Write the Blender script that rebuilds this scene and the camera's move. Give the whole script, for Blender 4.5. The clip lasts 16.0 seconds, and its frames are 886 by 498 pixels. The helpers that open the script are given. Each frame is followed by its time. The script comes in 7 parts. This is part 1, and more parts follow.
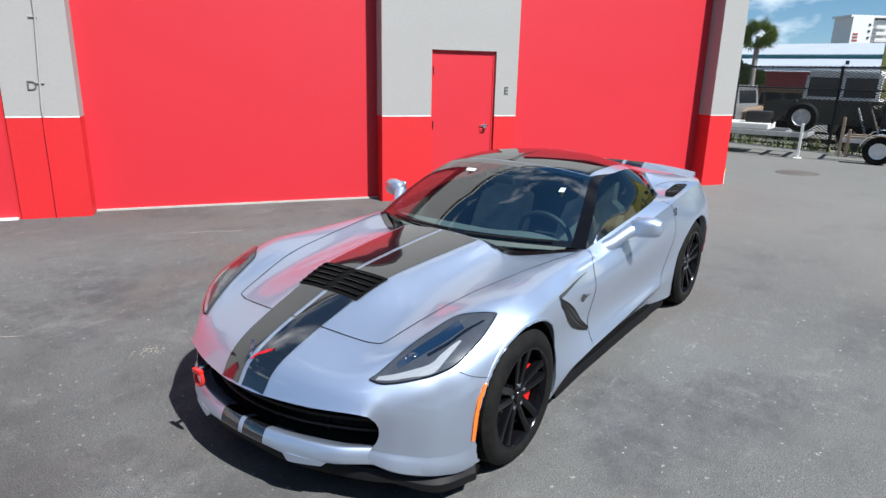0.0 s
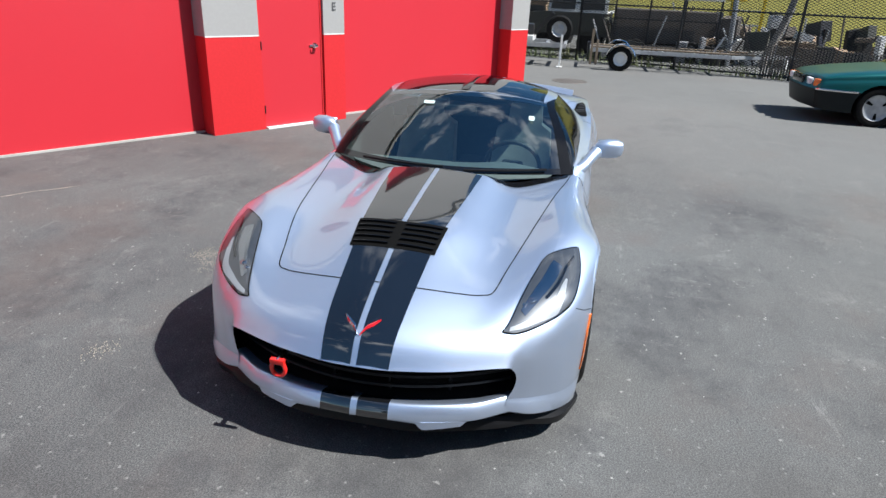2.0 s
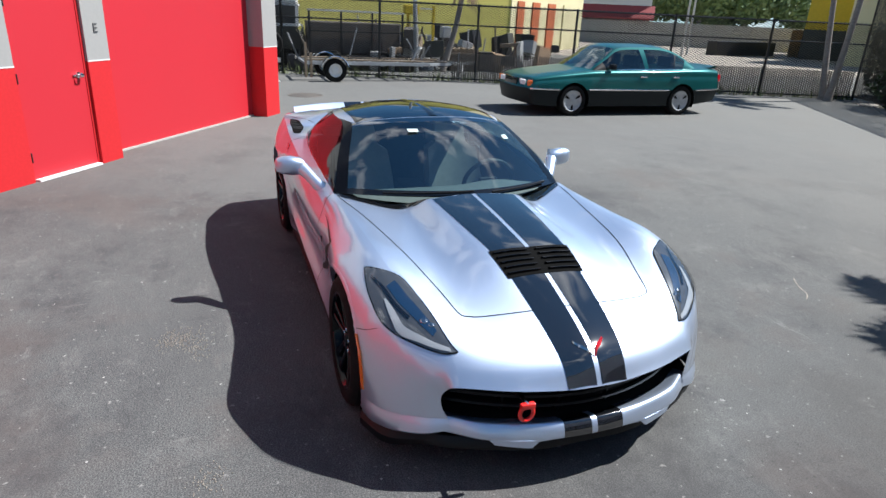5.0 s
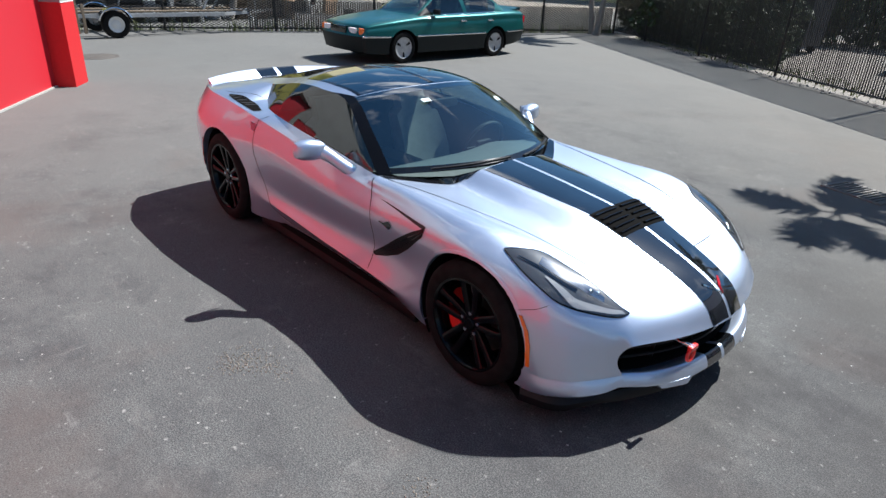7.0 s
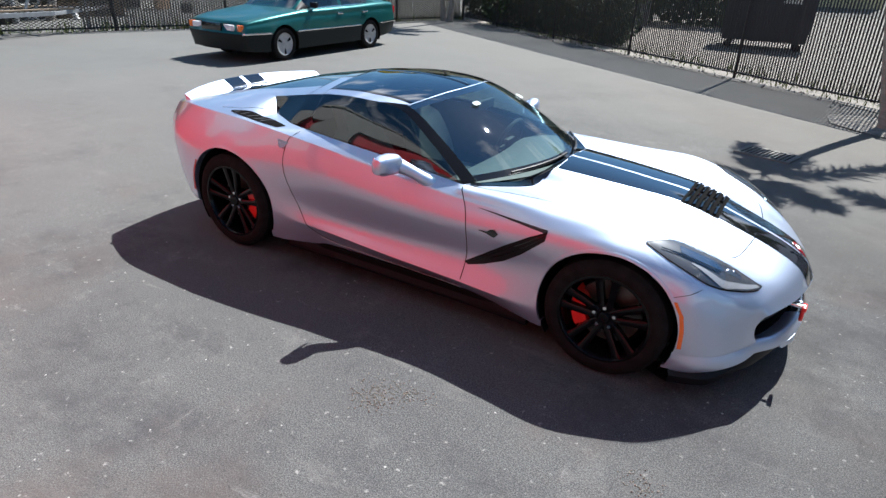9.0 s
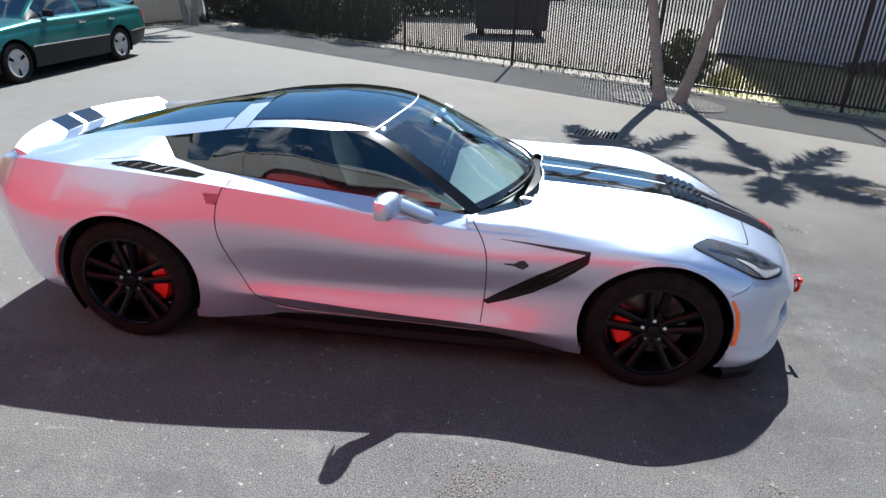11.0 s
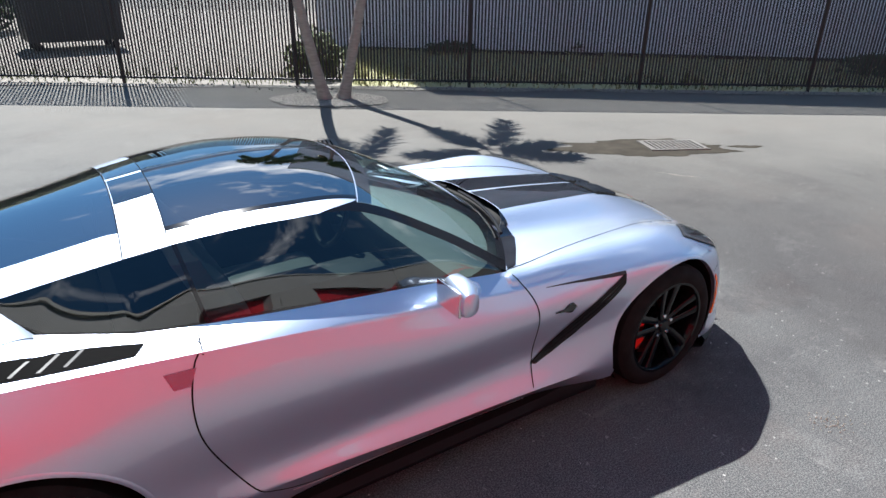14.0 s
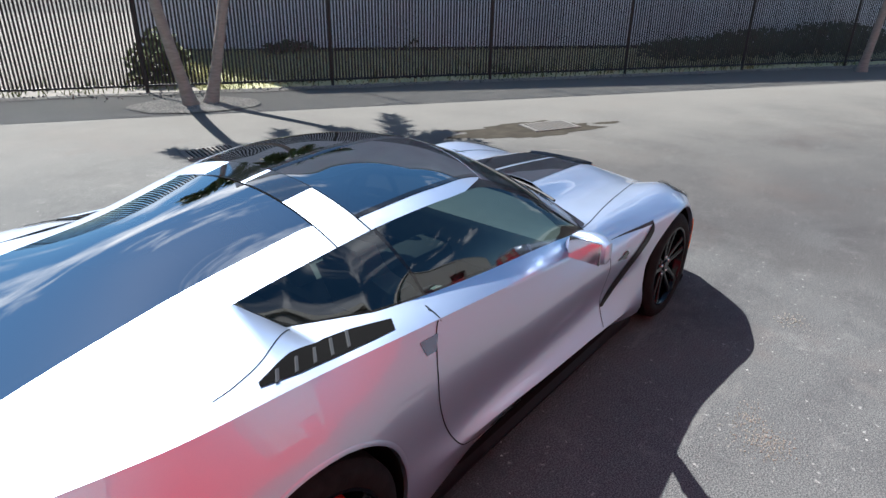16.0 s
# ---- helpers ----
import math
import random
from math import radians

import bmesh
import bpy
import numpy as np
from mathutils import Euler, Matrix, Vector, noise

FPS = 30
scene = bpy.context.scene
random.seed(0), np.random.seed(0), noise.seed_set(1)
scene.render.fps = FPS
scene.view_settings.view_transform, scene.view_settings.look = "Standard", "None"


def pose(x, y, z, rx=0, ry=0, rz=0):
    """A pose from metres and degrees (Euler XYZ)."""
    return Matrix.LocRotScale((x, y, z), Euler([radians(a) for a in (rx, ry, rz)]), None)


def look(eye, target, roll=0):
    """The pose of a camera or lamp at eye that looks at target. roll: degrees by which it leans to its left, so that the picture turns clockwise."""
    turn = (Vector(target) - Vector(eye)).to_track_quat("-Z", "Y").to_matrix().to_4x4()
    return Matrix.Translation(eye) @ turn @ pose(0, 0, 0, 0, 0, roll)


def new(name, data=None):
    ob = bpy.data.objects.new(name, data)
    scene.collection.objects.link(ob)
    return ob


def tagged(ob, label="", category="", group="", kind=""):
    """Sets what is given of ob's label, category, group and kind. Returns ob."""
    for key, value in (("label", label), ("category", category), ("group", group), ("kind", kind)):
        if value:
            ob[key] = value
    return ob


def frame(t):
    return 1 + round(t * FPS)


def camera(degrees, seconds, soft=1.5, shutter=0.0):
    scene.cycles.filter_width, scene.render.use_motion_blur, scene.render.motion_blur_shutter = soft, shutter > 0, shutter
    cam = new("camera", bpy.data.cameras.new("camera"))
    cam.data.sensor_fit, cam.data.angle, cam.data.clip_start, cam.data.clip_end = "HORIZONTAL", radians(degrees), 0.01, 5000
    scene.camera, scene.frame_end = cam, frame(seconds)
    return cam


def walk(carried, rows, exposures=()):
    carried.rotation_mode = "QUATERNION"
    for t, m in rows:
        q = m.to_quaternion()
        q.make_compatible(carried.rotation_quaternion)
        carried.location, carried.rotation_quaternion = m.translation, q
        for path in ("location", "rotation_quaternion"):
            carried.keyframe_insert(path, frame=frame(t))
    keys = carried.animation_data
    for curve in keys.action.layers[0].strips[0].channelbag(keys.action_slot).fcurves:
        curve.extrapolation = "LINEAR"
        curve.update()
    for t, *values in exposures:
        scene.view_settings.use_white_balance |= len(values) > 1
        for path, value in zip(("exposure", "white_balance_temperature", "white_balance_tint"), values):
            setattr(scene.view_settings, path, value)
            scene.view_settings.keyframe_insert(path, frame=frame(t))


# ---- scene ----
cam = camera(70.9, 16.0)
PATH = [
    (0, (3.671, 2.114, 1.772), (2.114, 0.985, 1.223), 1.3),
    (0.5, (3.801, 1.784, 1.785), (2.126, 0.943, 1.089), 3.3),
    (1, (3.943, 1.442, 1.788), (2.217, 0.814, 0.997), 4.2),
    (1.5, (4.096, 1.096, 1.822), (2.333, 0.623, 1.004), 3.5),
    (2, (4.187, 0.729, 1.841), (2.38, 0.37, 1.062), 2.5),
    (2.5, (4.275, 0.336, 1.854), (2.431, 0.106, 1.114), 2.6),
    (3, (4.339, -0.004, 1.877), (2.479, -0.073, 1.146), 2.1),
    (3.5, (4.304, -0.362, 1.864), (2.442, -0.274, 1.139), 2.3),
    (4, (4.247, -0.731, 1.854), (2.396, -0.51, 1.131), 2.5),
    (4.5, (4.18, -1.088, 1.86), (2.356, -0.69, 1.142), 2.1),
    (5, (4.065, -1.42, 1.87), (2.316, -0.759, 1.159), 2.8),
    (5.2, (4.002, -1.557, 1.883), (2.292, -0.795, 1.179), 3.1),
    (7.3, (3.038, -2.974, 1.96), (1.776, -1.672, 1.117), 2.6),
    (7.5, (2.946, -3.088, 1.973), (1.731, -1.74, 1.132), 2.4),
    (8, (2.668, -3.323, 1.96), (1.578, -1.874, 1.118), 2.7),
    (8.2, (2.545, -3.416, 1.972), (1.494, -1.938, 1.13), 3.0),
    (10.3, (1.113, -3.797, 1.95), (0.582, -2.059, 1.114), 1.4),
    (10.5, (0.955, -3.791, 1.918), (0.536, -2.014, 1.101), 1.8),
    (11, (0.617, -3.601, 1.927), (0.411, -1.795, 1.093), 2.0),
    (11.5, (0.288, -3.44, 1.927), (0.249, -1.622, 1.095), 2.0),
    (12, (-0.015, -3.327, 1.944), (0.138, -1.512, 1.117), 1.4),
    (12.5, (-0.263, -3.103, 1.934), (0.099, -1.316, 1.11), 1.2),
    (13, (-0.504, -2.871, 1.927), (0.079, -1.143, 1.105), 1.0),
    (13.5, (-0.789, -2.716, 1.945), (0.017, -1.078, 1.128), 0.8),
    (14, (-1.029, -2.519, 1.917), (-0.028, -0.991, 1.102), 0.9),
    (14.5, (-1.267, -2.333, 1.92), (-0.129, -0.905, 1.104), 1.1),
    (15, (-1.595, -2.247, 1.905), (-0.345, -0.911, 1.095), 0.9),
    (15.5, (-1.872, -2.148, 1.894), (-0.517, -0.919, 1.084), 1.0),
    (16, (-2.125, -1.952, 1.913), (-0.696, -0.813, 1.101), 1.0),
]
walk(cam, [(t, look(eye, target, roll)) for t, eye, target, roll in PATH], [(0, 0.83, 6150, 9), (3, 0.80, 6150, 9), (5, 0.82, 6150, 9), (8, 0.86, 6150, 9), (11, 1.26, 6150, 9), (16, 1.18, 6150, 9)])

# ---- helpers for meshes ----
def ramp(x, a, b):
    t = min(1.0, max(0.0, (x - a) / (b - a)))
    return t * t * (3 - 2 * t)


def cr(p0, p1, p2, p3, t):
    """Catmull-Rom between p1 and p2."""
    return 0.5 * (2 * p1 + (p2 - p0) * t + (2 * p0 - 5 * p1 + 4 * p2 - p3) * t * t + (3 * p1 - p0 - 3 * p2 + p3) * t ** 3)


def along(points, t):
    """A smooth curve through points, t from 0 to len - 1."""
    n = len(points) - 1
    i = min(max(int(math.floor(t)), 0), n - 1)
    a, b = Vector(points[i]), Vector(points[i + 1])
    before = Vector(points[i - 1]) if i > 0 else 2 * a - b
    after = Vector(points[i + 2]) if i + 2 <= n else 2 * b - a
    return cr(before, a, b, after, t - i)


def steps(a, b, n):
    return [a + (b - a) * i / n for i in range(n + 1)]


def sheet(bm, rows, ring=False, turned=False):
    """Quads between rows of points."""
    vs = [[bm.verts.new(p) for p in row] for row in rows]
    for a, b in zip(vs, vs[1:]):
        m = len(a)
        for j in range(m if ring else m - 1):
            k = (j + 1) % m
            f = (a[j], a[k], b[k], b[j])
            bm.faces.new(f[::-1] if turned else f)
    return vs


def box(bm, centre, size, bevel=0.0, turn=None):
    m = Matrix.Translation(centre) @ (turn.to_4x4() if turn else Matrix()) @ Matrix.Diagonal((*size, 1))
    vs = bmesh.ops.create_cube(bm, size=1, matrix=m)["verts"]
    if bevel:
        es = list({e for v in vs for e in v.link_edges})
        bmesh.ops.bevel(bm, geom=es, offset=bevel, segments=2, profile=0.6, affect="EDGES")
    return bm


def tube(bm, points, radius, n=8, caps=True):
    """A round tube along points; radius is one number or one for each point."""
    pts = [Vector(p) for p in points]
    rs = radius if isinstance(radius, (list, tuple)) else [radius] * len(pts)
    rows, side = [], None
    for i, p in enumerate(pts):
        d = (pts[min(i + 1, len(pts) - 1)] - pts[max(i - 1, 0)]).normalized()
        if side is None:
            side = d.orthogonal().normalized()
        side = (side - d * side.dot(d)).normalized()
        up = d.cross(side)
        rows.append([p + rs[i] * (math.cos(2 * math.pi * k / n) * side + math.sin(2 * math.pi * k / n) * up) for k in range(n)])
    vs = sheet(bm, rows, ring=True)
    if caps:
        bm.faces.new(vs[0][::-1])
        bm.faces.new(vs[-1])
    return bm


def lathe(bm, profile, n=48, centre=(0, 0, 0), axis="Y"):
    """Turns (radius, along) pairs about an axis."""
    rows = []
    for r, h in profile:
        row = []
        for k in range(n):
            a = 2 * math.pi * k / n
            c, s = r * math.cos(a), r * math.sin(a)
            p = (c, h, s) if axis == "Y" else ((c, s, h) if axis == "Z" else (h, c, s))
            row.append(Vector(centre) + Vector(p))
        rows.append(row)
    sheet(bm, rows, ring=True)
    return bm


def made(name, bm, material, smooth=True):
    bmesh.ops.recalc_face_normals(bm, faces=bm.faces)
    me = bpy.data.meshes.new(name)
    bm.to_mesh(me)
    bm.free()
    for p in me.polygons:
        p.use_smooth = smooth
    if smooth:
        me.set_sharp_from_angle(angle=radians(38))
    for m in material if isinstance(material, (list, tuple)) else [material]:
        me.materials.append(m)
    return me


def part(name, bm, material, parent, label="", smooth=True, out_from=None):
    """Links a bmesh as one mesh object under a thing or a part; out_from: the point that its faces turn away from."""
    ob = new(name, made(name, bm, material, smooth))
    if out_from is not None and sum(p.normal.dot(p.center - Vector(out_from)) * p.area for p in ob.data.polygons) < 0:
        ob.data.flip_normals()
    ob.parent = parent
    if label:
        tagged(ob, label)
    return ob


def thing(name, label, category, group="", at=None):
    ob = new(name)
    ob.empty_display_size = 0.2
    if at is not None:
        ob.matrix_basis = at
    return tagged(ob, label, category, group)


def structure(name, bm, material, label="", smooth=False):
    return tagged(new(name, made(name, bm, material, smooth)), label, kind="structure")


# ---- light ----
SUN_AZ, SUN_EL = math.atan2(0.994, 0.107), radians(52.6)
world = bpy.data.worlds.new("world")
scene.world = world
world.use_nodes = True
wn, wl = world.node_tree.nodes, world.node_tree.links
wn.clear()
w_out, w_bg, w_sky = wn.new("ShaderNodeOutputWorld"), wn.new("ShaderNodeBackground"), wn.new("ShaderNodeTexSky")
w_sky.sky_type, w_sky.sun_disc = "NISHITA", False
w_sky.sun_elevation, w_sky.sun_rotation = SUN_EL, math.pi / 2 - SUN_AZ
w_sky.air_density, w_sky.dust_density, w_sky.ozone_density = 1.0, 0.1, 1.3
w_co, w_map, w_no = wn.new("ShaderNodeTexCoord"), wn.new("ShaderNodeMapping"), wn.new("ShaderNodeTexNoise")
w_map.inputs["Scale"].default_value = (1.0, 1.0, 2.4)
w_map.inputs["Location"].default_value = (0.35, 0.1, 0.2)
w_no.inputs["Scale"].default_value, w_no.inputs["Detail"].default_value, w_no.inputs["Roughness"].default_value = 2.6, 9, 0.58
# the sky is taken a little above each direction, so that it stays blue down to the roofs
w_up, w_nrm = wn.new("ShaderNodeVectorMath"), wn.new("ShaderNodeVectorMath")
w_up.operation, w_nrm.operation = "ADD", "NORMALIZE"
w_up.inputs[1].default_value = (0, 0, 0.07)
wl.new(w_co.outputs["Generated"], w_up.inputs[0])
wl.new(w_up.outputs["Vector"], w_nrm.inputs[0])
wl.new(w_nrm.outputs["Vector"], w_sky.inputs["Vector"])
w_rmp, w_mix = wn.new("ShaderNodeValToRGB"), wn.new("ShaderNodeMix")
w_rmp.color_ramp.elements[0].position, w_rmp.color_ramp.elements[1].position = 0.545, 0.70
w_mix.data_type = "RGBA"
w_mix.inputs["B"].default_value = (15.0, 15.1, 15.4, 1)
wl.new(w_co.outputs["Generated"], w_map.inputs["Vector"])
wl.new(w_map.outputs["Vector"], w_no.inputs["Vector"])
wl.new(w_no.outputs["Fac"], w_rmp.inputs["Fac"])
wl.new(w_rmp.outputs["Color"], w_mix.inputs["Factor"])
w_sat = wn.new("ShaderNodeHueSaturation")
w_sat.inputs["Saturation"].default_value, w_sat.inputs["Hue"].default_value = 1.25, 0.494
wl.new(w_sky.outputs["Color"], w_sat.inputs["Color"])
wl.new(w_sat.outputs["Color"], w_mix.inputs["A"])
wl.new(w_mix.outputs["Result"], w_bg.inputs["Color"])
wl.new(w_bg.outputs["Background"], w_out.inputs["Surface"])
w_bg.inputs["Strength"].default_value = 0.06

sun = new("sun", bpy.data.lights.new("sun", "SUN"))
sun.data.energy, sun.data.angle, sun.data.color = 5.0, radians(0.53), (1.0, 0.965, 0.915)
to_sun = Vector((math.cos(SUN_AZ) * math.cos(SUN_EL), math.sin(SUN_AZ) * math.cos(SUN_EL), math.sin(SUN_EL)))
sun.matrix_basis = look(to_sun * 60, (0, 0, 0))


# ---- materials ----
def mat(name, color, rough=0.6, metal=0.0, vary=0.0, scale=6.0, bump=0.0, bump_scale=80.0, coat=0.0, spec=0.5, tint=None, fine=0.0, fine_scale=160.0, island=0.0, stretch=(1, 1, 1), rough_vary=0.0, coat_rough=0.03):
    """A surface whose colour varies at two scales, with fine relief."""
    m = bpy.data.materials.new(name)
    m.use_nodes = True
    nt = m.node_tree
    b = nt.nodes["Principled BSDF"]
    b.inputs["Base Color"].default_value = (*color, 1)
    b.inputs["Roughness"].default_value, b.inputs["Metallic"].default_value = rough, metal
    b.inputs["Coat Weight"].default_value, b.inputs["Coat Roughness"].default_value = coat, coat_rough
    b.inputs["Specular IOR Level"].default_value = spec
    co, mp = nt.nodes.new("ShaderNodeTexCoord"), nt.nodes.new("ShaderNodeMapping")
    mp.inputs["Scale"].default_value = stretch
    nt.links.new(co.outputs["Object"], mp.inputs["Vector"])
    last = None

    def blend(prev, fac, other, kind="MIX"):
        mx = nt.nodes.new("ShaderNodeMix")
        mx.data_type, mx.blend_type = "RGBA", kind
        if prev is None:
            mx.inputs["A"].default_value = (*color, 1)
        else:
            nt.links.new(prev, mx.inputs["A"])
        mx.inputs["B"].default_value = (*other, 1)
        nt.links.new(fac, mx.inputs["Factor"])
        return mx.outputs["Result"]

    def noisy(sc, detail, lo, hi, power):
        n = nt.nodes.new("ShaderNodeTexNoise")
        n.inputs["Scale"].default_value, n.inputs["Detail"].default_value = sc, detail
        nt.links.new(mp.outputs["Vector"], n.inputs["Vector"])
        r = nt.nodes.new("ShaderNodeMapRange")
        r.inputs["From Min"].default_value, r.inputs["From Max"].default_value = lo, hi
        r.inputs["To Min"].default_value, r.inputs["To Max"].default_value = 0, power
        nt.links.new(n.outputs["Fac"], r.inputs["Value"])
        return r.outputs["Result"]

    other = tint or tuple(c * 0.55 for c in color)
    if vary:
        last = blend(last, noisy(scale, 5, 0.35, 0.7, vary), other)
    if fine:
        last = blend(last, noisy(fine_scale, 2, 0.42, 0.62, fine), tuple(min(1, c * 1.7 + 0.02) for c in color))
    if island:
        inf = nt.nodes.new("ShaderNodeObjectInfo")
        r = nt.nodes.new("ShaderNodeMapRange")
        r.inputs["To Max"].default_value = island
        nt.links.new(inf.outputs["Random"], r.inputs["Value"])
        last = blend(last, r.outputs["Result"], tuple(c * 0.6 for c in color))
    if last is not None:
        nt.links.new(last, b.inputs["Base Color"])
    if rough_vary:
        r = nt.nodes.new("ShaderNodeMath")
        r.operation = "ADD"
        r.inputs[1].default_value = rough - rough_vary / 2
        nt.links.new(noisy(scale * 2.3, 4, 0.3, 0.7, rough_vary), r.inputs[0])
        nt.links.new(r.outputs["Value"], b.inputs["Roughness"])
    if bump:
        n = nt.nodes.new("ShaderNodeTexNoise")
        n.inputs["Scale"].default_value, n.inputs["Detail"].default_value = bump_scale, 4
        nt.links.new(mp.outputs["Vector"], n.inputs["Vector"])
        bp = nt.nodes.new("ShaderNodeBump")
        bp.inputs["Strength"].default_value, bp.inputs["Distance"].default_value = bump, 0.01
        nt.links.new(n.outputs["Fac"], bp.inputs["Height"])
        nt.links.new(bp.outputs["Normal"], b.inputs["Normal"])
    return m


def glass(name, tint, gloss_rough=0.01, ior=1.5):
    """Tinted glass: straight through, with a mirror gloss that grows towards grazing view, alike from both sides."""
    m = bpy.data.materials.new(name)
    m.use_nodes = True
    nt = m.node_tree
    nt.nodes.remove(nt.nodes["Principled BSDF"])
    out = nt.nodes["Material Output"]
    tr, gl, lw, pw, ma, mx = (nt.nodes.new(k) for k in ("ShaderNodeBsdfTransparent", "ShaderNodeBsdfGlossy", "ShaderNodeLayerWeight", "ShaderNodeMath", "ShaderNodeMath", "ShaderNodeMixShader"))
    r0 = ((ior - 1) / (ior + 1)) ** 2
    tr.inputs["Color"].default_value = (*tint, 1)
    gl.inputs["Roughness"].default_value = gloss_rough
    lw.inputs["Blend"].default_value = 0.5
    pw.operation, ma.operation = "POWER", "MULTIPLY_ADD"
    pw.inputs[1].default_value = 5.0
    ma.inputs[1].default_value, ma.inputs[2].default_value = 1 - r0, r0
    nt.links.new(lw.outputs["Facing"], pw.inputs[0])
    nt.links.new(pw.outputs["Value"], ma.inputs[0])
    nt.links.new(ma.outputs["Value"], mx.inputs["Fac"])
    nt.links.new(tr.outputs["BSDF"], mx.inputs[1])
    nt.links.new(gl.outputs["BSDF"], mx.inputs[2])
    nt.links.new(mx.outputs["Shader"], out.inputs["Surface"])
    return m


def asphalt_material():
    """Worn asphalt: dusty patches, dark stains, pale scuffs and stone grain."""
    m = mat("asphalt", (0.103, 0.104, 0.101), 0.86, vary=1.0, scale=0.35, tint=(0.055, 0.055, 0.058), fine=0.75, fine_scale=150, bump=0.4, bump_scale=230, spec=0.05)
    nt = m.node_tree
    b = nt.nodes["Principled BSDF"]
    src = b.inputs["Base Color"].links[0].from_socket
    co = nt.nodes["Texture Coordinate"]

    def layer(src, sc, lo, hi, power, color, detail=6, rough=0.6, offset=(0, 0, 0), stretch=(1, 1, 1)):
        mp = nt.nodes.new("ShaderNodeMapping")
        mp.inputs["Location"].default_value, mp.inputs["Scale"].default_value = offset, stretch
        nt.links.new(co.outputs["Object"], mp.inputs["Vector"])
        n = nt.nodes.new("ShaderNodeTexNoise")
        n.inputs["Scale"].default_value, n.inputs["Detail"].default_value, n.inputs["Roughness"].default_value = sc, detail, rough
        nt.links.new(mp.outputs["Vector"], n.inputs["Vector"])
        r = nt.nodes.new("ShaderNodeMapRange")
        r.inputs["From Min"].default_value, r.inputs["From Max"].default_value, r.inputs["To Max"].default_value = lo, hi, power
        nt.links.new(n.outputs["Fac"], r.inputs["Value"])
        mx = nt.nodes.new("ShaderNodeMix")
        mx.data_type = "RGBA"
        mx.inputs["B"].default_value = (*color, 1)
        nt.links.new(r.outputs["Result"], mx.inputs["Factor"])
        nt.links.new(src, mx.inputs["A"])
        return mx.outputs["Result"]

    src = layer(src, 1.9, 0.55, 0.72, 0.55, (0.25, 0.243, 0.232), 10, 0.8, (3, 1, 0))
    src = layer(src, 0.5, 0.50, 0.64, 0.8, (0.058, 0.058, 0.062), 12, 0.78, (9, 4, 0))
    src = layer(src, 0.55, 0.53, 0.66, 0.5, (0.125, 0.102, 0.093), 6, 0.6, (5, 2, 0))
    src = layer(src, 1.1, 0.56, 0.66, 0.5, (0.20, 0.19, 0.18), 12, 0.85, (2, 8, 0), (0.5, 1.6, 1))
    src = layer(src, 26.0, 0.66, 0.74, 0.6, (0.40, 0.39, 0.37), 3, 0.5)
    src = layer(src, 5.0, 0.60, 0.72, 0.6, (0.29, 0.28, 0.27), 9, 0.8, (1, 7, 0), (0.25, 1.3, 1))
    src = layer(src, 4.0, 0.60, 0.70, 0.5, (0.27, 0.26, 0.25), 9, 0.85, (6, 3, 0), (1.5, 0.2, 1))
    src = layer(src, 7.0, 0.58, 0.70, 0.6, (0.06, 0.06, 0.063), 9, 0.8, (4, 1, 0), (1.2, 0.3, 1))
    src = layer(src, 60.0, 0.60, 0.72, 0.55, (0.045, 0.045, 0.047), 2, 0.5, (2, 2, 0))
    # single pale stones pressed into the surface
    vo = nt.nodes.new("ShaderNodeTexVoronoi")
    vo.inputs["Scale"].default_value = 13.0
    nt.links.new(co.outputs["Object"], vo.inputs["Vector"])
    sep = nt.nodes.new("ShaderNodeSeparateColor")
    nt.links.new(vo.outputs["Color"], sep.inputs["Color"])
    size = nt.nodes.new("ShaderNodeMapRange")
    size.inputs["From Min"].default_value, size.inputs["From Max"].default_value, size.inputs["To Max"].default_value = 0.55, 1.0, 0.075
    nt.links.new(sep.outputs["Red"], size.inputs["Value"])
    near = nt.nodes.new("ShaderNodeMath")
    near.operation = "LESS_THAN"
    nt.links.new(vo.outputs["Distance"], near.inputs[0])
    nt.links.new(size.outputs["Result"], near.inputs[1])
    stone = nt.nodes.new("ShaderNodeMix")
    stone.data_type = "RGBA"
    stone.inputs["B"].default_value = (0.42, 0.41, 0.39, 1)
    nt.links.new(near.outputs["Value"], stone.inputs["Factor"])
    nt.links.new(src, stone.inputs["A"])
    src = stone.outputs["Result"]
    # darker, browner asphalt towards the open front of the yard and along the unit building
    for way, start, end, power, colour in (((1.0, 0.15, 0), 3.6, 6.2, 0.52, (0.047, 0.042, 0.041)), ((-0.5545, -0.832, 0), 4.0, 8.0, 0.35, (0.062, 0.053, 0.051))):
        dk, dn, da, dr, dm = (nt.nodes.new(k) for k in ("ShaderNodeVectorMath", "ShaderNodeTexNoise", "ShaderNodeMath", "ShaderNodeMapRange", "ShaderNodeMix"))
        dk.operation, da.operation, dm.data_type, dr.interpolation_type = "DOT_PRODUCT", "MULTIPLY_ADD", "RGBA", "SMOOTHSTEP"
        dk.inputs[1].default_value = way
        dn.inputs["Scale"].default_value, dn.inputs["Detail"].default_value = 0.9, 8
        da.inputs[1].default_value = 5.0
        dr.inputs["From Min"].default_value, dr.inputs["From Max"].default_value, dr.inputs["To Max"].default_value = start, end, power
        dm.inputs["B"].default_value = (*colour, 1)
        nt.links.new(co.outputs["Object"], dk.inputs[0])
        nt.links.new(co.outputs["Object"], dn.inputs["Vector"])
        nt.links.new(dn.outputs["Fac"], da.inputs[0])
        nt.links.new(dk.outputs["Value"], da.inputs[2])
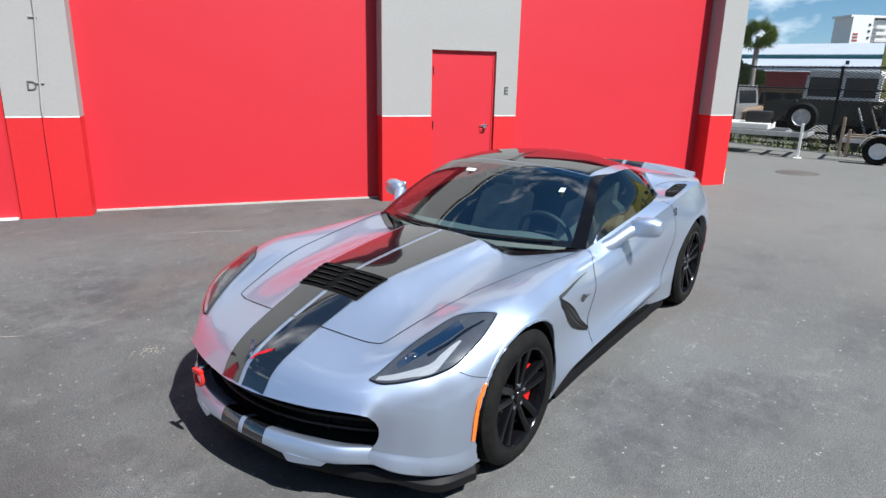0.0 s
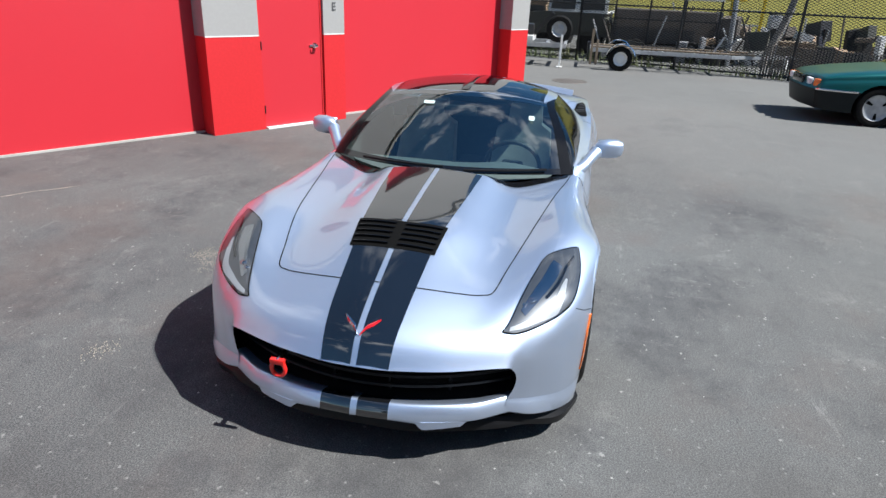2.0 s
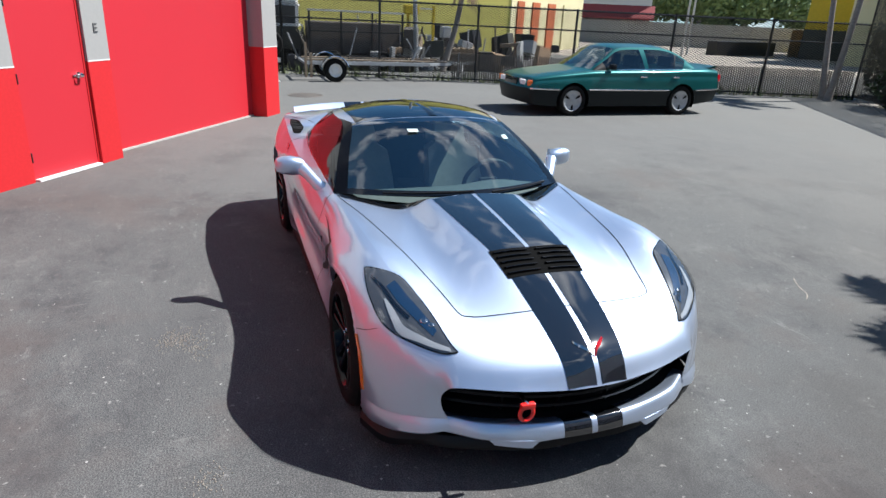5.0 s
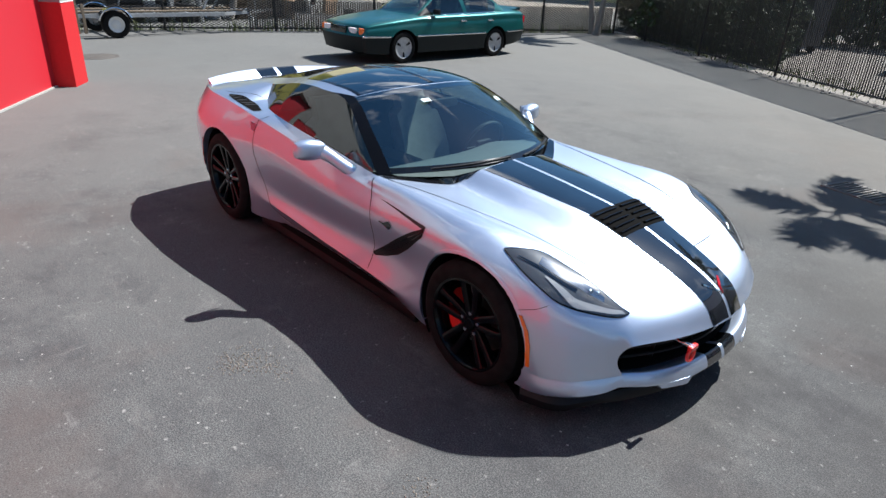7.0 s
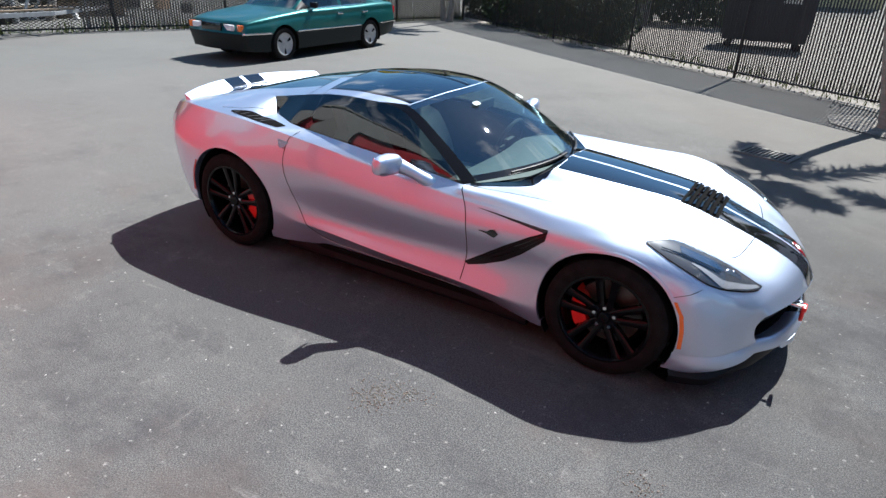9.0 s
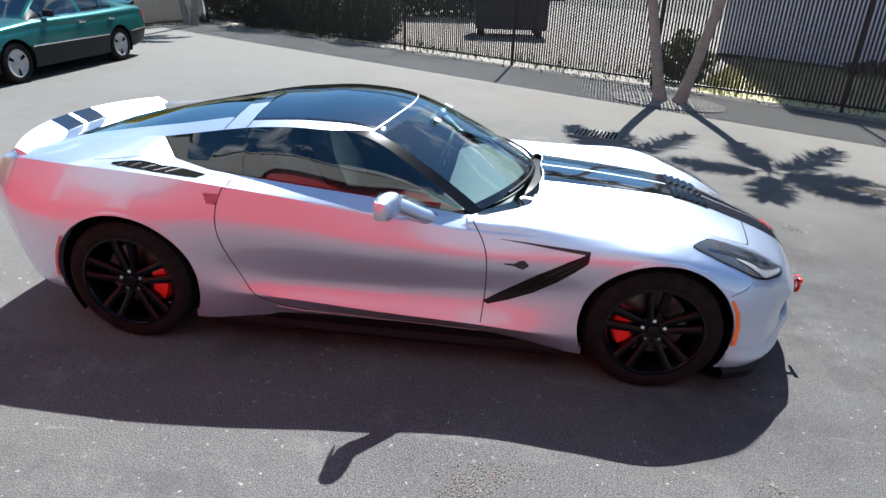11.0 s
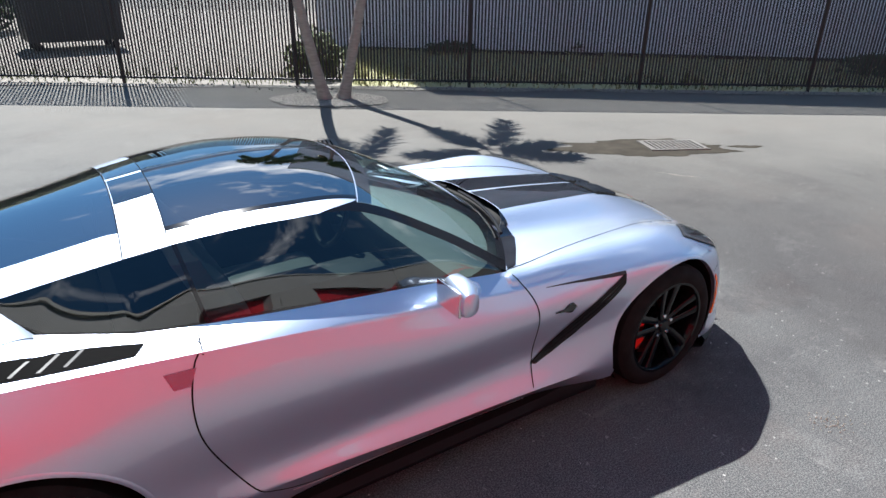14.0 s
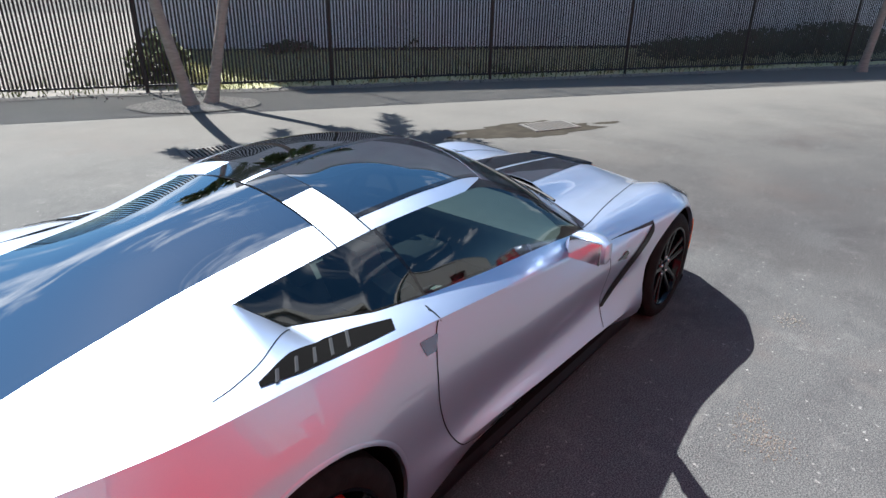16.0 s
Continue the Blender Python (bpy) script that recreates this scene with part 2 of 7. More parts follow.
        nt.links.new(da.outputs["Value"], dr.inputs["Value"])
        nt.links.new(dr.outputs["Result"], dm.inputs["Factor"])
        nt.links.new(src, dm.inputs["A"])
        src = dm.outputs["Result"]
    # paler, warmer tone towards the slatted fence
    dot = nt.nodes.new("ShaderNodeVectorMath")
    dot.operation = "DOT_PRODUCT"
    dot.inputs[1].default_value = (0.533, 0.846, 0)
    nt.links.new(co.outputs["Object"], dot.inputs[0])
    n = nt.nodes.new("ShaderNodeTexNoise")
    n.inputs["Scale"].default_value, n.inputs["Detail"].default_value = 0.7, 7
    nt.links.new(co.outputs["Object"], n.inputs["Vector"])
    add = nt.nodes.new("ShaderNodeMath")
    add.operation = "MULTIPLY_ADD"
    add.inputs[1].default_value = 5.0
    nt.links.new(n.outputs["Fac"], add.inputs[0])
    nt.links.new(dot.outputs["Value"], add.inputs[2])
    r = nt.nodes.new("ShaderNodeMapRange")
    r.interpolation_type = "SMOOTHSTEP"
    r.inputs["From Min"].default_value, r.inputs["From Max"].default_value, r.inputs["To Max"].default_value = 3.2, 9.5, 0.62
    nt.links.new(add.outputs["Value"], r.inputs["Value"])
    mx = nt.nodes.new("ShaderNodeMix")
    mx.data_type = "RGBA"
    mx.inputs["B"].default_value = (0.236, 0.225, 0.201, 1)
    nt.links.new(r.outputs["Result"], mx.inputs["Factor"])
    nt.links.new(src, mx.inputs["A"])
    # and towards the open end of the yard
    dot2 = nt.nodes.new("ShaderNodeVectorMath")
    dot2.operation = "DOT_PRODUCT"
    dot2.inputs[1].default_value = (-1.0, 0.25, 0)
    nt.links.new(co.outputs["Object"], dot2.inputs[0])
    add2 = nt.nodes.new("ShaderNodeMath")
    add2.operation = "MULTIPLY_ADD"
    add2.inputs[1].default_value = 6.0
    nt.links.new(n.outputs["Fac"], add2.inputs[0])
    nt.links.new(dot2.outputs["Value"], add2.inputs[2])
    r2 = nt.nodes.new("ShaderNodeMapRange")
    r2.interpolation_type = "SMOOTHSTEP"
    r2.inputs["From Min"].default_value, r2.inputs["From Max"].default_value, r2.inputs["To Max"].default_value = 2.5, 10.0, 0.6
    nt.links.new(add2.outputs["Value"], r2.inputs["Value"])
    mx2 = nt.nodes.new("ShaderNodeMix")
    mx2.data_type = "RGBA"
    mx2.inputs["B"].default_value = (0.192, 0.191, 0.180, 1)
    nt.links.new(r2.outputs["Result"], mx2.inputs["Factor"])
    nt.links.new(mx.outputs["Result"], mx2.inputs["A"])
    nt.links.new(mx2.outputs["Result"], b.inputs["Base Color"])
    return m


M_ASPHALT = asphalt_material()
M_SAND = mat("sandy_dust", (0.30, 0.265, 0.22), 0.95, vary=0.6, scale=1.2, fine=0.4, fine_scale=90, bump=0.3, bump_scale=120)
M_GRAVEL = mat("gravel", (0.195, 0.178, 0.155), 0.95, vary=0.7, scale=3.0, fine=0.7, fine_scale=30, bump=0.8, bump_scale=40)
M_RED = mat("red_wall_paint", (0.56, 0.014, 0.018), 0.55, vary=0.25, scale=1.3, tint=(0.48, 0.013, 0.016), bump=0.05, bump_scale=60, fine=0.06, fine_scale=30)
M_REDDOOR = mat("red_door_paint", (0.53, 0.019, 0.031), 0.5, vary=0.25, scale=0.9, tint=(0.485, 0.02, 0.031), bump=0.05, bump_scale=25)
M_GREY = mat("grey_wall_paint", (0.325, 0.318, 0.303), 0.75, vary=0.3, scale=1.1, tint=(0.285, 0.28, 0.268), bump=0.06, bump_scale=60, fine=0.04, fine_scale=25)
M_CONCRETE = mat("concrete", (0.40, 0.39, 0.36), 0.9, vary=0.5, scale=4, bump=0.3, bump_scale=60, fine=0.3)
M_PEBBLE = mat("grey_pebble", (0.24, 0.23, 0.21), 0.9, vary=0.5, scale=6)
M_WHITE = mat("white_paint", (0.75, 0.75, 0.73), 0.5, vary=0.25, scale=5)
M_BLACKMETAL = mat("black_coated_steel", (0.012, 0.012, 0.013), 0.45, vary=0.3, scale=9, tint=(0.03, 0.028, 0.025))
M_SLAT = mat("black_plastic_slat", (0.018, 0.018, 0.02), 0.5, vary=0.4, scale=5, tint=(0.04, 0.038, 0.034), island=0.5)
M_TAUPE = mat("faded_beige_slat", (0.30, 0.265, 0.22), 0.7, vary=0.4, scale=6)
M_STEEL = mat("galvanised_steel", (0.44, 0.45, 0.46), 0.45, 0.45, vary=0.5, scale=14, rough_vary=0.2)
M_CHROME = mat("chrome", (0.75, 0.75, 0.76), 0.12, 1.0)
M_LETTER = mat("dark_grey_letter", (0.10, 0.10, 0.10), 0.6)
M_PAINT = mat("silver_blue_paint", (0.555, 0.65, 0.82), 0.45, 0.91, coat=1.0, fine=0.10, fine_scale=900, coat_rough=0.02)
M_PAINT.node_tree.nodes["Principled BSDF"].inputs["Coat IOR"].default_value = 1.9
M_STRIPE = mat("black_stripe_vinyl", (0.007, 0.0075, 0.009), 0.09, coat=1.0, vary=0.2, scale=7)
M_STRIPE.node_tree.nodes["Principled BSDF"].inputs["Coat IOR"].default_value = 2.0
M_GLOSSBLACK = mat("gloss_black", (0.006, 0.006, 0.007), 0.10, coat=0.5)
M_SATINBLACK = mat("satin_black_plastic", (0.007, 0.007, 0.008), 0.45, vary=0.3, scale=12, spec=0.25)
M_VOID = mat("dark_cavity", (0.006, 0.006, 0.006), 0.9, spec=0.05)
M_WHEEL = mat("gloss_black_wheel_paint", (0.004, 0.004, 0.005), 0.14, spec=0.2)
M_SKIRT = mat("black_skirt_plastic", (0.006, 0.006, 0.007), 0.5, spec=0.12, vary=0.3, scale=12)
M_LOUVRE = mat("gloss_black_louvre", (0.006, 0.006, 0.007), 0.08, vary=0.3, scale=12)
M_SLATGREY = mat("grey_louvre_plastic", (0.045, 0.046, 0.047), 0.4, vary=0.2, scale=20)
# the pocket is body-coloured; its blue-grey stands in for reflected sky
M_POCKET = mat("sky_tinted_handle_pocket", (0.24, 0.31, 0.42), 0.2, 0.8, coat=0.8)
M_RUBBER = mat("tyre_rubber", (0.007, 0.007, 0.007), 0.75, vary=0.4, scale=20, tint=(0.022, 0.021, 0.02), bump=0.2, bump_scale=150, spec=0.12)
M_CALIPER = mat("red_caliper_paint", (0.80, 0.02, 0.015), 0.3, coat=0.6)
M_ROTOR = mat("brushed_rotor", (0.14, 0.135, 0.13), 0.4, 1.0, vary=0.4, scale=30)
M_AMBER = mat("amber_lens", (0.85, 0.18, 0.015), 0.18, coat=0.8)
M_REDLENS = mat("red_lens", (0.5, 0.012, 0.02), 0.18, coat=0.8)
M_LAMPBOWL = mat("lamp_bowl", (0.075, 0.078, 0.085), 0.3, 0.1, vary=0.4, scale=30)
M_IRON = mat("rusty_iron", (0.13, 0.12, 0.11), 0.7, 0.3, vary=0.6, scale=18, tint=(0.09, 0.06, 0.04))
M_GRATE = mat("worn_iron_grate", (0.17, 0.163, 0.152), 0.6, 0.2, vary=0.6, scale=18, tint=(0.20, 0.17, 0.14))
M_LAMPSILVER = mat("lamp_reflector", (0.5, 0.51, 0.53), 0.12, 1.0)
M_LAMPSTRIP = mat("frosted_light_strip", (0.40, 0.41, 0.42), 0.3)
M_DASH = mat("grey_dash", (0.17, 0.18, 0.178), 0.6, vary=0.3, scale=20, bump=0.15, bump_scale=160)
M_LAMPGLINT = mat("lamp_and_glint_white", (0.82, 0.83, 0.85), 0.3)
M_LEATHER = mat("grey_leather", (0.42, 0.43, 0.42), 0.55, vary=0.3, scale=14, bump=0.2, bump_scale=90)
M_TRIM = mat("charcoal_trim", (0.035, 0.036, 0.038), 0.6, vary=0.3, scale=20, bump=0.15, bump_scale=160)
M_LINING = mat("grey_lining", (0.06, 0.062, 0.062), 0.7, vary=0.3, scale=20, bump=0.15, bump_scale=160)
M_STICKER = mat("pale_sticker", (0.55, 0.68, 0.66), 0.6)
G_WIND = glass("windshield_glass", (0.70, 0.85, 0.83), ior=3.0)
G_SIDE = glass("tinted_side_glass", (0.26, 0.31, 0.30), ior=2.1)
G_HATCH = glass("dark_hatch_glass", (0.05, 0.06, 0.065), ior=7.5)
G_ROOF = glass("smoked_roof_panel", (0.05, 0.05, 0.053), ior=5.0)
G_LAMP = glass("lamp_lens", (0.90, 0.92, 0.94), ior=2.1)
M_YELLOW = mat("yellow_stucco", (0.62, 0.55, 0.14), 0.85, vary=0.3, scale=0.6, tint=(0.56, 0.49, 0.13), bump=0.2, bump_scale=30)
M_CREAM = mat("pale_yellow_stucco", (0.66, 0.60, 0.36), 0.85, vary=0.3, scale=0.6, bump=0.2, bump_scale=30)
M_ORANGE = mat("rust_orange_door", (0.45, 0.12, 0.04), 0.6, vary=0.3, scale=3)
M_BRICKRED = mat("dull_red_roof", (0.30, 0.05, 0.05), 0.7, vary=0.3, scale=2)
M_OFFWHITE = mat("off_white_render", (0.62, 0.62, 0.60), 0.8, vary=0.3, scale=0.8, tint=(0.52, 0.52, 0.50))
M_ROOFMETAL = mat("pale_metal_roof", (0.50, 0.54, 0.60), 0.45, 0.3, vary=0.3, scale=0.5, stretch=(1, 6, 1))
M_TEAL = mat("teal_trim", (0.05, 0.20, 0.20), 0.5, vary=0.2, scale=2)
M_WINDOW = mat("dark_window", (0.02, 0.025, 0.03), 0.1, coat=0.5)
M_TRUNK = mat("grey_palm_trunk", (0.30, 0.27, 0.24), 0.9, vary=0.6, scale=9, stretch=(1, 1, 4), bump=0.5, bump_scale=40, tint=(0.17, 0.15, 0.13))
M_LEAF = mat("palm_leaf", (0.060, 0.105, 0.030), 0.55, vary=0.5, scale=3, tint=(0.10, 0.13, 0.035))
M_HEDGE = mat("dark_foliage", (0.030, 0.055, 0.020), 0.6, vary=0.6, scale=2, tint=(0.06, 0.085, 0.028))
M_GRASS = mat("weedy_grass", (0.10, 0.14, 0.045), 0.7, vary=0.6, scale=2, tint=(0.20, 0.19, 0.07))
M_HALL = mat("blue_grey_render", (0.78, 0.80, 0.84), 0.85, vary=0.3, scale=0.7, bump=0.1)
M_STRAW = mat("dry_grass", (0.44, 0.42, 0.24), 0.85, vary=0.5, scale=5, tint=(0.26, 0.28, 0.12))
M_GREEN = mat("metallic_green_paint", (0.006, 0.115, 0.112), 0.35, 0.55, coat=0.5, vary=0.15, scale=3)
M_CLADDING = mat("dark_green_cladding", (0.005, 0.009, 0.010), 0.5, spec=0.25, vary=0.3, scale=8)
M_DUMPSTER = mat("dark_navy_steel", (0.018, 0.020, 0.030), 0.55, vary=0.4, scale=4, tint=(0.03, 0.03, 0.035))
M_SIGNYELLOW = mat("safety_yellow", (0.70, 0.50, 0.02), 0.5, vary=0.2, scale=6)
M_WOOD = mat("weathered_wood", (0.26, 0.20, 0.14), 0.85, vary=0.6, scale=6, stretch=(1, 8, 1))
M_MUD = mat("damp_silt", (0.035, 0.030, 0.023), 0.8, spec=0.1, vary=0.7, scale=5, tint=(0.065, 0.056, 0.043))
M_TAN = mat("tan_plywood", (0.35, 0.24, 0.15), 0.8, vary=0.4, scale=3)
M_FANLEAF = mat("fan_palm_leaf", (0.19, 0.24, 0.08), 0.5, vary=0.5, scale=3, tint=(0.10, 0.15, 0.05))
M_TREE = mat("tree_foliage", (0.13, 0.19, 0.06), 0.6, vary=0.6, scale=1.5, tint=(0.12, 0.15, 0.05))
M_OLIVE = mat("dull_olive_metal", (0.08, 0.08, 0.065), 0.5, vary=0.4, scale=4)
# ---- ground ----
bm = bmesh.new()
sheet(bm, [[(x, y, 0) for y in steps(-300, 300, 12)] for x in steps(-300, 300, 12)])
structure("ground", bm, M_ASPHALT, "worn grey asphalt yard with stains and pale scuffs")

# ---- red and grey unit building; u runs along the wall, n out of it ----
WALL_O, WALL_U, WALL_N = Vector((-2.76, -3.615, 0)), Vector((-0.832, 0.5545, 0)), Vector((0.5545, 0.832, 0))
WALL_M = Matrix(((WALL_U.x, WALL_N.x, 0, WALL_O.x), (WALL_U.y, WALL_N.y, 0, WALL_O.y), (0, 0, 1, 0), (0, 0, 0, 1)))
BAND, TOP, BAY_TOP, RECESS = 1.172, 6.2, 3.7, 0.28


def slab(bm, u0, u1, z0, z1, n0, n1):
    box(bm, ((u0 + u1) / 2, (n0 + n1) / 2, (z0 + z1) / 2), (u1 - u0, n1 - n0, z1 - z0))


building = thing("unit_building", "long unit building with grey upper and bright red lower walls", "building", at=WALL_M)
# piers (u from, u to, door from, door to)
PIERS = [(-16.8, -14.8, None), (-11.2, -9.2, None), (-5.62, -3.6, (-5.27, -4.335)), (0.0, 2.0, (0.70, 1.66)), (5.58, 6.05, None)]
for u0, u1, door in PIERS:
    for a, b in ([(u0, u1)] if door is None else [(u0, door[0]), (door[1], u1)]):
        bm = bmesh.new()
        slab(bm, a, b, 0, BAND, -0.32, 0)
        part("pier_base", bm, M_RED, building, "bright red painted pier base", smooth=False)
    bm = bmesh.new()
    if door:
        d0, d1 = door
        out = [(u0, BAND), (d0, BAND), (d0, 2.055), (d1, 2.055), (d1, BAND), (u1, BAND), (u1, BAY_TOP), (u0, BAY_TOP)]
        face = bm.faces.new([bm.verts.new((u, 0, z)) for u, z in out])
        ret = bmesh.ops.extrude_face_region(bm, geom=[face])
        for g in ret["geom"]:
            if isinstance(g, bmesh.types.BMVert):
                g.co.y = -0.32
    else:
        slab(bm, u0, u1, BAND, BAY_TOP, -0.32, 0)
    part("pier", bm, M_GREY, building, "grey painted pier", smooth=False)
    if not door:
        continue
    d0, d1 = door
    bm = bmesh.new()
    slab(bm, d0 + 0.035, d1 - 0.035, 0.012, 2.02, -0.085, -0.04)
    leaf = part("door", bm, M_REDDOOR, building, "closed red steel door", smooth=False)
    bm = bmesh.new()
    for a, b, z0, z1 in ((d0, d0 + 0.033, 0, 2.055), (d1 - 0.033, d1, 0, 2.055), (d0 + 0.033, d1 - 0.033, 2.022, 2.055)):
        slab(bm, a, b, z0, z1, -0.14, -0.032)
    part("door_frame", bm, M_RED, leaf, "red steel door frame", smooth=False)
    bm = bmesh.new()
    slab(bm, d0 + 0.034, d1 - 0.034, 0, 0.02, -0.12, 0.03)
    part("door_sill", bm, M_WHITE, leaf, "pale door sill", smooth=False)
    for z in (0.25, 1.05, 1.78):
        bm = bmesh.new()
        tube(bm, [(d0 + 0.036, -0.030, z - 0.05), (d0 + 0.036, -0.030, z + 0.05)], 0.009, 8)
        part("hinge", bm, M_BLACKMETAL, leaf)
    bm = bmesh.new()
    lathe(bm, [(0.0, 0.058), (0.018, 0.056), (0.026, 0.044), (0.024, 0.03), (0.012, 0.022), (0.012, 0.0), (0.034, -0.002), (0.034, -0.01)], 20, (d1 - 0.13, -0.03, 1.03))
    part("door_knob", bm, M_CHROME, leaf, "chrome door knob")
    bm = bmesh.new()
    box(bm, (d1 - 0.165, -0.03, 1.03), (0.09, 0.016, 0.02), 0.004)
    part("door_lever", bm, M_CHROME, leaf)
    bm = bmesh.new()
    box(bm, (d1 - 0.16, -0.035, 0.965), (0.075, 0.02, 0.05), 0.006)
    part("latch_guard", bm, M_REDDOOR, leaf)
bm = bmesh.new()
slab(bm, -40, 6.05, BAY_TOP, TOP, -0.32, 0)
part("upper_wall", bm, M_GREY, building, "grey painted upper wall", smooth=False)
bm = bmesh.new()
slab(bm, -40, -16.8, 0, BAY_TOP, -0.32, 0)
part("far_wall", bm, M_GREY, building, smooth=False)
bm = bmesh.new()
slab(bm, 5.75, 6.05, 0, TOP, -14, -0.33)
slab(bm, -40, 5.74, 0, TOP, -14, -13.7)
slab(bm, -40, -39.7, 0, TOP, -13.69, -0.33)
part("end_wall", bm, M_GREY, building, smooth=False)
bm = bmesh.new()
slab(bm, -40.1, 6.15, TOP + 0.002, TOP + 0.2, -14.1, 0.1)
part("roof", bm, M_CONCRETE, building, smooth=False)
BAYS = [(-14.8, -11.2), (-9.2, -5.62), (-3.6, 0.0), (2.0, 5.58)]
for a, b in BAYS:
    bm = bmesh.new()
    slab(bm, a - 0.05, b + 0.05, 0.012, BAY_TOP + 0.05, -RECESS - 0.05, -RECESS)
    door = part("bay_door", bm, M_REDDOOR, building, "smooth red painted bay door", smooth=False)
    bm = bmesh.new()
    slab(bm, a + 0.004, b - 0.004, 0, 0.022, -RECESS + 0.002, -RECESS + 0.03)
    part("threshold", bm, M_CONCRETE, door, "pale weathered threshold strip", smooth=False)

# narrow pale line where grey meets red, letters, conduit
for u0, u1 in ((-4.335, -3.6), (0.0, 0.70), (1.66, 2.0), (5.58, 6.05), (-5.62, -5.27)):
    bm = bmesh.new()
    slab(bm, u0, u1, BAND - 0.006, BAND + 0.008, 0.0005, 0.004)
    part("paint_line", bm, M_WHITE, building, smooth=False)
for text, u, z in (("E", 1.83, 1.478), ("D", -4.03, 1.47)):
    curve = bpy.data.curves.new("unit_letter", "FONT")
    curve.body, curve.size, curve.extrude, curve.align_x = text, 0.145, 0.004, "CENTER"
    curve.materials.append(M_LETTER)
    ob = new("unit_letter", curve)
    ob.parent = building
    ob.matrix_basis = Matrix(((1, 0, 0, u), (0, 0, 1, 0.005), (0, 1, 0, z), (0, 0, 0, 1)))
bm = bmesh.new()
pts = [(-3.885, 0.018, 3.6), (-3.90, 0.018, 2.25), (-3.962, 0.018, 1.3), (-3.965, 0.018, 1.0), (-3.965, 0.018, 0.6), (-3.968, 0.018, 0.0)]
tube(bm, pts[:3] + [(-3.962, 0.018, BAND)], 0.012, 8)
conduit = part("conduit", bm, M_GREY, building, "thin painted conduit")
bm = bmesh.new()
tube(bm, [(-3.962, 0.016, BAND - 0.004)] + pts[3:], 0.012, 8)
part("conduit_base", bm, M_RED, conduit, "red painted conduit")
for z in (1.55, 2.25, 2.95):
    bm = bmesh.new()
    box(bm, (-3.945 + 0.03 * (z - 1.55), 0.008, z), (0.085, 0.014, 0.018), 0.003)
    part("conduit_strap", bm, M_GREY, conduit)
bm = bmesh.new()
slab(bm, 6.052, 6.11, 0, 0.22, -0.30, -0.05)
part("corner_guard", bm, M_WHITE, building, "small white corner guard with a yellow top", smooth=False)
bm = bmesh.new()
slab(bm, 6.052, 6.112, 0.222, 0.27, -0.30, -0.05)
part("corner_guard_top", bm, M_SIGNYELLOW, building, smooth=False)

# ---- sports car: feature lines from nose to tail, x ahead, w out from the middle, z up ----
HOOD0 = [(2.228, 0, 0.452), (2.165, 0, 0.547), (2.05, 0, 0.617), (1.85, 0, 0.694), (1.55, 0, 0.788), (1.25, 0, 0.828), (1.0, 0, 0.852), (0.77, 0, 0.868)]
HOOD1 = [(2.214, 0.14, 0.448), (2.15, 0.15, 0.540), (2.035, 0.16, 0.610), (1.84, 0.18, 0.686), (1.54, 0.215, 0.782), (1.24, 0.24, 0.818), (0.99, 0.255, 0.838), (0.768, 0.268, 0.852)]
HOOD2 = [(2.168, 0.36, 0.452), (2.10, 0.38, 0.535), (1.99, 0.42, 0.594), (1.80, 0.47, 0.665), (1.50, 0.47, 0.730), (1.20, 0.46, 0.758), (0.90, 0.45, 0.775), (0.64, 0.44, 0.788)]
CREST = [(2.088, 0.575, 0.456), (2.035, 0.575, 0.53), (1.93, 0.61, 0.605), (1.74, 0.675, 0.70), (1.42, 0.735, 0.79), (1.02, 0.745, 0.80), (0.70, 0.755, 0.805), (0.43, 0.767, 0.812), (0.0, 0.787, 0.870), (-0.5, 0.787, 0.916), (-0.93, 0.725, 0.936), (-1.172, 0.604, 0.946), (-1.272, 0.504, 1.029), (-1.60, 0.555, 1.000), (-1.93, 0.60, 0.953), (-2.13, 0.615, 0.912)]
SHOULDER = [(2.052, 0.612, 0.43), (2.0, 0.66, 0.49), (1.88, 0.75, 0.575), (1.70, 0.835, 0.665), (1.36, 0.875, 0.755), (1.0, 0.868, 0.745), (0.70, 0.842, 0.748), (0.43, 0.838, 0.76), (0.0, 0.853, 0.808), (-0.5, 0.868, 0.872), (-0.93, 0.868, 0.915), (-1.16, 0.856, 0.930), (-1.33, 0.848, 0.938), (-1.65, 0.825, 0.945), (-1.96, 0.735, 0.930), (-2.13, 0.665, 0.90)]
WIDEST = [(2.032, 0.628, 0.385), (1.98, 0.70, 0.44), (1.86, 0.805, 0.50), (1.70, 0.893, 0.55), (1.36, 0.936, 0.68), (1.0, 0.908, 0.65), (0.70, 0.888, 0.635), (0.43, 0.886, 0.63), (0.0, 0.898, 0.645), (-0.5, 0.903, 0.68), (-0.93, 0.915, 0.72), (-1.16, 0.93, 0.735), (-1.355, 0.938, 0.74), (-1.70, 0.915, 0.72), (-1.99, 0.835, 0.72), (-2.17, 0.725, 0.73)]
WAIST = [(2.034, 0.622, 0.335), (1.985, 0.70, 0.36), (1.87, 0.82, 0.40), (1.70, 0.903, 0.42), (1.36, 0.932, 0.50), (1.0, 0.888, 0.47), (0.70, 0.858, 0.435), (0.43, 0.853, 0.425), (0.0, 0.856, 0.42), (-0.5, 0.866, 0.425), (-0.93, 0.90, 0.48), (-1.16, 0.925, 0.50), (-1.355, 0.936, 0.50), (-1.72, 0.917, 0.46), (-1.985, 0.83, 0.45), (-2.125, 0.72, 0.45)]
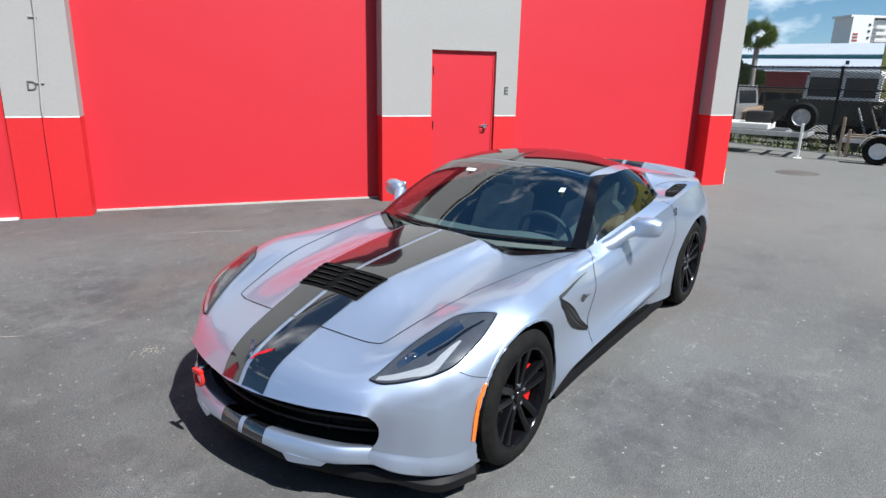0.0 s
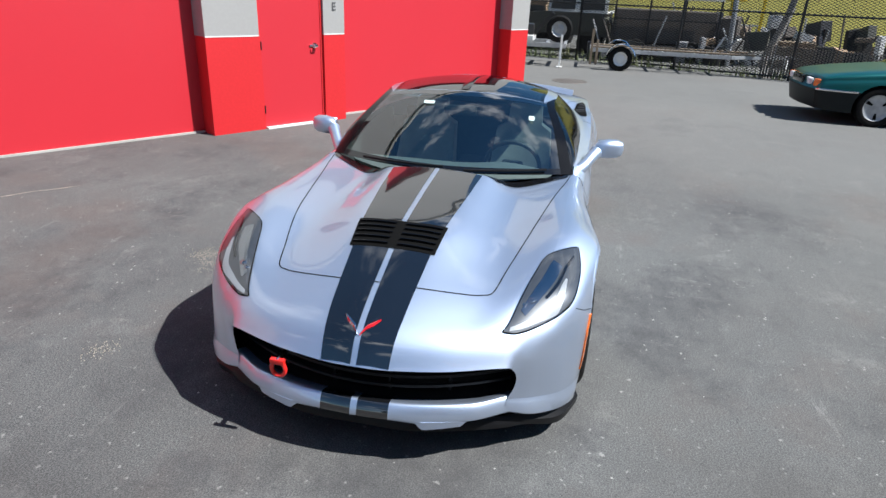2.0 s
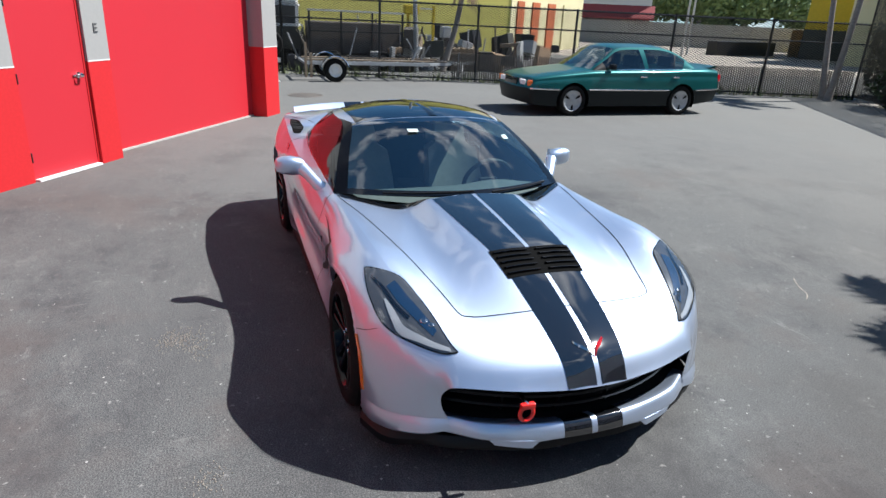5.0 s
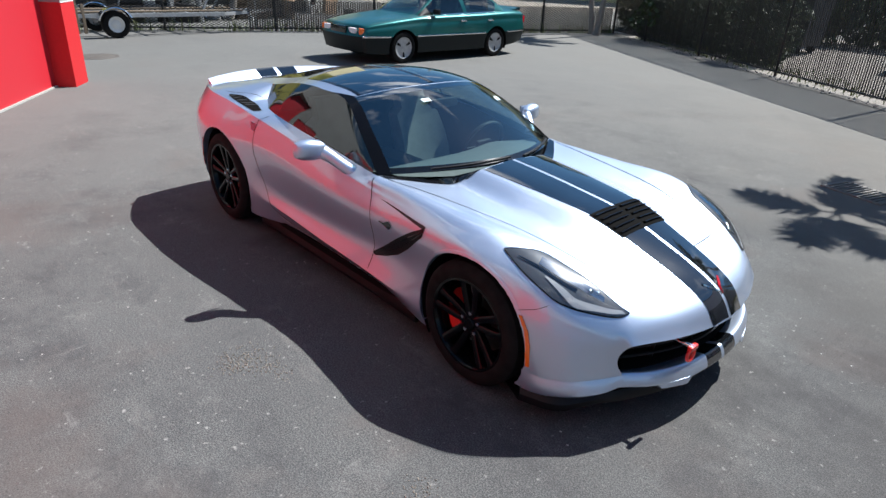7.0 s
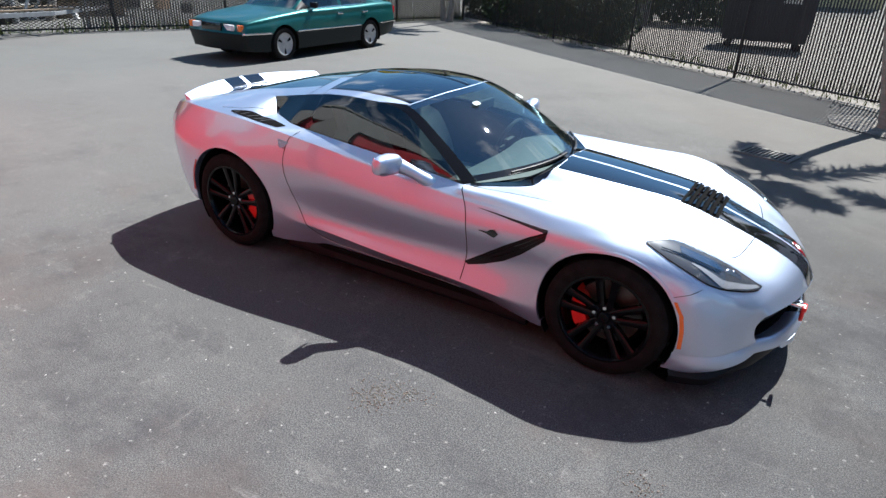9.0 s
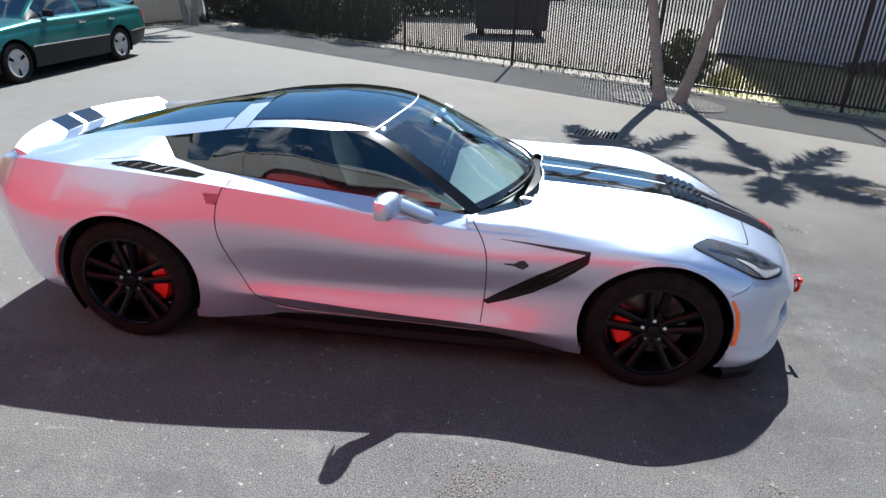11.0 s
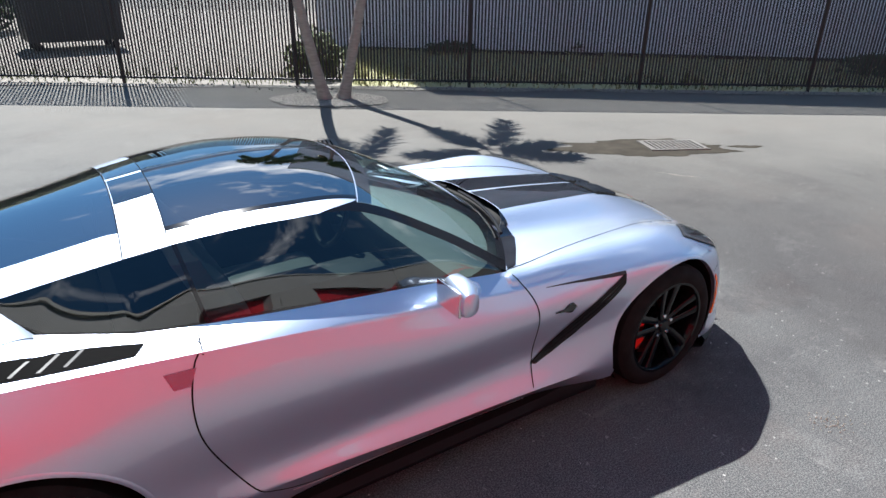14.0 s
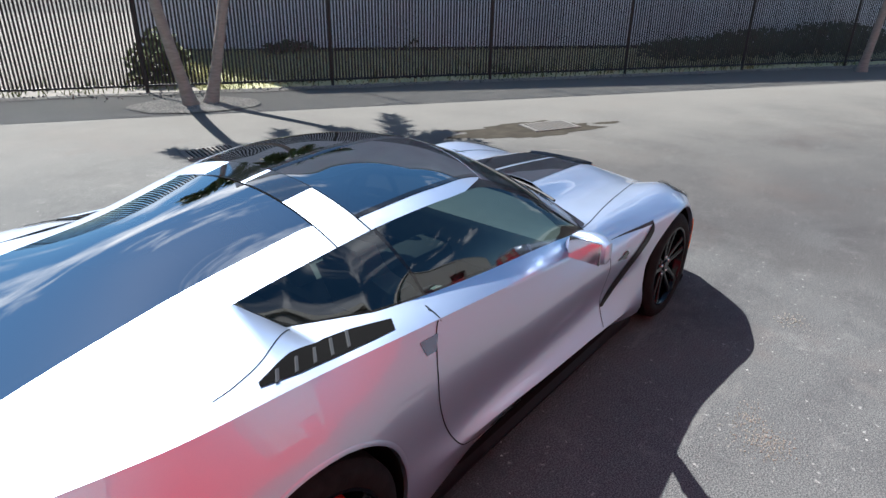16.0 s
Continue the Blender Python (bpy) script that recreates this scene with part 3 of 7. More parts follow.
FLARE = [(2.05, 0.60, 0.288), (1.99, 0.70, 0.275), (1.88, 0.825, 0.26), (1.71, 0.892, 0.26), (1.36, 0.915, 0.29), (1.0, 0.902, 0.25), (0.70, 0.902, 0.265), (0.43, 0.900, 0.280), (0.0, 0.898, 0.296), (-0.5, 0.896, 0.323), (-0.93, 0.898, 0.33), (-1.16, 0.912, 0.31), (-1.355, 0.925, 0.30), (-1.73, 0.90, 0.28), (-1.965, 0.80, 0.27), (-2.06, 0.70, 0.28)]
HEM = [(2.062, 0.585, 0.235), (2.0, 0.71, 0.20), (1.88, 0.828, 0.175), (1.715, 0.882, 0.155), (1.36, 0.89, 0.16), (1.0, 0.878, 0.15), (0.70, 0.852, 0.19), (0.43, 0.838, 0.205), (0.0, 0.832, 0.208), (-0.5, 0.842, 0.20), (-0.93, 0.878, 0.155), (-1.16, 0.88, 0.17), (-1.355, 0.885, 0.21), (-1.73, 0.86, 0.24), (-1.96, 0.77, 0.255), (-2.03, 0.68, 0.265)]
LINES = [HOOD0, HOOD1, HOOD2, CREST, SHOULDER, WIDEST, WAIST, FLARE, HEM]
MID = [(0.74, 0, 0.842), (0.42, 0, 1.028), (0.03, 0, 1.196), (-0.33, 0, 1.238), (-0.64, 0, 1.222), (-0.83, 0, 1.199), (-1.25, 0, 1.124), (-1.60, 0, 1.040), (-1.90, 0, 0.970), (-2.13, 0, 0.925)]
RAIL = [(0.425, 0.765, 0.815), (0.16, 0.69, 0.985), (-0.13, 0.598, 1.122), (-0.42, 0.602, 1.149), (-0.66, 0.578, 1.136), (-0.86, 0.551, 1.107), (-1.272, 0.504, 1.031), (-1.60, 0.555, 1.000), (-1.93, 0.60, 0.953), (-2.13, 0.615, 0.912)]
BELT_AT = [7.0, 7.42, 8.12, 8.80, 9.34, 9.82, 12.0]


def crest(u):
    """The crest, with a keen corner behind the window."""
    if 10 < u < 12:
        i = int(u)
        return Vector(CREST[i]).lerp(Vector(CREST[i + 1]), u - i)
    return along(CREST, u)


def skin(u, v):
    """The body's surface: u along the lines, v across them."""
    i = min(int(v), 7)
    p = [None] * 4
    for k in range(4):
        j = i - 1 + k
        if j < 0:
            q = along(HOOD1, u)
            p[k] = Vector((q.x, -q.y, q.z))
        elif j <= 8 and (j >= 3 or u <= 7):
            p[k] = crest(u) if j == 3 else along(LINES[j], u)
    if p[0] is None:
        p[0] = 2 * p[1] - p[2]
    if p[3] is None:
        p[3] = 2 * p[2] - p[1]
    keen = ramp(u, 5.2, 6.6) * (1 - 0.25 * ramp(u, 13.0, 15.0))
    if i == 3 and keen:
        p[3] = p[3].lerp(2 * p[2] - p[1] + Vector((0, 0.01, 0.012)), 0.8 * keen)
    if i == 4 and keen:
        p[0] = p[0].lerp(2 * p[1] - p[2], 0.8 * keen)
    sill = ramp(u, 4.8, 6.0) * (1 - ramp(u, 9.2, 10.0))
    if i == 6 and sill:
        p[3] = p[3].lerp(2 * p[2] - p[1] + Vector((0, 0.012, 0)), sill)
    if i == 7 and sill:
        p[0] = p[0].lerp(2 * p[1] - p[2], sill)
    return cr(*p, v - i)


def canopy(s, k):
    """The roof's surface from windshield to hatch: s along, k from the middle to the rail."""
    c, r = along(MID, s), along(RAIL, s)
    return Vector((c.x + (r.x - c.x) * k ** 1.9, r.y * k, c.z + (r.z - c.z) * k ** (2.3 - 0.6 * ramp(s, 4.4, 6.0))))


def side_window(s, m):
    """The side glass between rail and belt, m from 0 at the rail to 1 at the belt."""
    r, b = along(RAIL, s), crest(along([(q, 0, 0) for q in BELT_AT], s).x)
    p = r.lerp(b, m)
    p.y += 0.028 * math.sin(math.pi * m) * min(1.0, (r - b).length / 0.2) * (1 - 0.9 * ramp(s, 4.4, 5.5))
    return p


def both(bm):
    """Mirrors what is built on the left to the right."""
    ret = bmesh.ops.duplicate(bm, geom=bm.verts[:] + bm.edges[:] + bm.faces[:])
    vs = [g for g in ret["geom"] if isinstance(g, bmesh.types.BMVert)]
    fs = [g for g in ret["geom"] if isinstance(g, bmesh.types.BMFace)]
    for v in vs:
        v.co.y = -v.co.y
    bmesh.ops.reverse_faces(bm, faces=fs)
    return bm


def cut_arch(bm, cx, cz, r):
    """Opens a round wheel arch and gives it a turned-in lip."""
    inside = [f for f in bm.faces if abs(f.calc_center_median().y) > 0.6 and f.calc_center_median().z < cz + r + 0.05
              and math.hypot(f.calc_center_median().x - cx, f.calc_center_median().z - cz) < r]
    rim = {v for f in inside for v in f.verts}
    bmesh.ops.delete(bm, geom=inside, context="FACES")
    rim = [v for v in rim if v.is_valid and v.link_faces]
    for v in rim:
        d = Vector((v.co.x - cx, 0, v.co.z - cz))
        if d.length < r * 1.25 and v.is_boundary and (d.z > -0.13 or abs(d.x) > 0.9 * r):
            d = d.normalized() * r
            v.co.x, v.co.z = cx + d.x, cz + d.z


AXLE_F, AXLE_R, RAD_F, RAD_R = 1.355, -1.355, 0.327, 0.340
car = thing("sports_car", "low silver-blue two-seat sports coupe with twin black stripes", "car")

bm = bmesh.new()
sheet(bm, [[skin(u, v) for v in steps(3, 8, 60)] for u in steps(0, 15, 210)])
cut_arch(bm, AXLE_F, 0.33, 0.368)
cut_arch(bm, AXLE_R, 0.345, 0.385)
edge = [e for e in bm.edges if e.is_boundary and any(abs(math.hypot(v.co.x - cx, v.co.z - cz) - r) < 1e-4 for cx, cz, r in ((AXLE_F, 0.33, 0.368), (AXLE_R, 0.345, 0.385)) for v in e.verts)]
ret = bmesh.ops.extrude_edge_only(bm, edges=edge)
for g in ret["geom"]:
    if isinstance(g, bmesh.types.BMVert):
        g.co.y -= 0.05
both(bm)
for e in bm.edges:
    m = (e.verts[0].co + e.verts[1].co) / 2
    if -2.08 < m.x < 0.62 and abs(m.y) > 0.64 and len(e.link_faces) == 2 and e.calc_face_angle(0) > 0.12 and abs(e.verts[0].co.x - e.verts[1].co.x) > 0.005 and (m.z > 0.7 or (m.z < 0.36 and -0.8 < m.x < 0.9)):
        e.smooth = False
body = part("body", bm, M_PAINT, car, "silver-blue painted body sides")
bm = bmesh.new()
sheet(bm, [[skin(u, v) for v in steps(0, 3, 30)] for u in steps(0, 7, 90)])
both(bm)
bmesh.ops.remove_doubles(bm, verts=bm.verts, dist=0.0005)
hood = part("hood", bm, M_PAINT, car, "silver-blue hood with a raised middle")


def canopy_patch(name, s0, s1, k0, k1, material, label="", lift=0.0, ns=24, nk=20, edge=None, hand=0):
    """A piece of the roof's surface: whole across, or one side alone."""
    bm = bmesh.new()
    sheet(bm, [[canopy(q, k * (edge(q) if edge else 1)) + Vector((0, 0, lift)) for k in steps(k0, k1, nk)] for q in steps(s0, s1, ns)])
    if hand:
        for v in bm.verts:
            v.co.y *= hand
    else:
        both(bm)
        bmesh.ops.remove_doubles(bm, verts=bm.verts, dist=0.0003)
    return part(name, bm, material, car, label, out_from=(-0.4, 0, 0.3))


def glass_edge(s):
    """How far out the hatch glass reaches."""
    return 0.88 if s < 4.63 else 0.88 - 0.13 * ramp(s, 4.63, 5.3) - 0.07 * ramp(s, 5.3, 7.8)


canopy_patch("windshield", 0.0, 1.86, 0, 0.91, G_WIND, "tinted windshield reflecting sky and clouds")
canopy_patch("header_trim", 1.86, 2.025, 0, 0.91, G_ROOF, lift=0.0005)
canopy_patch("header_line", 2.025, 2.04, 0, 0.91, M_PAINT, "thin bright edge of the roof panel", lift=0.001, ns=3)
canopy_patch("roof_panel", 2.04, 4.63, 0, 0.88, G_ROOF, "smoked see-through roof panel", ns=44)
canopy_patch("halo_band", 4.63, 5.14, 0, 0.88, M_PAINT, "silver-blue band behind the roof panel")
canopy_patch("hatch_glass", 5.14, 7.85, 0, 1.0, G_HATCH, "dark tinted hatch glass reflecting sky", edge=glass_edge, ns=40)
canopy_patch("rear_deck", 7.85, 9.0, 0, 1.0, M_PAINT)
for hand in (1, -1):
    canopy_patch("windshield_pillar", 0.0, 2.04, 0.91, 1.0, M_WHEEL, nk=5, hand=hand)
    for name, material, label, low in (("roof_rail", M_PAINT, "silver-blue roof rail", False), ("pillar_cap", M_WHEEL, "", True)):
        bm = bmesh.new()
        rows = []
        for k in steps(0.88, 1.0, 12):
            tip = 2.045 + 0.50 * ((k - 0.88) / 0.12) ** 1.6
            rows.append([canopy(q, k) @ Matrix.Diagonal((1, hand, 1)) for q in (steps(2.04, tip, 8) if low else steps(tip, 5.14, 44))])
        sheet(bm, rows)
        part(name, bm, material, car, label)
    bm = bmesh.new()
    sheet(bm, [[canopy(q, glass_edge(q) + (1 - glass_edge(q)) * k) @ Matrix.Diagonal((1, hand, 1)) for k in steps(0, 1, 10)] for q in steps(5.14, 7.85, 40)])
    part("sail_panel", bm, M_PAINT, car, "silver-blue sail panel beside the hatch glass")


def canopy_gap(s, k0, k1, width=0.018):
    """A dark joint across the roof at one place along it."""
    for hand in (1, -1):
        bm = bmesh.new()
        sheet(bm, [[canopy(q, k) @ Matrix.Diagonal((1, hand, 1)) + Vector((0, 0.0015 * hand, 0.0018)) for k in steps(k0, k1, 30)] for q in (s - width, s + width)])
        part("panel_gap", bm, M_VOID, car)


canopy_gap(4.63, 0.0, 1.0, 0.011)
canopy_gap(5.14, 0.0, 1.0, 0.006)


def window_patch(name, s0, s1, m0, m1, material, label=""):
    for hand in (1, -1):
        bm = bmesh.new()
        sheet(bm, [[side_window(q, m) @ Matrix.Diagonal((1, hand, 1)) for m in steps(m0, m1, 10)] for q in steps(s0, s1, 40)])
        part(name, bm, material, car, label, out_from=(-0.4, 0, 0.6))


window_patch("door_glass", 0.2, 4.52, 0.0, 0.965, G_SIDE, "dark tinted door glass")
window_patch("window_post", 4.52, 4.60, 0.0, 1.0, M_GLOSSBLACK)
window_patch("quarter_glass", 4.60, 6.0, 0.0, 0.965, G_SIDE, "dark tinted quarter glass")
window_patch("belt_trim", 0.0, 6.0, 0.965, 1.0, M_GLOSSBLACK)

# ---- sports car: what lies on the skin ----
from mathutils import bvhtree

bm = bmesh.new()
for ob in (body, hood):
    bm.from_mesh(ob.data)
SKIN = bvhtree.BVHTree.FromBMesh(bm)
bm.free()


def down_on(x, y, lift):
    p, n, _, _ = SKIN.ray_cast(Vector((x, y, 3)), Vector((0, 0, -1)))
    if p is None:
        p, n, _, _ = SKIN.find_nearest(Vector((x, y, 0.7)))
    return p + lift * (n if n.z > 0 else -n)


def side_on(x, z, lift, hand):
    p, n, _, _ = SKIN.ray_cast(Vector((x, 3 * hand, z)), Vector((0, -hand, 0)))
    if p is None:
        p, n, _, _ = SKIN.find_nearest(Vector((x, 0.88 * hand, z)))
    return p + lift * (n if n.y * hand > 0 else -n)


def paced(points, n):
    """n + 1 places at even steps along a broken line."""
    pts = [Vector(p) for p in points]
    run = [0.0]
    for a, b in zip(pts, pts[1:]):
        run.append(run[-1] + (b - a).length)
    out = []
    for d in steps(0, run[-1], n):
        i = next((k for k in range(len(pts) - 1) if d <= run[k + 1] + 1e-9), len(pts) - 2)
        out.append(pts[i].lerp(pts[i + 1], (d - run[i]) / max(1e-9, run[i + 1] - run[i])))
    return out


def smoothed(points, n=6):
    return [along([(*p, 0) for p in points], t).xy for t in steps(0, len(points) - 1, n * (len(points) - 1))]


def laid(name, one, two, material, parent, label="", lift=0.002, n=40, m=8, hand=0, edge=0.0):
    """A patch on the skin between two lines: from above (hand 0) or from one side; edge turns its rim down."""
    bm = bmesh.new()
    rows = []
    for a, b in zip(paced(one, n), paced(two, n)):
        row = []
        for k in steps(0, 1, m):
            q = a.lerp(b, k)
            row.append(down_on(q.x, q.y, lift) if not hand else side_on(q.x, q.y, lift, hand))
        rows.append(row)
    sheet(bm, rows)
    if edge:
        ret = bmesh.ops.extrude_edge_only(bm, edges=[e for e in bm.edges if e.is_boundary])
        for g in ret["geom"]:
            if isinstance(g, bmesh.types.BMVert):
                q = SKIN.find_nearest(g.co)
                g.co = q[0] - edge * (g.co - q[0]).normalized()
    bmesh.ops.remove_doubles(bm, verts=bm.verts, dist=0.0002)
    return part(name, bm, material, parent, label, out_from=(0, 0, 0.2))


def seam(points, parent, width=0.005, lift=0.0012, hand=0, n=60):
    """A dark gap between two panels."""
    bm = bmesh.new()
    pts = paced(points, n)
    rows = []
    for i, p in enumerate(pts):
        d = (pts[min(i + 1, n)] - pts[max(i - 1, 0)]).normalized()
        off = Vector((-d.y, d.x)) * width / 2
        rows.append([down_on(q.x, q.y, lift) if not hand else side_on(q.x, q.y, lift, hand) for q in (p - off, p + off)])
    sheet(bm, rows)
    return part("panel_gap", bm, M_VOID, parent)


def flip_hand(p, hand):
    return Vector((p.x, p.y * hand, p.z))


# stripes and seams on the hood
for hand in (1, -1):
    outer = [(2.212, 0.14 * hand), (2.062, 0.157 * hand), (1.905, 0.168 * hand), (1.727, 0.18 * hand), (1.448, 0.208 * hand), (1.1, 0.24 * hand), (0.772, 0.262 * hand)]
    inner = [(2.224, 0.0125 * hand), (1.9, 0.0125 * hand), (0.775, 0.0135 * hand)]
    laid("stripe", outer, inner, M_STRIPE, hood, "gloss black racing stripe", n=90, m=8, lift=0.0022)
    cut = smoothed([(0.44, 0.755), (0.607, 0.728), (0.87, 0.677), (1.405, 0.588), (1.699, 0.52), (1.832, 0.487), (1.858, 0.445), (1.872, 0.39), (1.903, 0.168), (1.912, 0.0)])
    seam([(p.x, p.y * hand) for p in cut], hood, n=110)

# hood vent: black tray with four louvres a side
bm = bmesh.new()
rows = []
for x in steps(1.50, 1.705, 12):
    w = 0.217 - 0.09 * (x - 1.5)
    rows.append([down_on(x, y, 0.0036) for y in steps(-w, w, 24)])
sheet(bm, rows)
vent = part("hood_vent", bm, M_VOID, hood, "gloss black hood vent with louvres")
for hand in (1, -1):
    for i in range(5):
        x = 1.525 + 0.038 * i
        bm = bmesh.new()
        rows = []
        for y in steps(0.024, 0.20 - 0.003 * i, 10):
            p = down_on(x, y * hand, 0.004)
            rows.append([p + Vector((0.010, 0, 0.0)), p + Vector((0.012, 0, 0.009)), p + Vector((0.008, 0, 0.010)), p + Vector((-0.012, 0, 0.001))])
        sheet(bm, rows)
        part("louvre", bm, M_LOUVRE, vent)

# crossed-wing badge on the nose
for hand, material, label in ((1, M_REDLENS, "red badge wing"), (-1, M_LAMPSILVER, "chrome and black badge wing")):
    bm = bmesh.new()
    top = [(2.158, 0.002 * hand), (2.122, 0.022 * hand), (2.102, 0.048 * hand), (2.084, 0.072 * hand)]
    low = [(2.160, 0.006 * hand), (2.136, 0.026 * hand), (2.120, 0.051 * hand), (2.094, 0.074 * hand)]
    rows = [[down_on(a.x, a.y, 0.004), down_on((a.x + b.x) / 2, (a.y + b.y) / 2, 0.010), down_on(b.x, b.y, 0.004)] for a, b in zip(paced(top, 16), paced(low, 16))]
    sheet(bm, rows)
    part("badge", bm, material, hood, label)

# headlights: dark bowl, reflectors, light strip, clear cover
for hand in (1, -1):
    inner = smoothed([(2.003, 0.552), (1.955, 0.576), (1.82, 0.615), (1.70, 0.65), (1.60, 0.685), (1.53, 0.758), (1.476, 0.818)])
    outer = smoothed([(2.003, 0.556), (1.985, 0.61), (1.922, 0.692), (1.836, 0.776), (1.757, 0.822), (1.64, 0.838), (1.55, 0.834), (1.476, 0.822)])
    flip = lambda line: [(p[0], p[1] * hand) for p in line]
    lamp = laid("headlight", flip(inner), flip(outer), M_LAMPBOWL, car, "clear headlight with a dark bowl and white strip", lift=0.002, n=50, m=12)
    strip_a = smoothed([(1.993, 0.577), (1.962, 0.63), (1.918, 0.684), (1.852, 0.757), (1.80, 0.776), (1.745, 0.784), (1.695, 0.786)])
    strip_b = smoothed([(1.978, 0.58), (1.942, 0.628), (1.895, 0.678), (1.838, 0.733), (1.792, 0.75), (1.742, 0.764), (1.695, 0.778)])
    laid("light_strip", flip(strip_a), flip(strip_b), M_LAMPSTRIP, lamp, "white daytime light strip", lift=0.006, n=40, m=4)
    for x, y, r in ((1.87, 0.625, 0.018), (1.845, 0.652, 0.022)):
        bm = bmesh.new()
        bmesh.ops.create_uvsphere(bm, u_segments=16, v_segments=10, radius=r, matrix=Matrix.Translation(down_on(x, y * hand, -0.004)) @ Matrix.Diagonal((1, 1, 0.5, 1)))
        part("projector", bm, M_LAMPSILVER, lamp, "round chrome projector")
    half = lambda k: [Vector(a).lerp(Vector(b), k) for a, b in zip(paced(flip(inner), 30), paced(flip(outer), 30))]
    laid("reflector", half(0.22)[6:22], half(0.50)[6:22], M_LAMPSILVER, lamp, "chrome reflector", lift=0.004, n=24, m=3)
    laid("lamp_bezel", half(0.55)[12:27], half(0.62)[12:27], M_GLOSSBLACK, lamp, lift=0.007, n=24, m=2)
    laid("lamp_cover", flip(inner), flip(outer), G_LAMP, lamp, "clear cover", lift=0.014, n=50, m=14, edge=0.0)
    seam(flip([p for p in inner] + [p for p in outer][::-1]), lamp, width=0.0045, lift=0.0035, n=120)

# side details
for hand in (1, -1):
    seam(smoothed([(0.437, 0.806), (0.498, 0.713), (0.521, 0.62), (0.522, 0.45), (0.51, 0.29)]), body, hand=hand)
    seam(smoothed([(-0.775, 0.915), (-0.808, 0.862), (-0.832, 0.734), (-0.807, 0.584), (-0.703, 0.371), (-0.615, 0.302), (-0.45, 0.252), (-0.2, 0.236), (0.25, 0.231), (0.505, 0.238)]), body, hand=hand, n=90)
    # gill behind the front wheel
    upper = [(0.512, 0.394), (0.62, 0.468), (0.768, 0.575), (0.90, 0.66), (1.005, 0.716)]
    lower = [(0.540, 0.380), (0.64, 0.412), (0.755, 0.465), (0.865, 0.545), (1.0, 0.668)]
    gill = laid("side_gill", upper, lower, M_SATINBLACK, body, "black slanted side gill", lift=0.0025, n=30, m=6, hand=hand)
    for a, b in ((0.25, 0.3), (0.55, 0.6)):
        mid_a = [Vector(p).lerp(Vector(q), a) for p, q in zip(upper, lower)]
        mid_b = [Vector(p).lerp(Vector(q), b) for p, q in zip(upper, lower)]
        laid("fin", mid_a, mid_b, M_GLOSSBLACK, gill, lift=0.005, n=20, m=2, hand=hand)
    laid("crease_trim", [(0.575, 0.7335), (0.78, 0.7265), (1.005, 0.722)], [(0.58, 0.7315), (0.78, 0.7165), (1.005, 0.704)], M_TRIM, body, lift=0.0015, n=24, m=2, hand=hand)
    laid("side_emblem", [(0.605, 0.6245), (0.655, 0.626), (0.672, 0.640), (0.70, 0.648), (0.724, 0.628)], [(0.605, 0.6205), (0.655, 0.615), (0.675, 0.606), (0.70, 0.600), (0.724, 0.624)], M_GLOSSBLACK, body, "small dark fender emblem", lift=0.004, n=24, m=3, hand=hand)
    laid("marker_lamp", [(1.672, 0.535), (1.708, 0.47), (1.724, 0.39), (1.729, 0.288)], [(1.688, 0.535), (1.727, 0.47), (1.744, 0.39), (1.748, 0.29)], M_AMBER, body, "amber side marker", lift=0.006, n=24, m=4, hand=hand, edge=0.001)
    laid("rear_marker", [(-1.662, 0.59), (-1.712, 0.50), (-1.736, 0.42), (-1.746, 0.345)], [(-1.678, 0.59), (-1.728, 0.50), (-1.752, 0.42), (-1.762, 0.345)], M_REDLENS, body, "red side marker", lift=0.006, n=24, m=4, hand=hand, edge=0.001)
    laid("door_handle", [(-0.890, 0.868), (-0.872, 0.818)], [(-0.800, 0.863), (-0.826, 0.814)], M_POCKET, body, "recessed door handle pocket", lift=0.0025, n=8, m=8, hand=hand)
    # shoulder intake behind the window
    far_side = [(-1.40, 0.785), (-1.27, 0.742), (-1.14, 0.728), (-1.05, 0.742), (-0.912, 0.785)]
    near_side = [(-1.405, 0.800), (-1.29, 0.818), (-1.15, 0.822), (-1.04, 0.830), (-0.945, 0.832)]
    intake = laid("shoulder_intake", [(x, y * hand) for x, y in far_side], [(x, y * hand) for x, y in near_side], M_VOID, body, "black louvred shoulder intake", lift=0.003, n=36, m=6)
    for i in range(5):
        x = -1.345 + 0.062 * i
        bm = bmesh.new()
        rows = []
        for y in steps(0.775 - 0.011 * min(i, 3), 0.812, 5):
            p = down_on(x + (0.79 - y) * 0.75, y * hand, 0.003)
            rows.append([p + Vector((-0.007, 0, 0)), p + Vector((-0.003, 0, 0.003)), p + Vector((0.006, 0, 0.0005))])
        sheet(bm, rows)
        part("louvre", bm, M_SLATGREY, intake)
    # the door's rear gap runs on over the ledge to the window
    seam([(-0.775, 0.872 * hand), (-0.768, 0.80 * hand)], body, n=12)
    # bumper joint between headlight and wheel arch
    seam([(1.775, 0.603), (1.735, 0.578), (1.665, 0.556)], body, width=0.0025, hand=hand, n=20)
    seam([(x, y * hand) for x, y in smoothed([(-1.175, 0.625), (-1.333, 0.722), (-1.45, 0.76), (-1.52, 0.77)])], body, width=0.0028)
    # wing mirror
    bm = bmesh.new()
    rows = []
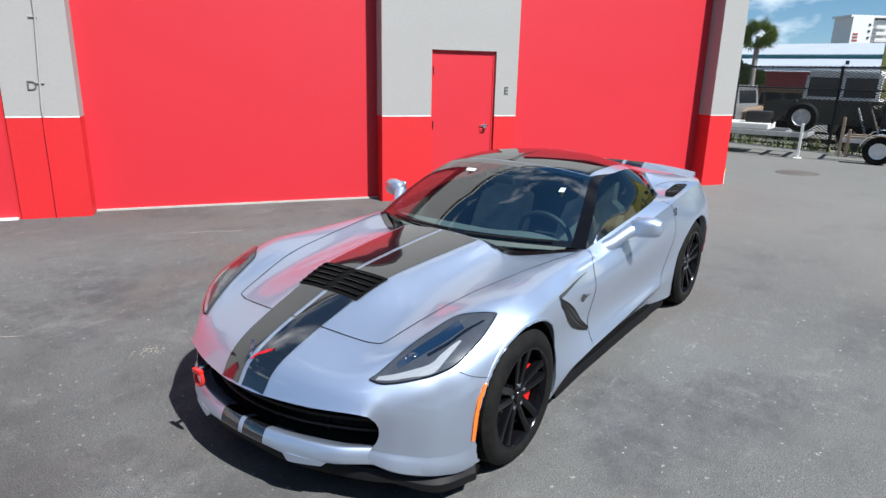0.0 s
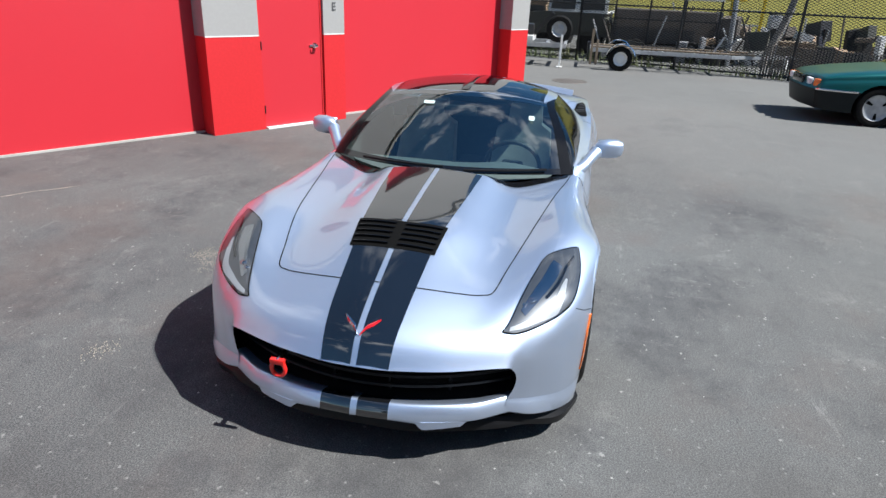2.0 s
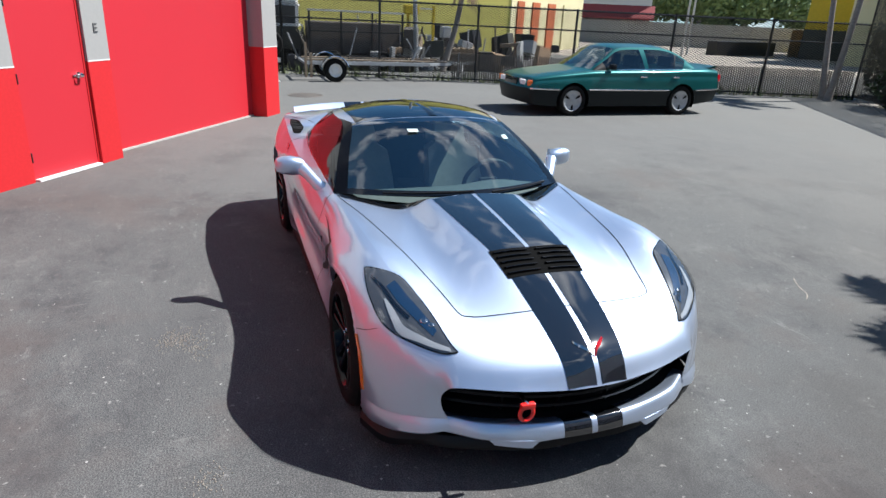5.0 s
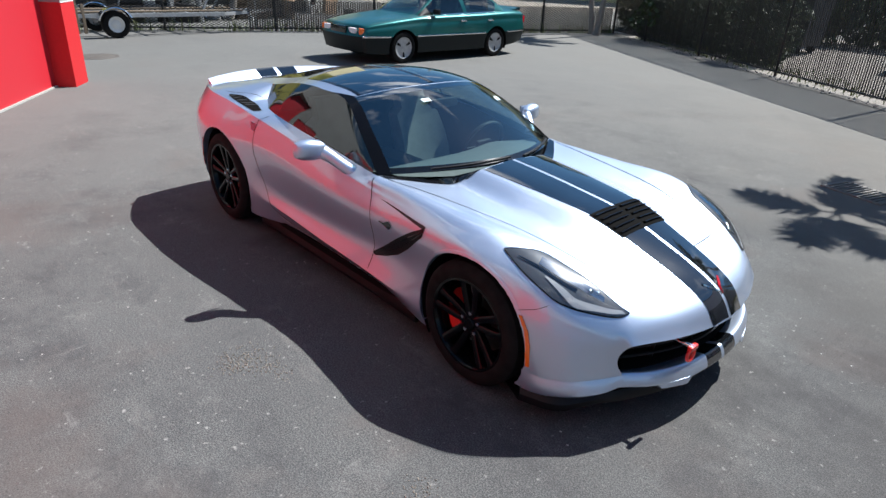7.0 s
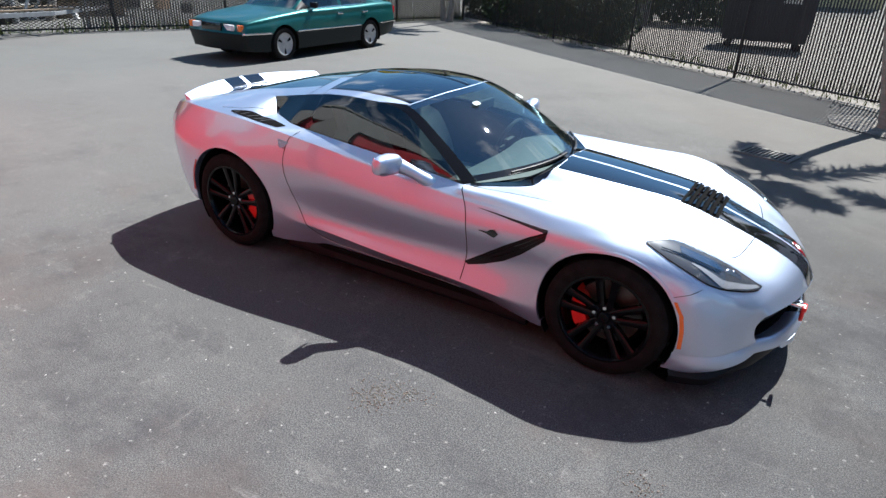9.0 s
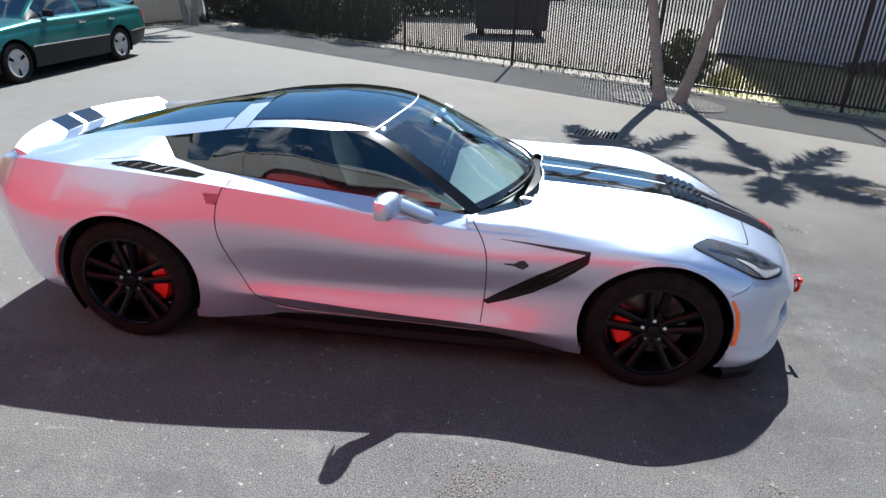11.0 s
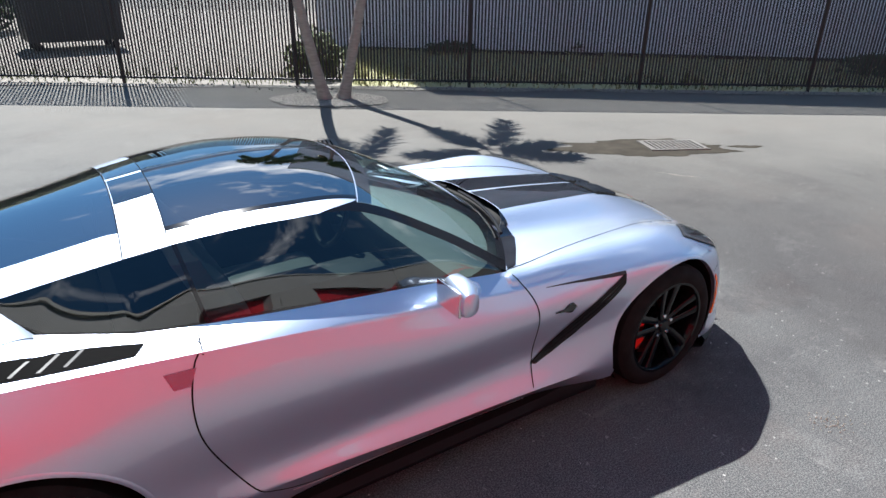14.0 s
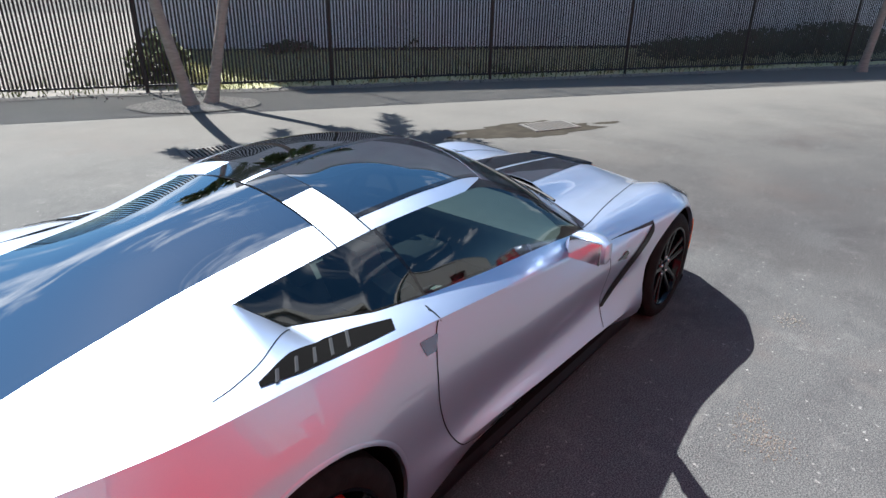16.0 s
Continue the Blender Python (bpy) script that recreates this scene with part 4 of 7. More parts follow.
    for k, (w, rx, rz, cx, cz) in enumerate(((0.888, 0.010, 0.012, 0.068, 0.884), (0.893, 0.034, 0.042, 0.065, 0.886), (0.918, 0.054, 0.056, 0.058, 0.890), (0.975, 0.060, 0.062, 0.048, 0.894), (1.03, 0.055, 0.058, 0.039, 0.896), (1.063, 0.039, 0.043, 0.034, 0.896), (1.074, 0.012, 0.014, 0.032, 0.896))):
        row = []
        for j in range(24):
            a = 2 * math.pi * j / 24
            c, s = math.cos(a), math.sin(a)
            row.append(Vector((cx + rx * (abs(c) ** 0.75) * (1 if c > 0 else -0.62), w * hand, cz + rz * (abs(s) ** 0.7) * (1 if s > 0 else -1))))
        rows.append(row)
    vs = sheet(bm, rows, ring=True)
    bm.faces.new(vs[0])
    bm.faces.new(vs[-1])
    for v in bm.verts:
        v.co.z += 0.012
    mirror = part("wing_mirror", bm, M_PAINT, car, "silver-blue wing mirror housing")
    bm = bmesh.new()
    pts = [Vector((0.235, 0.79 * hand, 0.785)), Vector((0.20, 0.83 * hand, 0.815)), Vector((0.13, 0.875 * hand, 0.862)), Vector((0.08, 0.905 * hand, 0.887))]
    tube(bm, [along(pts, t) for t in steps(0, 3, 12)], [0.044 - 0.008 * math.sin(math.pi * t / 12) for t in range(13)], n=16)
    part("mirror_arm", bm, M_PAINT, mirror)
    bm = bmesh.new()
    box(bm, (0.009, 0.976 * hand, 0.905), (0.01, 0.14, 0.094), 0.004)
    part("mirror_glass", bm, M_CHROME, mirror, "mirror glass")
    # sill skirt
    bm = bmesh.new()
    rows = []
    for x in steps(0.93, -0.86, 40):
        f = ramp(x, 0.55, 0.93) * 0.03 + ramp(-x, 0.5, 0.86) * 0.03
        rows.append([Vector((x, (0.826 + f) * hand, 0.215 - f)), Vector((x, (0.845 + f) * hand, 0.175 - 0.5 * f)), Vector((x, (0.868 + 0.3 * f) * hand, 0.138)), Vector((x, (0.866 + 0.3 * f) * hand, 0.120)), Vector((x, 0.78 * hand, 0.116))])
    sheet(bm, rows)
    # off-white strip stands in for light caught by the door's lower edge
    laid("sill_edge", [(-0.56, 0.268), (-0.42, 0.246), (-0.012, 0.233), (0.495, 0.224)], [(-0.56, 0.261), (-0.42, 0.2385), (-0.012, 0.2255), (0.495, 0.2165)], M_LAMPGLINT, body, "painted glint along the edge under the door", lift=0.004, n=40, m=1, hand=hand)
    part("side_skirt", bm, M_SKIRT, car, "satin black side skirt")
    # rolled lip round each wheel arch
    for cx, cz, r in ((AXLE_F, 0.33, 0.368), (AXLE_R, 0.345, 0.385)):
        bm = bmesh.new()
        rows = []
        for a in steps(0.06, math.pi - 0.06, 60):
            c, q = math.cos(a), math.sin(a)
            fade = min(1.0, 6 * math.sin(a))
            rows.append([side_on(cx + (r + d) * c, cz + (r + d) * q, h * fade, hand) for d, h in ((0.002, 0.0015), (0.005, 0.0025), (0.014, 0.002), (0.017, 0.0004))])
        sheet(bm, rows)
        part("arch_lip", bm, M_PAINT, body, "silver-blue rolled arch lip")
    # wheel well
    for cx, cz, r in ((AXLE_F, 0.33, 0.366), (AXLE_R, 0.345, 0.383)):
        bm = bmesh.new()
        sheet(bm, [[(cx + r * math.cos(a), w * hand, max(0.12, cz + r * math.sin(a))) for a in steps(-0.6, math.pi + 0.6, 30)] for w in (0.50, 0.885)])
        vs = [bm.verts.new((cx + r * math.cos(a), 0.50 * hand, max(0.12, cz + r * math.sin(a)))) for a in steps(-0.6, math.pi + 0.6, 30)]
        bm.faces.new(vs)
        part("wheel_well", bm, M_VOID, car)

# nose: grille opening, bars, lower lip, splitter
bm = bmesh.new()
rows = []
for t in steps(-1, 1, 40):
    w = 0.63 * t
    x = 2.19 - 0.36 * t * t * 0.55
    rows.append([(x + 0.03, w, 0.452), (x - 0.10, w * 0.97, 0.44), (x - 0.11, w * 0.97, 0.29), (x + 0.015, w * 0.98, 0.262)])
sheet(bm, rows)
grille = part("grille", bm, M_VOID, car, "dark wide nose grille")
for z, dx in ((0.375, -0.045), (0.325, -0.05)):
    bm = bmesh.new()
    tube(bm, [(2.19 - 0.198 * t * t + dx, 0.60 * t, z) for t in steps(-1, 1, 30)], 0.010, 6)
    part("grille_bar", bm, M_SATINBLACK, grille)
for y in (-0.36, -0.12, 0.12, 0.36):
    bm = bmesh.new()
    box(bm, (2.12 - 0.2 * (y / 0.6) ** 2, y, 0.36), (0.02, 0.012, 0.14), 0.003)
    part("grille_strut", bm, M_SATINBLACK, grille)


def lip(t, k):
    """The band under the grille: t across, k from its top to its underside."""
    w = 0.625 * t
    x = 2.235 - 0.165 * abs(t) ** 2.2 - 0.028 * ramp(abs(t), 0.75, 1.0)
    dip = -0.012 * math.exp(-((abs(t) - 0.5) / 0.16) ** 2)
    pts = [(x - 0.09, 0.272), (x - 0.035, 0.292), (x - 0.012, 0.285), (x + 0.006, 0.245 + dip), (x - 0.006, 0.222 + dip), (x - 0.10, 0.205)]
    q = along([(a, 0, b) for a, b in pts], k * 5)
    return Vector((q.x, w, q.z))


for t0, t1, material, label in ((-1, -0.23, M_PAINT, "silver-blue lower lip"), (-0.23, -0.022, M_STRIPE, "black stripe on the lip"), (-0.022, 0.022, M_PAINT, ""), (0.022, 0.23, M_STRIPE, "black stripe on the lip"), (0.23, 1, M_PAINT, "silver-blue lower lip")):
    bm = bmesh.new()
    sheet(bm, [[lip(t, k) for k in steps(0, 1, 20)] for t in steps(t0, t1, 24)])
    part("lower_lip", bm, material, car, label)
for hand in (1, -1):
    bm = bmesh.new()
    rows = []
    for t in steps(0, 1, 16):
        w = 0.24 + 0.22 * t
        h = min(1.0, t / 0.2) * (1 - 0.45 * t) * min(1.0, (1 - t) / 0.12)
        x = 2.237 - 0.165 * (w / 0.625) ** 2.2
        rows.append([(x - 0.03, w * hand, 0.232), (x + 0.008 * h, w * hand, 0.232 - 0.004 * h), (x + 0.012 * h, w * hand, 0.232 - 0.042 * h), (x - 0.04, w * hand, 0.226 - 0.042 * h)])
    sheet(bm, rows)
    part("winglet", bm, M_PAINT, car, "small silver-blue winglet under the lip")
bm = bmesh.new()
rows = []
for t in steps(-1, 1, 60):
    a = abs(t)
    e = along([(2.175, 0, 0), (2.165, 0.25, 0), (2.06, 0.57, 0), (1.975, 0.70, 0), (1.865, 0.822, 0), (1.71, 0.888, 0)], a * 5)
    w, x = e.y * (1 if t > 0 else -1), e.x
    g = ramp(a, 0.5, 0.8)
    rows.append([(x - 0.16, w * 0.9, 0.205), (x - 0.015, w * 0.985, 0.195 - 0.02 * a), (x + 0.012 * g, w + 0.012 * g * (1 if t > 0 else -1), 0.16 - 0.03 * g), (x + 0.004 * g, w + 0.008 * g * (1 if t > 0 else -1), 0.138 - 0.05 * g), (x - 0.22, w * 0.9, 0.13 - 0.04 * g)])
sheet(bm, rows)
part("splitter", bm, M_SATINBLACK, car, "satin black front splitter")
# chin that runs on round the corner to the wheel arch
for hand in (1, -1):
    bm = bmesh.new()
    rows = []
    for u in steps(0, 3.0, 24):
        a, b = along(FLARE, u), along(HEM, u)
        d = along(HEM, u + 0.05) - along(HEM, u - 0.05 if u > 0.05 else u)
        n = Vector((d.y, -d.x, 0)).normalized()
        n = n if n.y > 0 else -n
        f = 1 - 0.6 * ramp(u, 2.6, 3.0)
        ring = [a + n * 0.001, a.lerp(b, 0.2) + n * 0.004 * f, a.lerp(b, 0.4) + n * 0.009 * f, a.lerp(b, 0.9) + n * 0.009 * f, b + n * 0.003]
        rows.append([flip_hand(p, hand) for p in ring])
    sheet(bm, rows)
    part("chin", bm, M_PAINT, car, "silver-blue chin under the bumper corner")
# red tow ring
bm = bmesh.new()
R = [(2.215, -0.326 + 0.030 * math.cos(a), 0.375 + 0.034 * math.sin(a)) for a in steps(0, 2 * math.pi, 24)]
tube(bm, R, 0.009, 8)
tow = part("tow_ring", bm, M_CALIPER, car, "red anodised tow ring")
bm = bmesh.new()
tube(bm, [(2.08, -0.326, 0.415), (2.225, -0.326, 0.415)], 0.011, 10)
part("tow_bolt", bm, M_CHROME, tow)
bm = bmesh.new()
box(bm, (2.218, -0.326, 0.412), (0.022, 0.062, 0.024), 0.005)
part("tow_clamp", bm, M_CALIPER, tow)

# tail: rear fascia, spoiler
bm = bmesh.new()
rows = []
for v in steps(3, 8, 30):
    e = skin(15, v)
    rows.append([Vector((e.x - 0.09 * (1 - t * t), e.y * t, e.z)) for t in steps(-1, 1, 24)])
sheet(bm, rows)
part("rear_fascia", bm, M_PAINT, car)

def blade(t, k):
    """The tail spoiler: t across, k round its section."""
    w = 0.70 * t
    xr = -2.195 + 0.190 * abs(t) ** 2.2
    zt = 0.990 - 0.018 * t * t
    pts = [(xr + 0.105, zt - 0.085), (xr + 0.098, zt - 0.060), (xr + 0.090, zt - 0.048), (xr + 0.006, zt - 0.001), (xr - 0.002, zt - 0.002), (xr - 0.004, zt - 0.014), (xr + 0.02, zt - 0.085)]
    q = along([(a, 0, b) for a, b in pts], k * 6)
    return Vector((q.x, w, q.z))


for t0, t1, material, label in ((-1, -0.27, M_PAINT, "silver-blue tail spoiler"), (-0.27, -0.025, M_STRIPE, ""), (-0.025, 0.025, M_PAINT, ""), (0.025, 0.27, M_STRIPE, ""), (0.27, 1, M_PAINT, "silver-blue tail spoiler")):
    bm = bmesh.new()
    vs = sheet(bm, [[blade(t, k) for k in steps(0, 1, 24)] for t in steps(t0, t1, 20)])
    if abs(t0) == 1:
        bm.faces.new(vs[0])
    if t1 == 1:
        bm.faces.new(vs[-1])
    part("spoiler", bm, material, car, label)
for hand in (1, -1):
    bm = bmesh.new()
    sheet(bm, [[canopy(s, k) @ Matrix.Diagonal((1, hand, 1)) + Vector((0, 0, 0.0025)) for k in steps(0.025, 0.44, 8)] for s in steps(4.64, 5.13, 8)])
    part("halo_stripe", bm, M_STRIPE, car, "gloss black stripe on the band")
    # black edge and middle spine of the roof panel
    bm = bmesh.new()
    sheet(bm, [[canopy(s, k) @ Matrix.Diagonal((1, hand, 1)) + Vector((0, 0, 0.002)) for k in steps(0.845, 0.88, 3)] for s in steps(2.04, 4.63, 30)])
    part("roof_edge", bm, M_GLOSSBLACK, car)
# raised spine along the middle of the roof panel
bm = bmesh.new()
sheet(bm, [[canopy(s, abs(y) / 0.6) @ Matrix.Diagonal((1, 1 if y >= 0 else -1, 1)) + Vector((0, 0, h)) for y, h in ((-0.03, 0.0), (-0.012, 0.004), (0.012, 0.004), (0.03, 0.0))] for s in steps(2.1, 4.62, 30)])
part("roof_spine", bm, M_GLOSSBLACK, car)

# floor and inside
bm = bmesh.new()
box(bm, (0.0, 0, 0.16), (4.0, 1.2, 0.05))
box(bm, (0.0, 0, 0.19), (1.95, 1.70, 0.04))
box(bm, (-1.95, 0, 0.30), (0.34, 1.3, 0.1))
box(bm, (1.80, 0, 0.2), (0.2, 1.35, 0.06))
part("underbody", bm, M_VOID, car, smooth=False)
bm = bmesh.new()
sheet(bm, [[(x, w, z) for w, z in ((-0.76, 0.90 if x < 0 else 0.80), (-0.74, 0.5), (-0.70, 0.26), (0.70, 0.26), (0.74, 0.5), (0.76, 0.90 if x < 0 else 0.80))] for x in (0.75, 0.2, -0.4, -0.9)])
box(bm, (-0.95, 0, 0.575), (0.04, 1.30, 0.65))
box(bm, (-1.42, 0, 0.80), (0.95, 1.0, 0.03))
box(bm, (0.9, 0, 0.45), (0.05, 1.4, 0.45))
part("cabin_lining", bm, M_LINING, car, "grey cabin lining", smooth=False)
bm = bmesh.new()
rows = []
for t in steps(-1, 1, 24):
    hump = 0.03 * math.exp(-((t * 0.7 - 0.36) / 0.18) ** 2)
    rows.append([(0.70 - 0.26 * t * t, 0.62 * t, 0.785), (0.52 - 0.12 * t * t, 0.66 * t, 0.80 + hump * 0.4), (0.34, 0.69 * t, 0.80 + hump), (0.25, 0.70 * t, 0.775 + hump), (0.23, 0.70 * t, 0.68), (0.30, 0.70 * t, 0.50)])
sheet(bm, rows)
part("dashboard", bm, M_DASH, car, "grey dashboard")
bm = bmesh.new()
box(bm, (-0.15, 0, 0.47), (0.95, 0.20, 0.30), 0.03)
part("console", bm, M_TRIM, car)
for hand in (1, -1):
    bm = bmesh.new()
    box(bm, (-0.18, 0.37 * hand, 0.40), (0.50, 0.46, 0.16), 0.05)
    seat = part("seat", bm, M_LEATHER, car, "grey leather bucket seat")
    bm = bmesh.new()
    rows = []
    for t in steps(0, 1, 14):
        x, z = -0.42 - 0.26 * t, 0.42 + 0.60 * t
        hw = 0.24 - 0.05 * t - (0.07 if t > 0.78 else 0)
        bow = 0.05 * math.sin(math.pi * min(t * 1.2, 1))
        rows.append([(x - 0.09, -hw + 0.37 * hand, z), (x + bow, -hw + 0.37 * hand, z), (x - 0.01, -hw * 0.55 + 0.37 * hand, z), (x - 0.01, hw * 0.55 + 0.37 * hand, z), (x + bow, hw + 0.37 * hand, z), (x - 0.09, hw + 0.37 * hand, z)])
    vs = sheet(bm, rows, ring=True)
    bm.faces.new(vs[-1])
    part("seat_back", bm, M_LEATHER, seat)
bm = bmesh.new()
tube(bm, [(0.15 + 0.06 * math.sin(a), 0.37 + 0.18 * math.cos(a), 0.76 + 0.17 * math.sin(a)) for a in steps(0, 2 * math.pi, 32)], 0.015, 8)
wheel_rim = part("steering_wheel", bm, M_TRIM, car, "dark steering wheel")
bm = bmesh.new()
box(bm, (0.16, 0.37, 0.75), (0.05, 0.14, 0.10), 0.02)
box(bm, (0.16, 0.37, 0.75), (0.02, 0.34, 0.03), 0.006)
part("hub", bm, M_TRIM, wheel_rim)
bm = bmesh.new()
box(bm, (0.13, 0, 1.095), (0.03, 0.22, 0.06), 0.012)
part("inside_mirror", bm, M_TRIM, car)
for y, z, w, h in ((-0.20, 1.133, 0.07, 0.035), (0.47, 1.075, 0.035, 0.05)):
    bm = bmesh.new()
    c = min((canopy(s, abs(y) / 0.66) for s in steps(1.0, 1.86, 60)), key=lambda p: abs(p.z - z))
    c.y = y
    n = (canopy(1.8, 0.3) - canopy(1.4, 0.3)).normalized()
    sheet(bm, [[c + n * a * h + Vector((0.004, b * w, 0.008)) for b in (-0.5, 0.5)] for a in (-0.5, 0.5)])
    part("sticker", bm, M_STICKER, car, "small pale windshield sticker")
# wipers and cowl
bm = bmesh.new()
rows = []
for t in steps(-1, 1, 40):
    e = along([(0.70, 0, 0.835), (0.69, 0.27, 0.82), (0.56, 0.46, 0.775), (0.42, 0.765, 0.80)], abs(t) * 3)
    f = along([(0.80, 0, 0.84), (0.80, 0.27, 0.825), (0.68, 0.45, 0.765), (0.50, 0.745, 0.785)], abs(t) * 3)
    rows.append([Vector((f.x, f.y * (1 if t > 0 else -1), f.z)), Vector((e.x, e.y * (1 if t > 0 else -1), e.z - 0.004))])
sheet(bm, rows)
part("cowl", bm, M_SATINBLACK, car, "black cowl panel")
# its front edge stands over the hood, further ahead beside the stripes
ahead = [(0.50, 0.735), (0.63, 0.58), (0.72, 0.46), (0.735, 0.40), (0.752, 0.27), (0.755, 0.10)]
behind = [(0.44, 0.75), (0.52, 0.60), (0.60, 0.46), (0.63, 0.40), (0.70, 0.27), (0.715, 0.10)]
turned = lambda line: line + [(x, -y) for x, y in line[::-1]]
laid("cowl_edge", turned(ahead), turned(behind), M_GLOSSBLACK, car, "gloss black cowl edge", lift=0.004, n=90, m=4)
canopy_patch("windshield_border", 0.0, 0.14, 0, 0.91, M_GLOSSBLACK, "black border of the windshield", lift=0.0012, ns=4)
for y0, y1 in ((-0.50, 0.02), (0.14, 0.60)):
    bm = bmesh.new()
    pts = [canopy(0.03 + 0.05 * t, abs(y0 + (y1 - y0) * t) / 0.75) @ Matrix.Diagonal((1, 1 if y0 + (y1 - y0) * t > 0 else -1, 1)) + Vector((0.012, 0, 0.014)) for t in steps(0, 1, 12)]
    tube(bm, pts, 0.008, 6)
    part("wiper", bm, M_SATINBLACK, car, "black wiper blade")


def wheel(cx, hand, radius, width, face):
    """One wheel with tyre, five split spokes, disc and caliper; face is how far out its rim stands."""
    at = Vector((cx, 0, radius))
    rr = radius - 0.086

    def place(bm):
        for v in bm.verts:
            v.co.y *= hand
            v.co += at
        return bm

    bm = bmesh.new()
    lathe(bm, [(rr, face - 0.006), (rr + 0.004, face - 0.001), (rr - 0.010, face - 0.001), (rr - 0.018, face - 0.012), (rr - 0.024, face - 0.06), (rr - 0.028, face - width + 0.02), (rr, face - width + 0.006)], 64)
    rim = part("wheel", place(bm), M_WHEEL, car, "gloss black split-spoke wheel")
    bm = bmesh.new()
    prof = [(rr - 0.006, face - width + 0.006), (rr + 0.035, face - width - 0.004), (radius - 0.022, face - width + 0.004), (radius - 0.004, face - width + 0.022), (radius, face - width * 0.72), (radius - 0.004, face - width * 0.71), (radius - 0.004, face - width * 0.69), (radius, face - width * 0.68),
            (radius, face - width * 0.34), (radius - 0.004, face - width * 0.33), (radius - 0.004, face - width * 0.31), (radius, face - width * 0.30), (radius - 0.004, face - 0.022), (radius - 0.022, face - 0.004), (rr + 0.045, face + 0.006), (rr + 0.012, face + 0.004), (rr - 0.004, face - 0.004)]
    lathe(bm, prof, 72)
    part("tyre", place(bm), M_RUBBER, rim, "black low-profile tyre")
    for i in range(5):
        for fork in (-1, 1):
            bm = bmesh.new()
            rows = []
            for t in steps(0, 1, 10):
                r = 0.035 + (rr - 0.045) * t
                a = 2 * math.pi * i / 5 + 0.35 + fork * (0.34 - 0.15 * t ** 0.6)
                hw = 0.016 + 0.004 * t + 0.008 * ramp(t, 0.85, 1)
                y = face - 0.030 + 0.022 * t ** 1.4
                c, s = Vector((math.cos(a), 0, math.sin(a))), Vector((-math.sin(a), 0, math.cos(a)))
                rows.append([c * r + s * hw * k + Vector((0, y + d, 0)) for k, d in ((-1, -0.035), (-1, -0.004), (-0.7, 0), (0.7, 0), (1, -0.004), (1, -0.035))])
            sheet(bm, rows)
            part("spoke", place(bm), M_WHEEL, rim)
    bm = bmesh.new()
    lathe(bm, [(0.0, face - 0.022), (0.028, face - 0.022), (0.032, face - 0.026), (0.034, face - 0.036), (0.075, face - 0.040), (0.08, face - 0.07)], 32)
    part("hub", place(bm), M_WHEEL, rim)
    for i in range(5):
        a = 2 * math.pi * i / 5 + 0.35
        bm = bmesh.new()
        lathe(bm, [(0.0, face - 0.026), (0.009, face - 0.026), (0.011, face - 0.03), (0.011, face - 0.05)], 10, (0.055 * math.cos(a), 0, 0.055 * math.sin(a)))
        part("lug_nut", place(bm), M_CHROME, rim)
    bm = bmesh.new()
    lathe(bm, [(0.07, face - 0.11), (0.172, face - 0.11), (0.172, face - 0.135), (0.07, face - 0.135)], 48)
    part("brake_disc", place(bm), M_ROTOR, rim, "steel brake disc")
    bm = bmesh.new()
    rows = []
    back = -1 if cx > 0 else 1
    for a in steps(-0.62, 0.55, 14):
        c = Vector((back * math.cos(a), 0, math.sin(a)))
        rows.append([c * 0.105 + Vector((0, face - 0.085, 0)), c * 0.112 + Vector((0, face - 0.060, 0)), c * 0.186 + Vector((0, face - 0.060, 0)), c * 0.198 + Vector((0, face - 0.085, 0)), c * 0.198 + Vector((0, face - 0.15, 0))])
    vs = sheet(bm, rows)
    bm.faces.new(vs[0])
    bm.faces.new(vs[-1])
    part("caliper", place(bm), M_CALIPER, rim, "red brake caliper")
    bm = bmesh.new()
    lathe(bm, [(0.0, face - 0.18), (rr - 0.03, face - 0.18)], 40)
    part("wheel_back", place(bm), M_VOID, rim)


for hand in (1, -1):
    wheel(AXLE_F, hand, RAD_F, 0.245, 0.915)
    wheel(AXLE_R, hand, RAD_R, 0.285, 0.918)

# ---- slatted fence along the yard ----
FENCE_O, FENCE_D, PITCH, FENCE_H = Vector((0.38, 10.10, 0)), Vector((0.846, -0.533, 0)), 3.08, 2.87
FENCE_N = Vector((-0.533, -0.846, 0))


def fence_at(k):
    return FENCE_O + FENCE_D * (PITCH * k)


fence = thing("slatted_fence", "tall black chain-link fence with dark privacy slats", "fence")
K0, K1 = -3.75, 7.0
posts = [K0] + [k for k in range(-3, 8)]
for k in posts:
    p = fence_at(k)
    bm = bmesh.new()
    tube(bm, [p, p + Vector((0, 0, FENCE_H + 0.03))], 0.03, 10)
    part("post", bm, M_BLACKMETAL, fence)
for z in (0.12, FENCE_H):
    bm = bmesh.new()
    tube(bm, [fence_at(K0) + Vector((0, 0, z)), fence_at(K1) + Vector((0, 0, z))], 0.02, 8)
    part("rail", bm, M_BLACKMETAL, fence)


